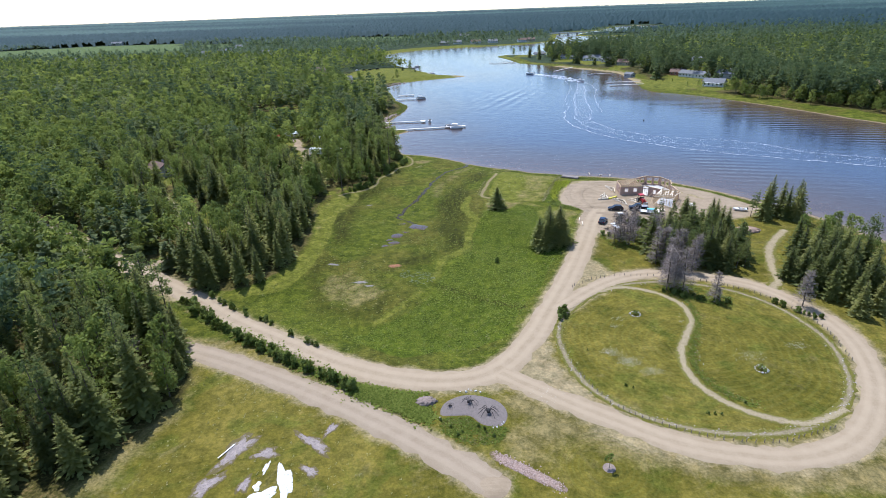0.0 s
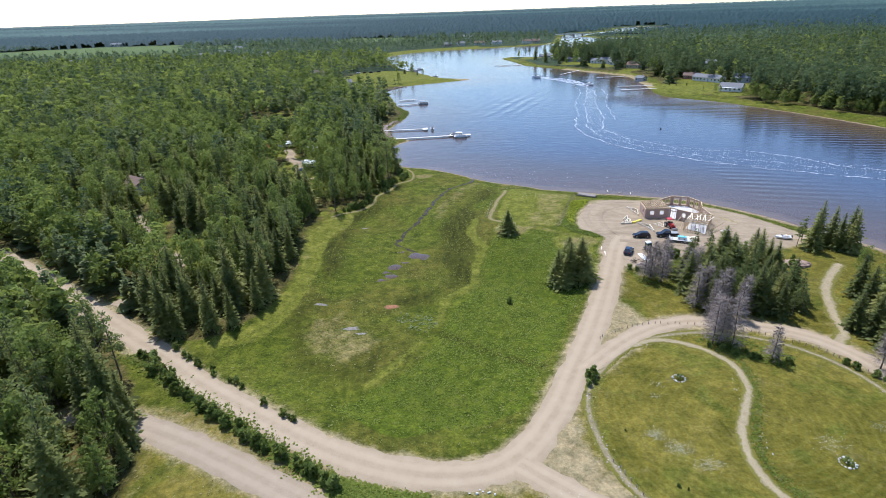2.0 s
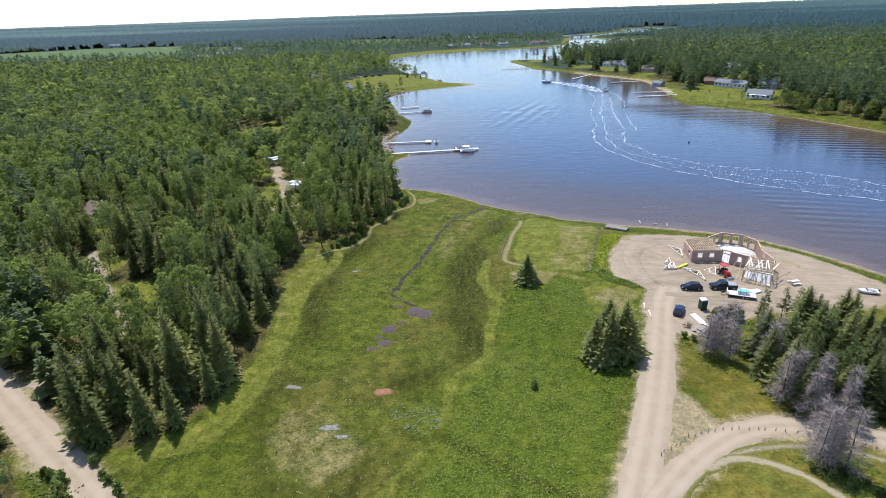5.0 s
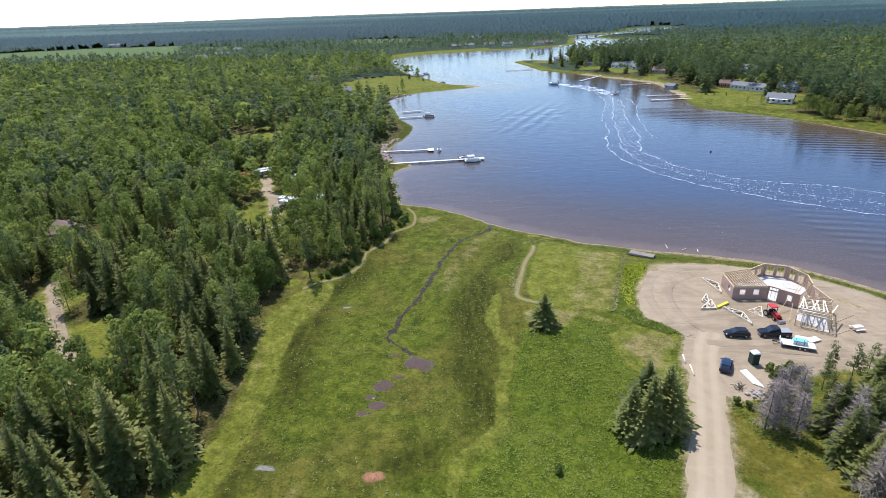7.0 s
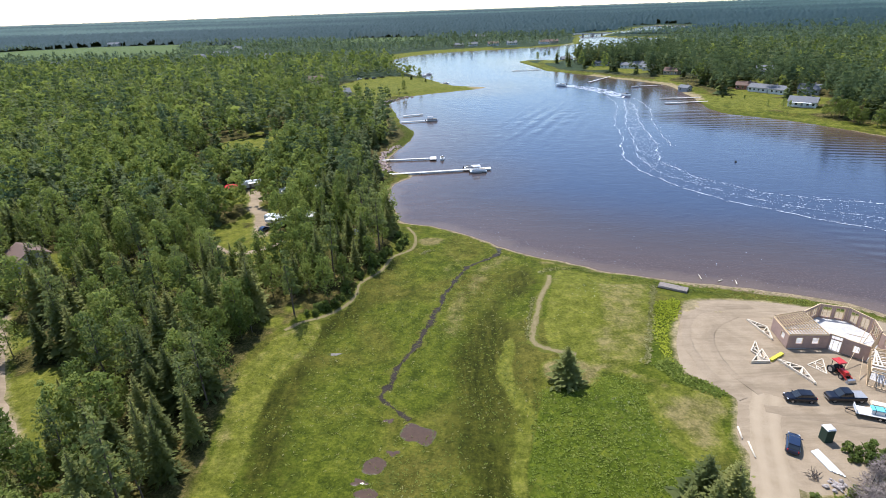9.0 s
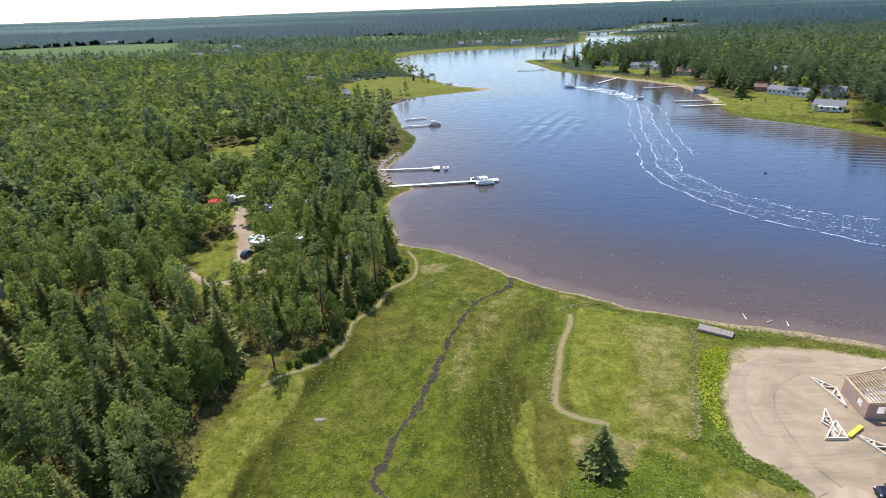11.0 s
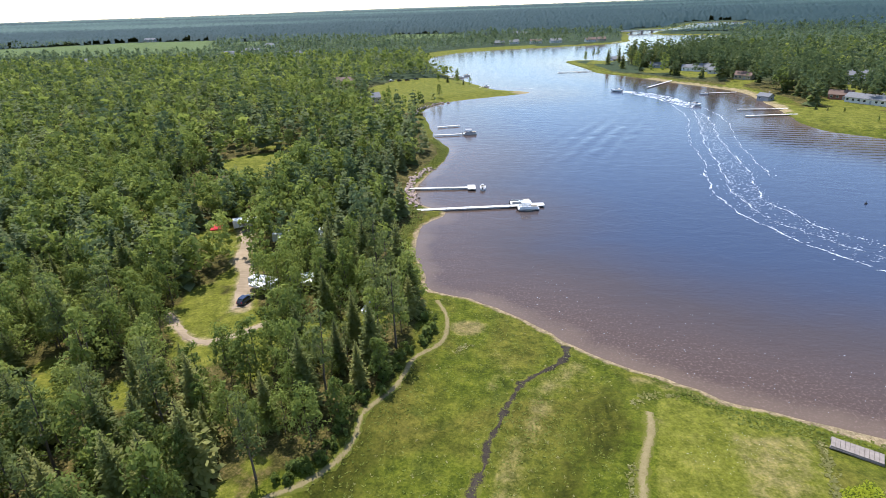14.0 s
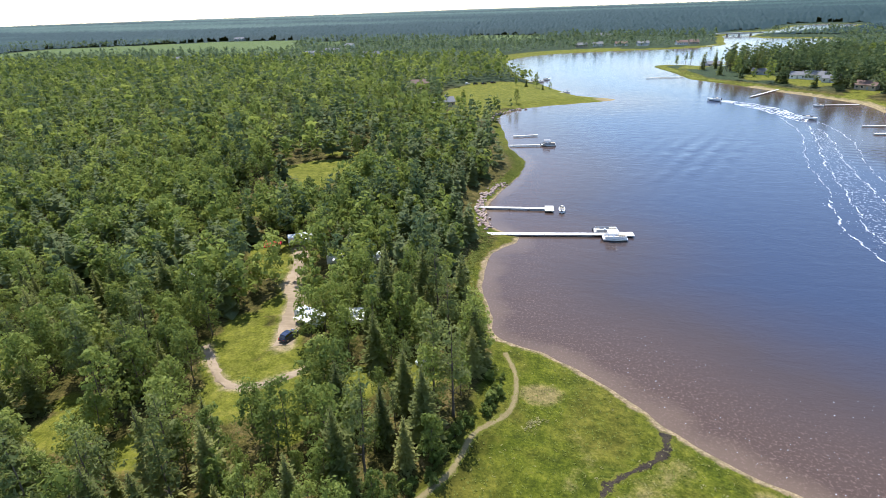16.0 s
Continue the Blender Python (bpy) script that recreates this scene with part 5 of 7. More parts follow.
for x, y, w in ((-21, 112.5, 2.0), (-29, 122, 1.6), (-25, 165, 1.3), (-19, 110.5, 1.4)):
    a = np.linspace(0, 2 * np.pi, 14, endpoint=False)
    patch("grey_silt", np.c_[x + w * np.cos(a) * (1 + 0.3 * np.sin(3 * a + x)), y + 0.55 * w * np.sin(a) * (1 + 0.3 * np.cos(2 * a))], SILT, "dried grey silt patch in the grass", "soil", 0.05, 2)


for x, y, r in ((-16.4, 136.3, 0.8), (-12.4, 141.2, 0.7), (-17.2, 132.6, 0.9), (-13.6, 147.6, 0.6)):
    b = np.linspace(0, 2 * np.pi, 16, endpoint=False)
    w = r * (1 + 0.35 * np.sin(3 * b + x) + 0.2 * np.sin(5 * b + y))
    patch("mud_pool", np.c_[x + 1.4 * w * np.cos(b), y + 0.7 * w * np.sin(b)], POOLMUD, "small muddy hollow in the marsh grass", "pond", 0.04, 2)


def stone_mesh(name, mat, k, sub=1):
    return Geo().blob((0, 0, 0), (1, 0.8, 0.6), k, 0.22, sub).mesh(name, mat)


ROCKS = [stone_mesh("rock", REDSTONE, k) for k in range(4)]
PALE_ROCKS = [stone_mesh("stone", STONE, k + 10) for k in range(4)]
WHITE_ROCKS = [stone_mesh("stone", WHITESTONE, k + 20) for k in range(3)]


def strew(parent, name, meshes, pts, size, g, sink=0.25):
    for x, y in pts:
        o = new(name, g.choice(meshes))
        o.parent = parent
        s = size * g.uniform(0.6, 1.4)
        o.matrix_basis = Matrix.Translation((x, y, max(0.0, land_at(x, y)) + s * sink)) @ Euler((g.uniform(-.4, .4), g.uniform(-.4, .4), g.uniform(0, 6.28))).to_matrix().to_4x4() @ Matrix.Scale(s, 4)


GR = random.Random(5)


def along(line, step, spread):
    s = spline(line, False, 12)
    seg = np.linalg.norm(np.diff(s, axis=0), axis=1)
    cum = np.r_[0, np.cumsum(seg)]
    for t in np.arange(0, cum[-1], step):
        t2 = t + GR.uniform(-step, step) * 0.4
        yield float(np.interp(t2, cum, s[:, 0]) + GR.gauss(0, spread)), float(np.interp(t2, cum, s[:, 1]) + GR.gauss(0, spread))


riprap = tagged(new("riprap"), "rough band of reddish boulders guarding the bank", "rocks")
strew(riprap, "rock", ROCKS, list(along([(-27, 283), (-31, 296), (-31.5, 306), (-30, 314), (-27, 324)], 0.28, 0.9)), 0.55, GR)
strew(riprap, "rock", ROCKS, list(along([(-45, 430), (-46, 444), (-40, 462), (-30, 474)], 0.9, 0.9)), 0.7, GR)


def dock(x0, y0, x1, y1, w, label, head=None):
    ln = math.hypot(x1 - x0, y1 - y0)
    e = thing("dock", label, "dock", Matrix.Translation((x0, y0, 0)) @ Matrix.Rotation(math.atan2(y1 - y0, x1 - x0), 4, "Z"))
    n = max(2, int(ln / 3))
    for i in range(n):
        part("deck_section", Geo().box((ln * (i + 0.5) / n, 0.04 * math.sin(i * 2.3), 0.55), (ln / n - 0.05, w, 0.10)), DOCKWOOD, e)
        part("post", Geo().cyl((ln * (i + 0.5) / n, w / 2, -0.9), (ln * (i + 0.5) / n, w / 2, 0.75), 0.07), GREYPLANK, e)
        part("post", Geo().cyl((ln * (i + 0.5) / n, -w / 2, -0.9), (ln * (i + 0.5) / n, -w / 2, 0.75), 0.07), GREYPLANK, e)
    part("stringer", Geo().box((ln / 2, w / 2 - 0.08, 0.44), (ln, 0.1, 0.14)), GREYPLANK, e)
    part("stringer", Geo().box((ln / 2, -w / 2 + 0.08, 0.44), (ln, 0.1, 0.14)), GREYPLANK, e)
    if head:
        part("platform", Geo().box((ln + head[0] / 2, 0, 0.56), (head[0], head[1], 0.16)), DOCKWOOD, e)
    return e


def pontoon_boat(x, y, rz, label, roof=True, trim=None):
    e = thing("pontoon_boat", label, "boat", Matrix.Translation((x, y, 0.1)) @ Matrix.Rotation(radians(rz), 4, "Z"), "boats at the docks")
    for s in (-0.9, 0.9):
        part("float", Geo().cyl((-3.0, s, 0.1), (2.6, s, 0.1), 0.32, 0.32, 12).cyl((2.6, s, 0.1), (3.3, s, 0.25), 0.32, 0.05, 12), STEEL, e, smooth_=True)
    part("deck", Geo().box((0, 0, 0.48), (6.2, 2.5, 0.12)), GELCOAT, e)
    for s in (-1.2, 1.2):
        part("side_panel", Geo().box((0.1, s, 0.85), (5.4, 0.06, 0.62)), trim or GELCOAT, e)
    part("bow_panel", Geo().box((2.8, 0, 0.85), (0.06, 2.4, 0.62)), GELCOAT, e)
    part("seat", Geo().box((1.9, 0.85, 0.78), (1.6, 0.6, 0.5)), PALEBOARD, e)
    part("seat", Geo().box((-2.0, -0.6, 0.78), (1.0, 1.1, 0.5)), PALEBOARD, e)
    part("console", Geo().box((-0.4, -0.7, 0.95), (0.5, 0.7, 0.9), 0, 0.8), GELCOAT, e)
    part("outboard_motor", Geo().box((-3.3, 0, 0.6), (0.4, 0.4, 0.8), 0, 0.75), RUBBER, e)
    if roof:
        for a in (-1.8, 0.6):
            for s in (-1.15, 1.15):
                part("roof_post", Geo().cyl((a, s, 0.5), (a, s, 2.3), 0.03, n=6), STEEL, e)
        part("canopy", Geo().box((-0.6, 0, 2.34), (2.9, 2.4, 0.1), 0, 0.92), trim or GELCOAT, e)
    return e


def motorboat(x, y, rz, label, z=0.0, s=1.0):
    e = thing("motorboat", label, "boat", Matrix.Translation((x, y, z)) @ Matrix.Rotation(radians(rz), 4, "Z") @ Matrix.Scale(s, 4))
    rings = []
    for xx, w, k in ((-2.4, 0.95, 0.0), (-1.0, 1.05, 0.0), (0.6, 1.0, 0.02), (1.8, 0.65, 0.12), (2.7, 0.06, 0.35)):
        rings.append([(xx, -w, 0.75 + k * 0.5), (xx, -w * 0.8, 0.1 + k), (xx, 0, -0.2 + k), (xx, w * 0.8, 0.1 + k), (xx, w, 0.75 + k * 0.5), (xx, 0, 0.70 + k * 0.5)])
    part("hull", Geo().loft(rings), GELCOAT, e)
    part("cockpit", Geo().box((-0.8, 0, 0.74), (2.2, 1.4, 0.12)), GREYCOVER, e)
    part("windscreen", Geo().box((0.5, 0, 1.0), (0.12, 1.5, 0.5), 0, 0.85), GLASS, e)
    part("seat", Geo().box((-0.9, 0.4, 0.95), (0.5, 0.5, 0.5)), PALEBOARD, e)
    part("seat", Geo().box((-0.9, -0.4, 0.95), (0.5, 0.5, 0.5)), PALEBOARD, e)
    part("outboard_motor", Geo().box((-2.6, 0, 0.8), (0.4, 0.4, 0.8), 0, 0.7), RUBBER, e)
    return e


dock(-32, 277.8, 6, 282.3, 1.6, "long bleached wooden dock standing in the river", (5.5, 2.6))
pontoon_boat(6.5, 279.9, 6, "white pontoon boat moored at the long dock", True)
pontoon_boat(4.5, 284.6, 6, "white pontoon boat with a low grey rail", False, GREYCOVER)
dock(-33, 299, -12, 300, 1.3, "wooden dock with a square swim platform", (2.6, 4.6))
motorboat(-7.0, 300, 90, "white open boat tied beside a dock platform", 0.15, 0.9)
dock(-30, 379, -17, 381, 1.3, "narrow wooden dock with a boat at its end")
pontoon_boat(-13.5, 382, 8, "small grey pontoon boat with a canopy", True, GREYCOVER)
dock(-30, 397.5, -19, 401, 1.3, "short wooden dock near the bank")
dock(-16, 529, -8, 536, 1.2, "short wooden dock beside the sand spit")
motorboat(-6, 538, 30, "small white boat at the spit dock", 0.05, 1.0)
dock(-41, 590, -24, 604, 1.4, "wooden dock with boats in a cove")
for x, y, a in ((-31, 603, 30), (-27, 594, 20), (-22, 608, 40)):
    motorboat(x, y, a, "white motorboat moored in the cove", 0.05, 1.25)
dock(84, 618, 55, 613, 1.4, "dark wooden dock off the grassy point")
dock(131, 549, 104, 516, 1.5, "long gangway dock on the east bank")
dock(152, 428.5, 127, 429.5, 1.2, "narrow white dock on the east bank")
dock(154, 414, 124, 412, 1.5, "wide white dock on the east bank")
dock(150, 487, 132, 485.5, 1.3, "wooden dock with a boat on the east bank")
motorboat(129, 483.5, 175, "white boat moored at an east bank dock", 0.05, 1.0)
dock(186, 955, 168, 935, 2.0, "far wooden dock at the narrows")
motorboat(111.5, 446.5, -55, "white motorboat under way with foam behind", 0.15, 1.35)
motorboat(80.5, 503.5, 150, "white motorboat heading up the river", 0.15, 1.5)
buoy = thing("buoy", "small dark mooring buoy on the water", "buoy", Matrix.Translation((103, 283, 0)))
part("float", Geo().blob((0, 0, 0.1), (0.4, 0.4, 0.35), 1, 0.02, 2), RUBBER, buoy, smooth_=True)
part("mast", Geo().cyl((0, 0, 0.3), (0, 0, 1.0), 0.06), RUBBER, buoy)


def build_raft():
    e = thing("wooden_raft", "weathered grey plank raft stranded on the beach grass", "raft", spot(42.6, 185.4, -32))
    for i in range(11):
        part("plank", Geo().box((-2.6 + i * 0.52, 0, 0.55), (0.48, 2.0, 0.07)), GREYPLANK, e)
    for s in (-0.85, 0.85):
        part("log", Geo().cyl((-2.9, s, 0.28), (2.9, s, 0.28), 0.24), GREYPLANK, e, smooth_=True)
    part("skirt", Geo().box((0, -0.98, 0.36), (5.6, 0.06, 0.3)), GREYPLANK, e)


build_raft()
for x, y, a, ln in ((51, 191.5, 80, 2.2), (57.5, 188.6, 70, 1.8), (54.5, 189.5, 20, 1.4)):
    e = thing("driftwood_log", "pale driftwood log at the water's edge", "driftwood", Matrix.Translation((x, y, 0.12)) @ Matrix.Rotation(radians(a), 4, "Z"))
    part("trunk", Geo().cyl((-ln / 2, 0, 0), (ln / 2, 0.1, 0.02), 0.13, 0.07), PALEBOARD, e)
    part("branch", Geo().cyl((0.2, 0, 0.05), (0.7, 0.3, 0.2), 0.05, 0.02), PALEBOARD, e)


# ---------------------------------------------------------------- the building site
BASE = 2.02  # slab top


def wall(parent, a, b, z0, h, holes, mat, thick=0.14, name="wall", plate=True):
    """A wall from a to b with openings (from, to, sill, head) cut right through it, top plate and studs."""
    a, b = Vector((*a, 0)), Vector((*b, 0))
    ln = (b - a).length
    d = (b - a) / ln
    rz = math.degrees(math.atan2(d.y, d.x))
    cuts = sorted({0.0, ln, *(u for q in holes for u in q[:2])})
    g = Geo()
    for u0, u1 in zip(cuts, cuts[1:]):
        mid = (u0 + u1) / 2
        z = 0.0
        for q in sorted((q for q in holes if q[0] <= mid <= q[1]), key=lambda q: q[2]):
            if q[2] > z:
                c = a + d * mid
                g.box((c.x, c.y, z0 + (z + q[2]) / 2), (u1 - u0, thick, q[2] - z), rz)
            z = q[3]
        if z < h:
            c = a + d * mid
            g.box((c.x, c.y, z0 + (z + h) / 2), (u1 - u0, thick, h - z), rz)
    w = part(name, g, mat, parent)
    if plate:
        part("top_plate", Geo().beam((a.x, a.y, z0 + h + 0.045), (b.x, b.y, z0 + h + 0.045), 0.17, 0.09), LUMBER, w)
    for q in holes:
        for u in q[:2]:
            c = a + d * u
            part("jamb", Geo().beam((c.x, c.y, z0 + q[2]), (c.x, c.y, z0 + q[3]), 0.17, 0.05), LUMBER, w)
        c0, c1 = a + d * q[0], a + d * q[1]
        part("header", Geo().beam((c0.x, c0.y, z0 + q[3]), (c1.x, c1.y, z0 + q[3]), 0.165, 0.06), LUMBER, w)
    return w


def build_site_house():
    e = tagged(new("unfinished_house"), "unfinished timber-framed house with brown sheathing and no roof", "house")
    octo = [(58.9, 168.6), (63.2, 171.0), (67.4, 169.4), (68.9, 165.2), (67.6, 161.6), (62.7, 157.3), (60.3, 159.7), (58.7, 161.2)]
    g = Geo()
    g.loft([[(x, y, z) for x, y in octo] for z in (1.5, BASE)])
    part("floor_slab", g, SLAB, e)
    part("floor_slab", Geo().loft([[(x, y, z) for x, y in ((52.4, 161.4), (58.72, 161.2), (58.92, 168.6), (53.0, 167.2))] for z in (1.5, BASE - 0.01)]), SLAB, e)
    H = 2.75
    # round room: big openings towards the river
    o = octo
    wall(e, o[0], o[1], BASE, H, [(0.6, 2.1, 0.7, 2.3), (2.7, 4.3, 0.7, 2.3)], SHEATH)
    wall(e, o[1], o[2], BASE, H, [(0.5, 2.0, 0.35, 2.35), (2.6, 4.0, 0.35, 2.35)], SHEATH)
    wall(e, o[2], o[3], BASE, H, [(0.6, 1.9, 0.35, 2.35), (2.5, 3.9, 0.35, 2.35)], SHEATH)
    wall(e, o[3], o[4], BASE, H, [(0.8, 2.8, 0.6, 2.3)], SHEATH)
    wall(e, o[5], o[6], BASE, H, [(1.2, 2.2, 0.9, 2.1)], SHEATH)
    wall(e, o[6], o[7], BASE, H + 0.1, [(0.3, 1.9, 0.0, 2.0), (0.3, 1.9, 2.15, 2.75)], SHEATH)
    # west wing, joists laid on top
    w = [(52.3, 161.5), (58.6, 161.15), (58.8, 168.7), (52.9, 167.3)]
    wall(e, w[0], w[1], BASE, 2.5, [(1.2, 2.3, 0.95, 2.1), (3.8, 4.9, 0.95, 2.1)], SHEATH)
    wall(e, w[3], w[0], BASE, 2.5, [(3.4, 4.6, 0.9, 2.0)], SHEATH)
    wall(e, w[2], w[3], BASE, 2.5, [(1.5, 2.7, 0.9, 2.1)], SHEATH)
    for i in range(13):
        t = i / 12
        a = (52.35 + 6.2 * t, 161.6 - 0.35 * t, BASE + 2.7)
        b = (52.95 + 5.8 * t, 167.3 + 1.2 * t, BASE + 2.7)
        part("ceiling_joist", Geo().beam(a, b, 0.06, 0.22), LUMBER, e)
    for t in (0.25, 0.5, 0.75):
        part("blocking", Geo().beam((52.4 + 0.6 * t, 161.5 + 5.8 * t, BASE + 2.72), (58.6 + 0.3 * t, 161.2 + 7.4 * t, BASE + 2.72), 0.06, 0.2), LUMBER, e)
    part("rim_joist", Geo().beam((52.3, 161.45, BASE + 2.7), (58.6, 161.1, BASE + 2.7), 0.06, 0.24), LUMBER, e)
    part("rim_joist", Geo().beam((52.9, 167.4, BASE + 2.7), (58.8, 168.8, BASE + 2.7), 0.06, 0.24), LUMBER, e)
    # studs inside the round room
    stud = Geo().box((0, 0, 1.35), (0.09, 0.05, 2.7)).mesh("stud", LUMBER)
    cen = Vector((63.6, 164.5, 0))
    for a, b in zip(o, o[1:] + o[:1]):
        a, b = Vector((*a, 0)), Vector((*b, 0))
        if (a - b).length < 1 or a.xy[:] == o[7]:
            continue
        m = int((b - a).length / 0.62)
        for i in range(m + 1):
            p = a.lerp(b, i / m)
            p += (cen - p).normalized() * 0.14
            part("stud", stud, LUMBER, e, at=Matrix.Translation((p.x, p.y, BASE)) @ Matrix.Rotation(math.atan2(b.y - a.y, b.x - a.x) + math.pi / 2, 4, "Z"))
    # east wing, an open stud frame
    q = [(58.6, 151.4), (63.0, 148.6), (67.4, 155.6), (66.0, 160.6), (62.6, 156.9)]
    part("floor_slab", Geo().loft([[(x, y, z) for x, y in q] for z in (1.5, BASE - 0.02)]), SLAB, e)
    wall(e, (67.5, 161.4), (67.5, 155.4), BASE, 2.5, [(1.0, 2.2, 0.9, 2.0), (3.6, 4.8, 0.9, 2.0)], SHEATH)
    edges = [(q[0], q[1]), (q[1], q[2]), (q[4], q[0])]
    for a, b in edges:
        a, b = Vector((*a, BASE)), Vector((*b, BASE))
        part("sole_plate", Geo().beam(a + Vector((0, 0, 0.04)), b + Vector((0, 0, 0.04)), 0.12, 0.08), LUMBER, e)
        part("top_plate", Geo().beam(a + Vector((0, 0, 2.5)), b + Vector((0, 0, 2.5)), 0.12, 0.1), LUMBER, e)
        m = int((b - a).length / 0.75)
        for i in range(m + 1):
            p = a.lerp(b, i / m)
            part("stud", stud, LUMBER, e, at=Matrix.Translation((p.x, p.y, BASE - 0.1)))
    rr = random.Random(2)
    for i in range(15):
        t = i / 14
        a = Vector((58.6, 151.4, BASE + 2.62)).lerp(Vector((62.6, 156.9, BASE + 2.62)), t)
        b = Vector((63.0, 148.6, BASE + 2.62)).lerp(Vector((67.4, 155.6, BASE + 2.62)), t)
        part("floor_joist", Geo().beam(a + Vector((rr.uniform(-.2, .2), rr.uniform(-.2, .2), 0.05)), b + Vector((rr.uniform(-.3, .3), rr.uniform(-.3, .3), rr.uniform(0, 0.1))), 0.06, 0.22), LUMBER if i % 3 else PALEBOARD, e)
    for i in range(9):
        t = i / 8
        a = Vector((59.6, 152.6, BASE + 2.85)).lerp(Vector((64.0, 150.4, BASE + 2.9)), t)
        part("loose_board", Geo().beam(a, a + Vector((2.4 + rr.uniform(-.8, .8), 3.4 + rr.uniform(-.8, .8), rr.uniform(-0.1, 0.3))), 0.2, 0.05), PALEBOARD, e)
    for p, r in (((58.0, 152.2), (60.2, 155.4)), ((57.3, 154.8), (61.0, 157.9)), ((63.6, 148.2), (65.6, 146.4)), ((66.0, 152.0), (68.2, 150.6))):
        part("brace", Geo().beam((*p, 1.75), (*r, BASE + 2.3), 0.06, 0.12), LUMBER, e)
    part("brace", Geo().beam((64.6, 161.9, BASE), (67.2, 164.2, BASE + 2.7), 0.06, 0.14), LUMBER, e)
    part("brace", Geo().beam((64.0, 160.8, BASE + 0.1), (66.6, 162.5, BASE + 2.6), 0.06, 0.14), LUMBER, e)


build_site_house()


def roof_truss(label, pts, webs, x, y, rz, n=1):
    """Nailed triangles of lumber lying flat on the yard, n in a stack."""
    e = thing("roof_truss", label, "roof truss", spot(x, y, rz), "roof trusses on the yard")
    for k in range(n):
        z = 0.08 + 0.11 * k
        off = 0.06 * k
        for a, b in zip(pts, pts[1:] + pts[:1]):
            part("chord", Geo().beam((a[0] + off, a[1], z), (b[0] + off, b[1], z), 0.14, 0.09), PALEBOARD, e)
        for a, b in webs:
            part("web", Geo().beam((a[0] + off, a[1], z + 0.01), (b[0] + off, b[1], z + 0.01), 0.11, 0.08), PALEBOARD, e)


tri = [(0, 0), (6.6, -1.0), (3.2, 1.3)]
webs = [((1.6, 0.65), (2.2, -0.33)), ((3.2, 1.3), (2.2, -0.33)), ((3.2, 1.3), (4.2, -0.64)), ((4.9, 0.15), (4.2, -0.64)), ((1.6, 0.65), (1.0, -0.15))]
roof_truss("stack of pale wooden roof trusses lying on gravel", tri, webs, 48.9, 158.2, -62, 4)
roof_truss("long pale roof truss lying on the gravel yard", tri, webs, 50.2, 170.6, -72, 3)
roof_truss("pile of pale roof trusses with crossed ends", [(0, 0), (4.2, 2.1), (2.7, -0.9)], [((2.1, 1.05), (1.4, -0.45)), ((3.4, 0.5), (1.4, -0.45)), ((2.1, 1.05), (2.7, -0.9))], 44.4, 157.6, 18, 4)
roof_truss("long pale roof truss lying on the gravel yard", [(0, 0), (4.6, 0.9), (3.4, -0.6)], [((2, 0.4), (2, -0.35)), ((2, -0.35), (4.6, 0.9)), ((3.3, 0.65), (2.8, -0.5))], 48.2, 163.6, -118, 3)
roof_truss("small triangular roof truss flat on the gravel", [(0, 0), (3.5, 1.0), (1.2, -2.6)], [((1.75, 0.5), (0.6, -1.3)), ((2.3, -0.8), (0.6, -1.3)), ((1.75, 0.5), (2.3, -0.8)), ((1.2, 0.34), (1.2, -2.6))], 53.0, 156.8, 8, 1)
e = thing("wrapped_beam", "bright yellow wrapped beam lying on the yard", "beam", spot(49.2, 158.9, 32))
part("beam", Geo().box((0, 0, 0.22), (3.4, 0.55, 0.36)), YELLOW, e)
part("bearer", Geo().box((-1.1, 0, 0.03), (0.1, 0.7, 0.08)), LUMBER, e)
part("bearer", Geo().box((1.1, 0, 0.03), (0.1, 0.7, 0.08)), LUMBER, e)


def wheel(parent, x, y, r=0.35, w=0.22):
    t = part("wheel", Geo().cyl((x, y - w / 2, r), (x, y + w / 2, r), r, r, 16), RUBBER, parent, "black tyre")
    part("rim", Geo().cyl((x, y - w / 2 - 0.01, r), (x, y + w / 2 + 0.01, r), r * 0.6, r * 0.6, 12), STEEL, t)


def section(x, w, z0, z1, r=0.16):
    """A rounded cross-section of a car body."""
    return [(x, -w + r, z0), (x, w - r, z0), (x, w, z0 + r), (x, w, z1 - r), (x, w - r * 1.2, z1), (x, -w + r * 1.2, z1), (x, -w, z1 - r), (x, -w, z0 + r)]


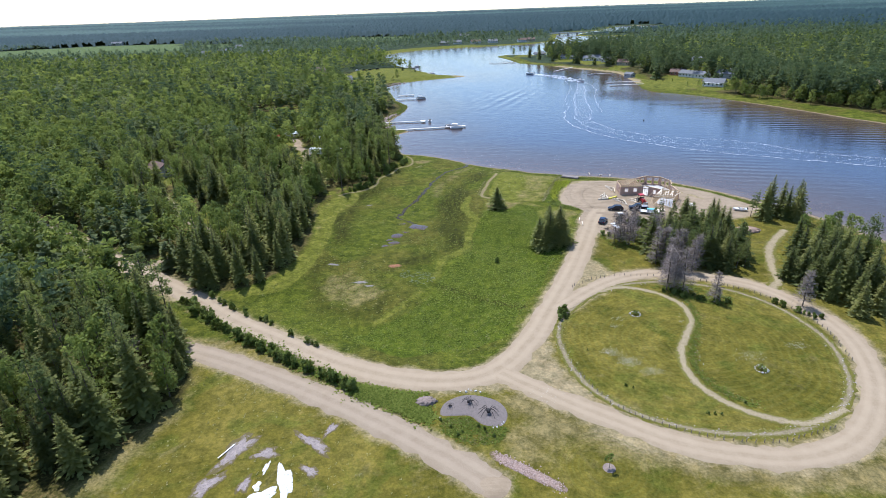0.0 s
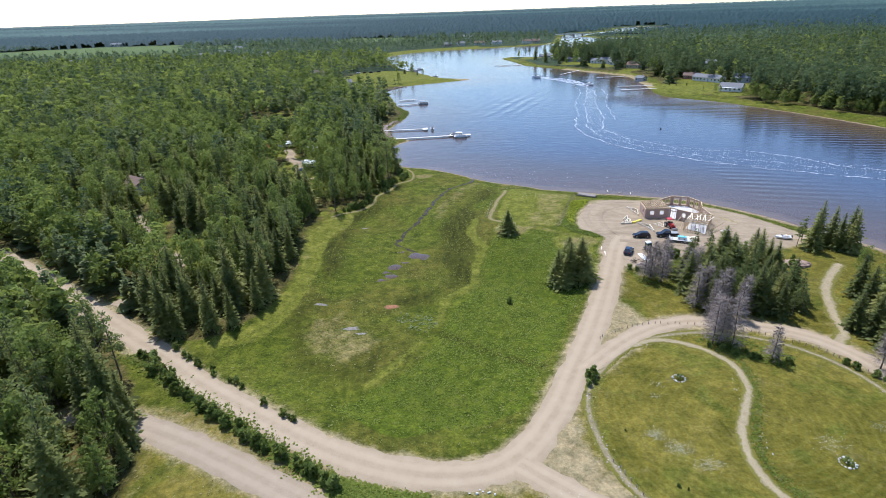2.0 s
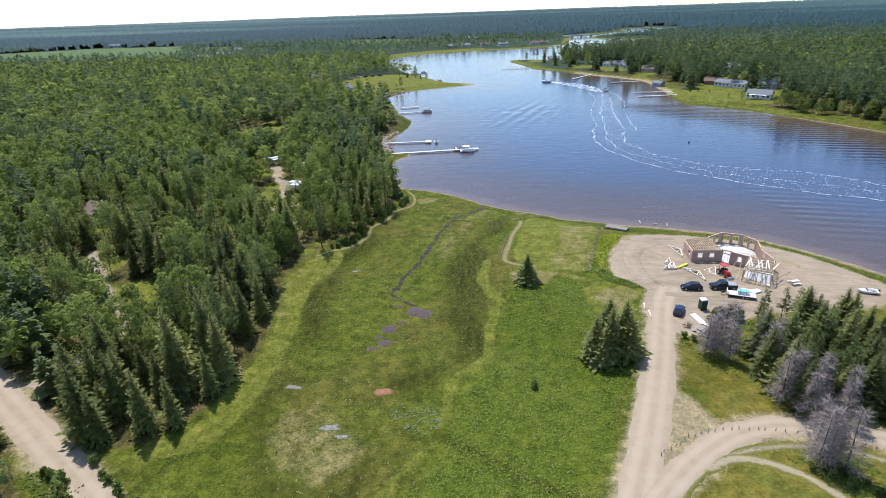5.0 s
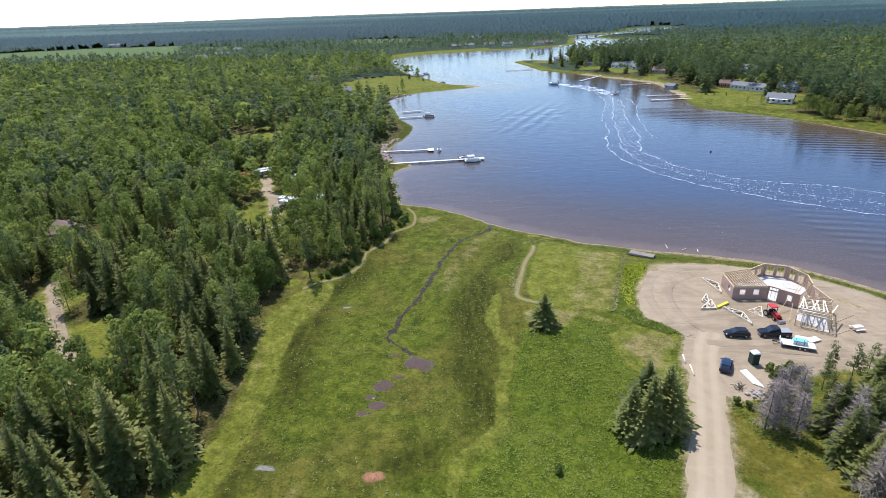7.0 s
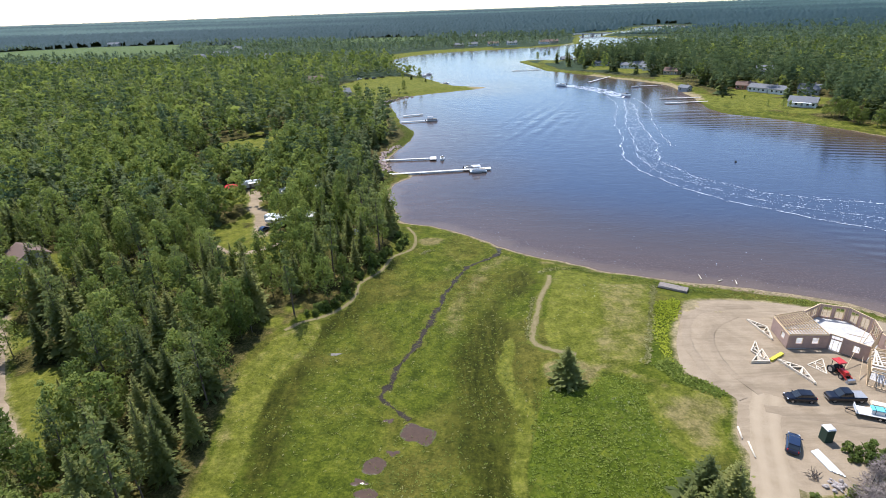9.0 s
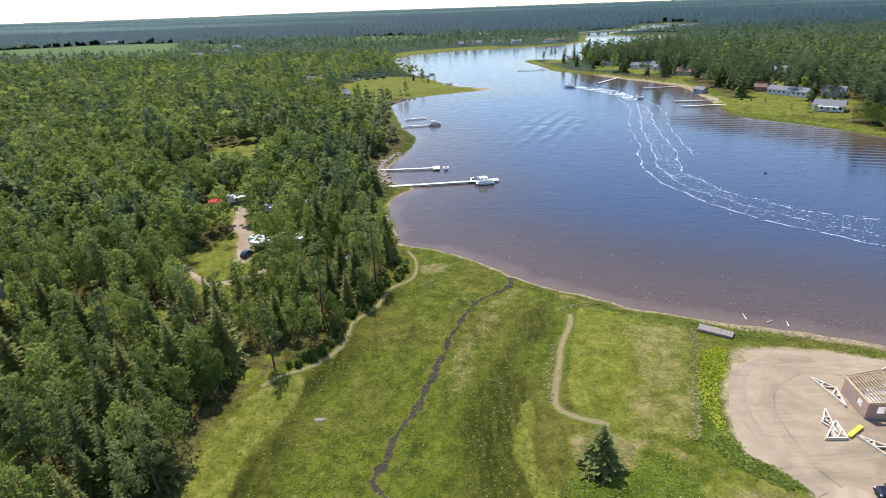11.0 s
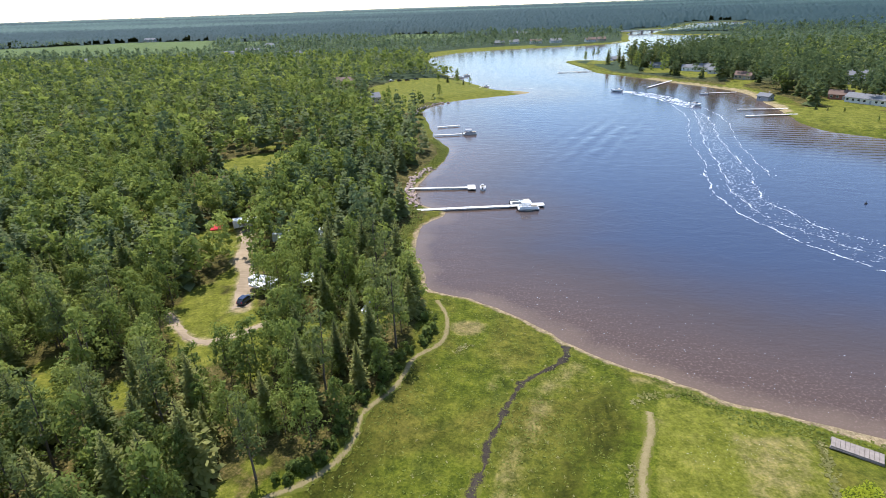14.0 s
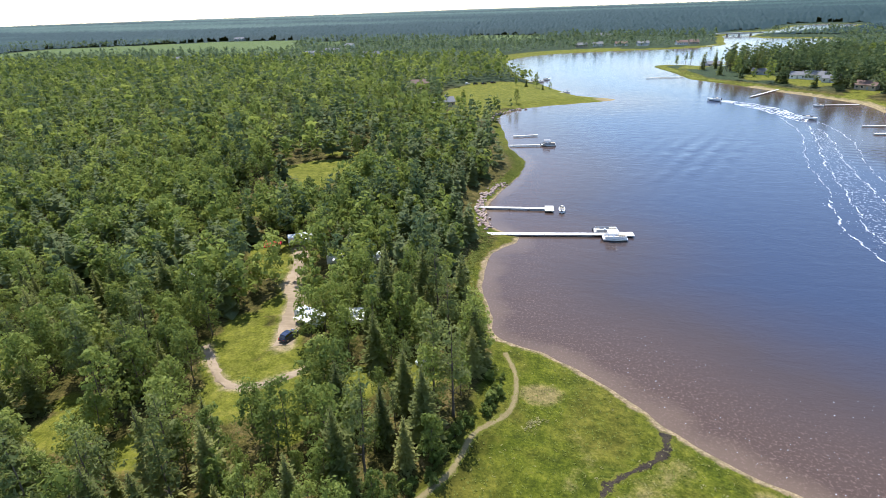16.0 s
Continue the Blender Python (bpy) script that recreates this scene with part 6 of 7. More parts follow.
def car(name, label, x, y, rz, paint, kind="suv", z=None):
    e = thing(name, label, "car" if kind != "pickup" else "pickup truck", spot(x, y, rz, z, 0.9))
    ln = {"suv": 4.55, "hatch": 4.2, "pickup": 5.8}[kind]
    h = ln / 2
    if kind == "pickup":
        body = [(-h, 0.86, 0.45, 1.02), (-h + 0.1, 0.95, 0.35, 1.12), (0, 0.97, 0.33, 1.13), (h - 1.5, 0.97, 0.33, 1.15), (h - 0.35, 0.93, 0.35, 1.10), (h, 0.82, 0.42, 0.92)]
        cabin = [(-0.75, 0.86, 1.1, 1.4), (-0.55, 0.80, 1.1, 1.86), (0.75, 0.80, 1.1, 1.88), (1.55, 0.84, 1.1, 1.2)]
        roof = [(-0.55, 0.78, 1.84, 1.92), (0.1, 0.79, 1.86, 1.95), (0.8, 0.77, 1.84, 1.91)]
    else:
        body = [(-h, 0.78, 0.45, 0.95), (-h + 0.15, 0.90, 0.33, 1.05), (-0.6, 0.92, 0.30, 1.06), (0.7, 0.92, 0.30, 1.04), (h - 0.5, 0.88, 0.32, 0.95), (h, 0.74, 0.40, 0.78)]
        cabin = [(-h + 0.12, 0.72, 1.0, 1.12), (-h + 0.7, 0.72, 1.0, 1.52), (0.2, 0.74, 1.0, 1.58), (1.15, 0.80, 1.0, 1.06)]
        roof = [(-h + 0.6, 0.70, 1.50, 1.58), (-0.6, 0.73, 1.54, 1.65), (0.3, 0.71, 1.54, 1.62)]
    part("body", Geo().loft([section(*s) for s in body]), paint, e)
    part("glasshouse", Geo().loft([section(*s, r=0.06) for s in cabin]), GLASS, e, "dark glass")
    part("roof", Geo().loft([section(*s, r=0.03) for s in roof]), paint, e)
    if kind == "pickup":
        part("bed_cover", Geo().box((-h + 1.1, 0, 1.16), (1.95, 1.75, 0.08)), GREYCOVER, e, "grey bed cover")
    for s in (-1, 1):
        part("headlight", Geo().box((h - 0.12, s * 0.62, 0.74), (0.16, 0.3, 0.14)), LAMPWHITE, e)
        part("tail_light", Geo().box((-h + 0.03, s * 0.68, 0.85), (0.1, 0.16, 0.28)), LAMPRED, e)
        part("mirror", Geo().box((0.85 if kind != "pickup" else 1.2, s * 1.0, 1.08), (0.12, 0.2, 0.14)), paint, e)
        for wx in (-h + 0.85, h - 0.85):
            wheel(e, wx, s * 0.82, 0.36 if kind != "pickup" else 0.41)
    part("bumper", Geo().box((h - 0.02, 0, 0.48), (0.12, 1.5, 0.18)), paint if kind != "pickup" else STEEL, e)
    part("bumper", Geo().box((-h + 0.0, 0, 0.5), (0.12, 1.5, 0.18)), paint if kind != "pickup" else STEEL, e)
    return e


car("parked_suv", "black SUV parked on the gravel yard", 46.8, 148.5, 174, BLACKPAINT, "suv")
car("pickup_truck", "black crew-cab pickup with a grey bed cover", 53.2, 148.3, 176, BLACKPAINT, "pickup")
car("parked_car", "dark blue hatchback parked beside the gravel road", 40.7, 139.6, 58, NAVYPAINT, "hatch")


def tractor(x, y, rz):
    e = thing("tractor", "small red tractor with a roof beside the framing", "tractor", spot(x, y, rz))
    part("hood", Geo().box((0.9, 0, 1.0), (1.4, 0.7, 0.6), 0, 0.85), REDPAINT, e)
    part("chassis", Geo().box((0.2, 0, 0.6), (2.6, 0.5, 0.4)), IRON, e)
    part("seat", Geo().box((-0.5, 0, 1.1), (0.5, 0.5, 0.5)), RUBBER, e)
    part("canopy", Geo().box((-0.3, 0, 2.25), (1.6, 1.4, 0.12), 0, 0.9), REDPAINT, e)
    for a in (-0.9, 0.3):
        for s in (-0.55, 0.55):
            part("post", Geo().cyl((a, s, 0.9), (a, s, 2.2), 0.04, n=6), IRON, e)
    for s in (-0.75, 0.75):
        wheel(e, -0.6, s, 0.62, 0.36)
        wheel(e, 1.2, s * 0.85, 0.4, 0.24)
        part("loader_arm", Geo().beam((0.1, s * 0.7, 1.2), (2.2, s * 0.7, 0.4), 0.1, 0.14), REDPAINT, e)
    part("bucket", Geo().box((2.4, 0, 0.35), (0.5, 1.5, 0.5), 0, 0.8), STEEL, e)


tractor(56.2, 154.4, -80)


def trailer(x, y, rz):
    e = thing("flatbed_trailer", "pale flatbed trailer parked beside the truck", "trailer", spot(x, y, rz, None, 0.92))
    part("deck", Geo().box((0, 0, 0.72), (5.6, 2.1, 0.10)), DOCKWOOD, e)
    part("frame", Geo().box((0, 0, 0.6), (5.4, 1.2, 0.14)), IRON, e)
    part("drawbar", Geo().beam((-2.7, 0.5, 0.6), (-4.0, 0, 0.55), 0.1, 0.12).beam((-2.7, -0.5, 0.6), (-4.0, 0, 0.55), 0.1, 0.12), IRON, e)
    part("jack", Geo().cyl((-3.8, 0, 0.0), (-3.8, 0, 0.9), 0.05, n=6), STEEL, e)
    part("ramp", Geo().box((-2.75, 0, 1.05), (0.08, 2.0, 0.6)), WHITE, e)
    for s in (-0.98, 0.98):
        wheel(e, 0.3, s, 0.33)
        wheel(e, 1.1, s, 0.33)
    b = thing("wrapped_bundle", "teal plastic-wrapped bundle of boards on a trailer", "bundle", spot(x, y, rz, None, 0.92) @ Matrix.Translation((0.3, 0.1, 0.775)))
    part("boards", Geo().box((0, 0, 0.35), (2.2, 1.2, 0.7)), WHITE, b, "white board edges")
    part("wrap", Geo().box((0, 0, 0.71), (2.24, 1.24, 0.1), 0, 0.96), TEAL, b, "teal plastic wrap")
    for k in (-0.6, 0.6):
        part("strap", Geo().box((k, 0, 0.40), (0.06, 1.27, 0.78)), IRON, b)


trailer(55.0, 144.6, -22)
for x, y, a, s in ((58.6, 146.2, 20, 1.0), (57.2, 147.0, -25, 0.8)):
    e = thing("board_stack", "stack of pale sheathing boards on the ground", "boards", spot(x, y, a, None, s))
    for i in range(4):
        part("board", Geo().box((0.05 * i, 0.03 * (i % 2), 0.06 + 0.07 * i), (2.4, 1.25, 0.06)), PALEBOARD, e)
e = thing("portable_toilet", "dark portable toilet cabin with a white roof", "toilet", spot(45.6, 140.6, 5))
part("cabin", Geo().box((0, 0, 1.05), (1.15, 1.15, 2.1)), DARKGREEN, e)
part("roof", Geo().box((0, 0, 2.16), (1.25, 1.25, 0.2), 0, 0.8), WHITE, e, "white translucent roof")
part("door", Geo().box((0, -0.585, 1.0), (0.8, 0.03, 1.85)), DARKGREEN, e)
e = thing("board_stack", "long white boards stacked in the weeds", "boards", spot(43.3, 136.6, 97))
for i in range(5):
    part("board", Geo().box((0.1 * i, -0.5 + 0.25 * i, 0.12 + 0.04 * (i % 2)), (4.6 - 0.3 * i, 0.22, 0.07)), WHITE, e)
e = thing("brush_pile", "dark heap of cut branches on the gravel", "brush pile", spot(40.3, 134.4, 30))
gb = random.Random(4)
for i in range(26):
    a = gb.uniform(0, 6.28)
    r = gb.uniform(0.2, 1.0)
    part("branch", Geo().cyl((r * math.cos(a), 0.6 * r * math.sin(a), 0.1 + gb.uniform(0, 0.5)), (r * math.cos(a) + gb.uniform(-1.2, 1.2), 0.6 * r * math.sin(a) + gb.uniform(-0.7, 0.7), gb.uniform(0.1, 0.8)), 0.06, 0.02, 5), BARK, e)
e = tagged(new("rubble_heap"), "small heap of broken pale stones", "rocks")
strew(e, "stone", PALE_ROCKS, [(42.2 + GR.gauss(0, 0.7), 133.0 + GR.gauss(0, 0.4)) for _ in range(34)], 0.28, GR, 0.5)
for y0, y1 in ((143.2, 141.0), (140.4, 137.6)):
    e = thing("roadside_log", "pale peeled log lying beside the road", "log", Matrix.Translation((0, 0, land_at(34.6, y0) + 0.16)))
    part("log", Geo().cyl((35.3, y0, 0), (34.8, y1, 0), 0.14, 0.11), PALEBOARD, e, smooth_=True)
motorboat(80.3, 144.8, 165, "white open boat stored on the grass", land_at(80.3, 144.8) + 0.15, 0.7)
e = tagged(new("soil_heap"), "low heap of reddish dug soil near the shore", "soil heap")
part("mound", Geo().blob((74.5, 130.6, land_at(74.5, 130.6)), (3.4, 2.0, 0.7), 8, 0.14, 4), REDHEAP, e, smooth_=True)
e = thing("picnic_table", "wooden picnic table on bare ground near the shore", "table", spot(68.5, 149.5, 10))
part("tabletop", Geo().box((0, 0, 0.75), (1.9, 0.8, 0.06)), DOCKWOOD, e)
for s in (-0.75, 0.75):
    part("bench", Geo().box((0, s, 0.45), (1.9, 0.28, 0.05)), DOCKWOOD, e)
for s in (-0.7, 0.7):
    part("leg", Geo().beam((s, -0.7, 0.05), (s, 0.3, 0.72), 0.06, 0.1).beam((s, 0.7, 0.05), (s, -0.3, 0.72), 0.06, 0.1), DOCKWOOD, e)


# ---------------------------------------------------------------- gardens by the road
RING_STONES = LAWN_RING
edging = tagged(new("stone_edging"), "low row of rough stones round the lawns", "edging")
for k in range(len(RING_STONES)):
    a_, b_ = RING_STONES[k], RING_STONES[(k + 1) % len(RING_STONES)]
    for t in (0.25, 0.75):
        x, y = a_ + (b_ - a_) * t
        if k % 2 == 0 or y < 80:
            strew(edging, "stone", PALE_ROCKS if GR.random() < 0.93 else WHITE_ROCKS, [(x + GR.gauss(0, 0.4), y + GR.gauss(0, 0.4))], 0.11, GR)
ribbon("border_strip", np.vstack([RING_STONES, RING_STONES[:2]]), 1.7, BORDER, "strip of bare stony soil round the lawns", "border", 0.05, 0.12)
e = tagged(new("path_stones"), "pale stones scattered along the garden path", "edging")
strew(e, "stone", WHITE_ROCKS, [(43.2 + GR.gauss(0, 0.4), 100 - i * 0.75 + GR.gauss(0, 0.3)) if i < 10 else (41.5 - (i - 10) * 0.13 + GR.gauss(0, 0.4), 92.5 - (i - 10) * 0.75 + GR.gauss(0, .3)) for i in range(34)], 0.08, GR)
fence = tagged(new("stake_fence"), "row of short dark stakes along the ring drive", "fence")
stake = Geo().cyl((0, 0, -0.1), (0, 0, 0.6), 0.06, 0.05, 6).mesh("stake", GREYPLANK)
fl = np.vstack([spline([(24, 104), (31, 107.6), (40, 108), (50, 105), (57, 100.5), (62, 94.5), (64.4, 86), (62.6, 76)], False, 8), spline([(18.2, 76), (21.5, 68), (27, 63.2), (34, 60), (42, 59.4), (50, 61.5)], False, 8)])
for x, y in fl:
    part("stake", stake, GREYPLANK, fence, at=Matrix.Translation((x + GR.gauss(0, 0.1), y + GR.gauss(0, 0.1), land_at(x, y))) @ Matrix.Rotation(GR.gauss(0, 0.12), 4, "X"))


def flower_bed(x, y, r, label):
    e = tagged(new("flower_bed"), label, "flower bed")
    n = 13
    strew(e, "stone", WHITE_ROCKS, [(x + r * math.cos(i * 6.283 / n), y + r * math.sin(i * 6.283 / n)) for i in range(n)], 0.19, GR, 0.4)
    rg = np.random.default_rng(int(x))
    v, f = leafy_crown(rg, 0.8, r * 0.9, 7, 14, 0.13, 0.1)
    part("planting", np_mesh("plants", v + [x, y, land_at(x, y)], f, SHRUBLEAF, dict(tint=np.zeros(len(v)))), SHRUBLEAF, e)
    c = Geo()
    for i in range(9):
        c.blob((x + GR.gauss(0, r * 0.3), y + GR.gauss(0, r * 0.3), land_at(x, y) + 0.5), (0.1, 0.1, 0.08), i, 0.2, 1)
    part("bloom", c, BLOSSOM, e)


flower_bed(33.2, 92.3, 0.95, "round flower bed ringed with white stones")
flower_bed(47.2, 74.5, 0.95, "round flower bed with white stones and a figure")

BED = spline([(-3.9, 66.9), (-3.0, 69.6), (0.4, 71.0), (4.6, 69.5), (6.0, 66.6), (4.9, 64.0), (2.2, 64.4), (0.5, 66.3), (-1.8, 66.5)], True, 4)
patch("gravel_bed", BED, GREYGRAVEL, "kidney-shaped bed of grey crushed gravel", "garden bed", 0.10, 4)


def spider(x, y, s, rz, label):
    """A garden sculpture with eight bent legs."""
    g = Geo()
    g.blob((-0.25, 0, 0.55), (0.42, 0.34, 0.32), 1, 0.03, 2).blob((0.28, 0, 0.5), (0.24, 0.22, 0.2), 2, 0.03, 2)
    for side in (-1, 1):
        for k in range(4):
            a = radians(38 + k * 34) * side
            p0 = Vector((0.15 - 0.08 * k, 0.12 * side, 0.5))
            p1 = p0 + Vector((math.cos(a) * 0.7, math.sin(a) * 0.7, 0.5))
            p2 = p0 + Vector((math.cos(a) * 1.7, math.sin(a) * 1.7, -0.48))
            g.cyl(p0, p1, 0.05, 0.045, 6).cyl(p1, p2, 0.045, 0.03, 6)
    o = new("spider_sculpture", g.mesh("spider_sculpture", IRON))
    o.matrix_basis = spot(x, y, rz, None, s) @ Matrix.Translation((0, 0, 0.08))
    tagged(o, label, "sculpture", "spiders on the gravel bed")


spider(0.6, 69.0, 0.72, 40, "black iron spider sculpture on grey gravel")
spider(3.2, 66.7, 0.85, 80, "large black iron spider sculpture on gravel")
spider(-2.3, 68.4, 0.45, 10, "small black iron spider sculpture on gravel")
e = tagged(new("bed_stones"), "white stones at the edge of a gravel bed", "rocks")
strew(e, "stone", WHITE_ROCKS, [(3.6, 63.7), (4.1, 63.8), (4.9, 64.3), (5.2, 64.7), (-3.8, 66.2), (0.2, 71.6), (1.0, 71.9), (-0.7, 71.7), (1.7, 71.7), (2.4, 71.4), (0.6, 72.2)], 0.17, GR, 0.4)
e = tagged(new("mulch_heap"), "low round heap of brown mulch", "mulch")
part("mound", Geo().blob((-5.9, 69.8, land_at(-5.9, 69.8)), (1.5, 1.1, 0.45), 3, 0.2, 4), MULCH, e, smooth_=True)
rubble = tagged(new("rubble_strip"), "strip of broken reddish rubble along the grass", "rocks")
strew(rubble, "rock", ROCKS, [(3.6 + 7.4 * t + GR.gauss(0, 0.25), 58.6 - 5.6 * t + GR.gauss(0, 0.55)) for t in (GR.random() for _ in range(290))], 0.12, GR)
patch("rubble_bed", spline([(3.0, 59.6), (7, 57.0), (11.4, 53.6), (11.0, 52.4), (6.6, 55.2), (2.8, 58.2)], True, 4), RUBBLE, "bed of crumbled reddish stone under rubble", "soil", 0.06, 3)
a = np.linspace(0, 2 * np.pi, 20, endpoint=False)
patch("mulch_ring", np.c_[17.5 + 0.85 * np.cos(a), 55.9 + 0.85 * np.sin(a)], MULCH, "ring of brown mulch round a young tree", "mulch", 0.08, 2)
for x, y, rx, ry, an in ((-31.6, 61.2, 1.1, 3.2, -25), (-27.3, 60.4, 1.3, 0.9, 10), (-21.2, 62.0, 2.6, 0.75, -38), (-28.6, 55.3, 0.6, 1.2, -15), (-19.3, 64.6, 0.5, 1.3, -30), (-33.4, 55.3, 0.9, 2.2, -35), (-20.8, 57.2, 1.2, 0.6, -35)):
    b = np.linspace(0, 2 * np.pi, 24, endpoint=False)
    w = 1 + 0.22 * np.sin(3 * b + x) + 0.14 * np.sin(5 * b + y) + 0.1 * np.sin(9 * b)
    px, py = 1.4 * rx * w * np.cos(b), 1.25 * ry * w * np.sin(b)
    c, s = math.cos(radians(an)), math.sin(radians(an))
    patch("bare_patch", np.c_[x + c * px - s * py, y + s * px + c * py], BARE, "bare patch of pale stony soil in the lawn", "soil", 0.06, 3)
for x, y, rx, ry, an in ((-23.6, 55.6, 0.75, 2.6, 20), (-25.8, 53.6, 1.5, 0.8, 20), (-26.9, 55.0, 0.35, 0.7, 0), (-26.6, 58.0, 0.25, 0.9, -8)):
    b = np.linspace(0, 2 * np.pi, 24, endpoint=False)
    w = 1 + 0.2 * np.sin(3 * b + x) + 0.15 * np.sin(5 * b + y)
    px, py = 1.3 * rx * w * np.cos(b), 1.15 * ry * w * np.sin(b)
    c, s = math.cos(radians(an)), math.sin(radians(an))
    patch("white_patch", np.c_[x + c * px - s * py, y + s * px + c * py], CHALK, "bright white sandy patch in the lawn", "soil", 0.07, 3)
b = np.linspace(0, 2 * np.pi, 20, endpoint=False)
patch("road_end", np.c_[2.6 + 2.3 * np.cos(b) * (1 + 0.1 * np.sin(3 * b)), 53.8 + 2.0 * np.sin(b)], YARD, "rounded end of a packed dirt road", "road", 0.075, 3)
e = thing("plank", "white plank lying on bare soil", "plank", spot(-32.8, 61.0, 60))
part("board", Geo().box((0, 0, 0.12), (2.8, 0.16, 0.06)), WHITE, e)
GARDEN_BITS = ((24.8, 71.9, 0.5), (25.8, 71.4, 0.35), (40.6, 66.9, 0.4), (21.4, 81.5, 0.3), (34.3, 65.0, 0.5), (35.2, 64.9, 0.4), (36.1, 64.7, 0.4))


# ---------------------------------------------------------------- trees and shrubs by the road
def shrub_mesh(k, h, r):
    g = np.random.default_rng(50 + k)
    v, f = leafy_crown(g, h, r, 9, 26, 0.2, 0.05)
    return np_mesh("foliage", v, f, SHRUBLEAF, dict(tint=np.zeros(len(v))))


SHRUBS = [shrub_mesh(k, 1.6, 0.95) for k in range(4)]
STEM = np_mesh("stem", *trunk_of(np.random.default_rng(1), 1.2, 0.05, 0.02, 0.9, 3, 0.6, 4), BARK)


def shrub(x, y, s, label, group=""):
    e = thing("shrub", label, "shrub", spot(x, y, GR.uniform(0, 360), None, s), group)
    part("foliage", GR.choice(SHRUBS), SHRUBLEAF, e)
    part("stem", STEM, BARK, e)


for x, y in along([(-57, 104), (-50, 97.6), (-44, 92), (-36, 85.8), (-28, 80.4), (-22, 76.4), (-17, 73.4)], 0.85, 0.35):
    shrub(x, y, GR.uniform(0.6, 1.25), "leafy green shrub in the roadside hedge", "roadside hedge")
for x, y in list(along([(-52, 105.5), (-44, 99.5), (-36, 94)], 1.9, 0.3)) + [(-27.5, 87), (-26.4, 86.4), (-25.6, 85.8), (-31, 89.6)]:
    shrub(x, y, GR.uniform(0.4, 0.9), "small green shrub on the meadow verge")
for x, y in list(along([(42, 101), (46, 98.6), (50, 95.6), (52, 96.6)], 0.7, 0.8)) + list(along([(61, 94), (64, 90), (66, 87.5)], 0.9, 0.4)):
    shrub(x, y, GR.uniform(0.4, 0.75), "low dark green shrub under bare trees")
for x, y in [(19.3, 93), (19.8, 92.2), (18.9, 91.4), (20.2, 93.6), (38.2, 131), (39.5, 130), (41.5, 128), (44.5, 127), (43, 131.4), (47.0, 138.3), (47.6, 137.4), (48.4, 138.4), (49.0, 137.2), (47.4, 139.2), (49.8, 138.2), (48.2, 136.4), (50.6, 136.8), (50.4, 135.6), (49.2, 135.8), (46.8, 136.8), (51.6, 137.8), (51.5, 131), (49.5, 124), (50.5, 121.6), (47.5, 117), (45.5, 116), (71, 131), (73, 129), (75.5, 133), (70, 127.5)]:
    shrub(x, y, GR.uniform(0.6, 1.2), "bright green shrub among weeds")
for x, y, s in GARDEN_BITS:
    shrub(x, y, s * 0.6, "small planted garden shrub on the lawn")
for x, y in along([(-3.2, 65.0), (-1, 64.4), (1, 63.4), (3, 62.8), (4.6, 62.6)], 1.1, 0.9):
    shrub(x, y, GR.uniform(0.2, 0.34), "low green perennial beside the gravel bed")
for x, y in along([(-33, 177), (-28.6, 180), (-26.6, 185), (-25.4, 191), (-22.4, 196), (-20.8, 203), (-16.6, 209.6), (-16.4, 218)], 0.8, 0.7):
    shrub(x, y, GR.uniform(0.5, 1.2), "leafy shrub at the forest edge")
shrub(10.2, 120.2, 0.7, "single small dark shrub in the meadow")

# lone spruces in the meadow
plant("spruce", 13.8, 153.9, 1.0, "lone dark spruce on a mown circle in the meadow", wide=1.75, tall=6.8)
for x, y, s in ((21.2, 126.6, 0.8), (23.4, 125.8, 0.95), (26.2, 127.6, 0.95), (24.0, 129.2, 0.9), (22.2, 125.0, 0.66), (26.6, 126.0, 0.78)):
    plant("spruce", x, y, 1.0, "dark spruce in a tight cluster beside the road", "spruces beside the road", 1.6, s * 10.6)

GROVE = [(44.5, 113.4), (50, 110), (58, 108.9), (64.4, 108.6), (66, 114), (66.5, 124), (67, 132), (62, 134), (54.5, 130), (49, 127), (46, 120)]
gg = np.random.default_rng(77)
gp, _ = sheet(np.arange(43, 69, 2.5), np.arange(107, 136, 2.5))
gp = gp + gg.uniform(-0.9, 0.9, gp.shape)
for x, y in gp[within(gp, GROVE)]:
    if gg.uniform() < 0.62:
        plant("spruce", x, y, 1.0, "grey-green spruce in the dense grove", "grove beside the lawns", gg.uniform(1.15, 1.5), gg.uniform(6.0, 10.0))
    else:
        plant("pine", x, y, gg.uniform(0.42, 0.66), "scruffy pine with thin olive needles in the grove", "grove beside the lawns", 1.15)
SPRUCES_EAST = ((69.0, 104.4, 0.7), (70.4, 102.0, 0.75), (73.4, 103.4, 0.85), (75.6, 101.0, 0.9), (77.2, 104.8, 0.95), (80.4, 103.0, 0.9), (70.6, 98.6, 0.75), (75.6, 96.8, 0.8), (82.4, 107.6, 0.9), (82.6, 137.6, 0.9), (86.0, 141.4, 1.0), (89.0, 141.0, 0.9), (91.0, 136.6, 0.95), (92.4, 139.6, 1.0), (88.4, 137.4, 0.85),
                (74.4, 105.8, 0.9), (78.6, 100.4, 0.95), (84, 104.2, 0.9), (79.8, 106.8, 0.95), (82.2, 99, 0.85), (72, 95.4, 0.75), (78.4, 94.6, 0.85), (75.4, 110.4, 0.85), (79.4, 111.6, 0.9), (77.4, 115.6, 0.85), (83, 112, 0.9), (74, 99.8, 0.85),
                (74.8, 92.4, 0.7), (77.0, 90.0, 0.7), (79.6, 93.2, 0.8), (76.6, 85.6, 0.6), (73, 89, 0.65))
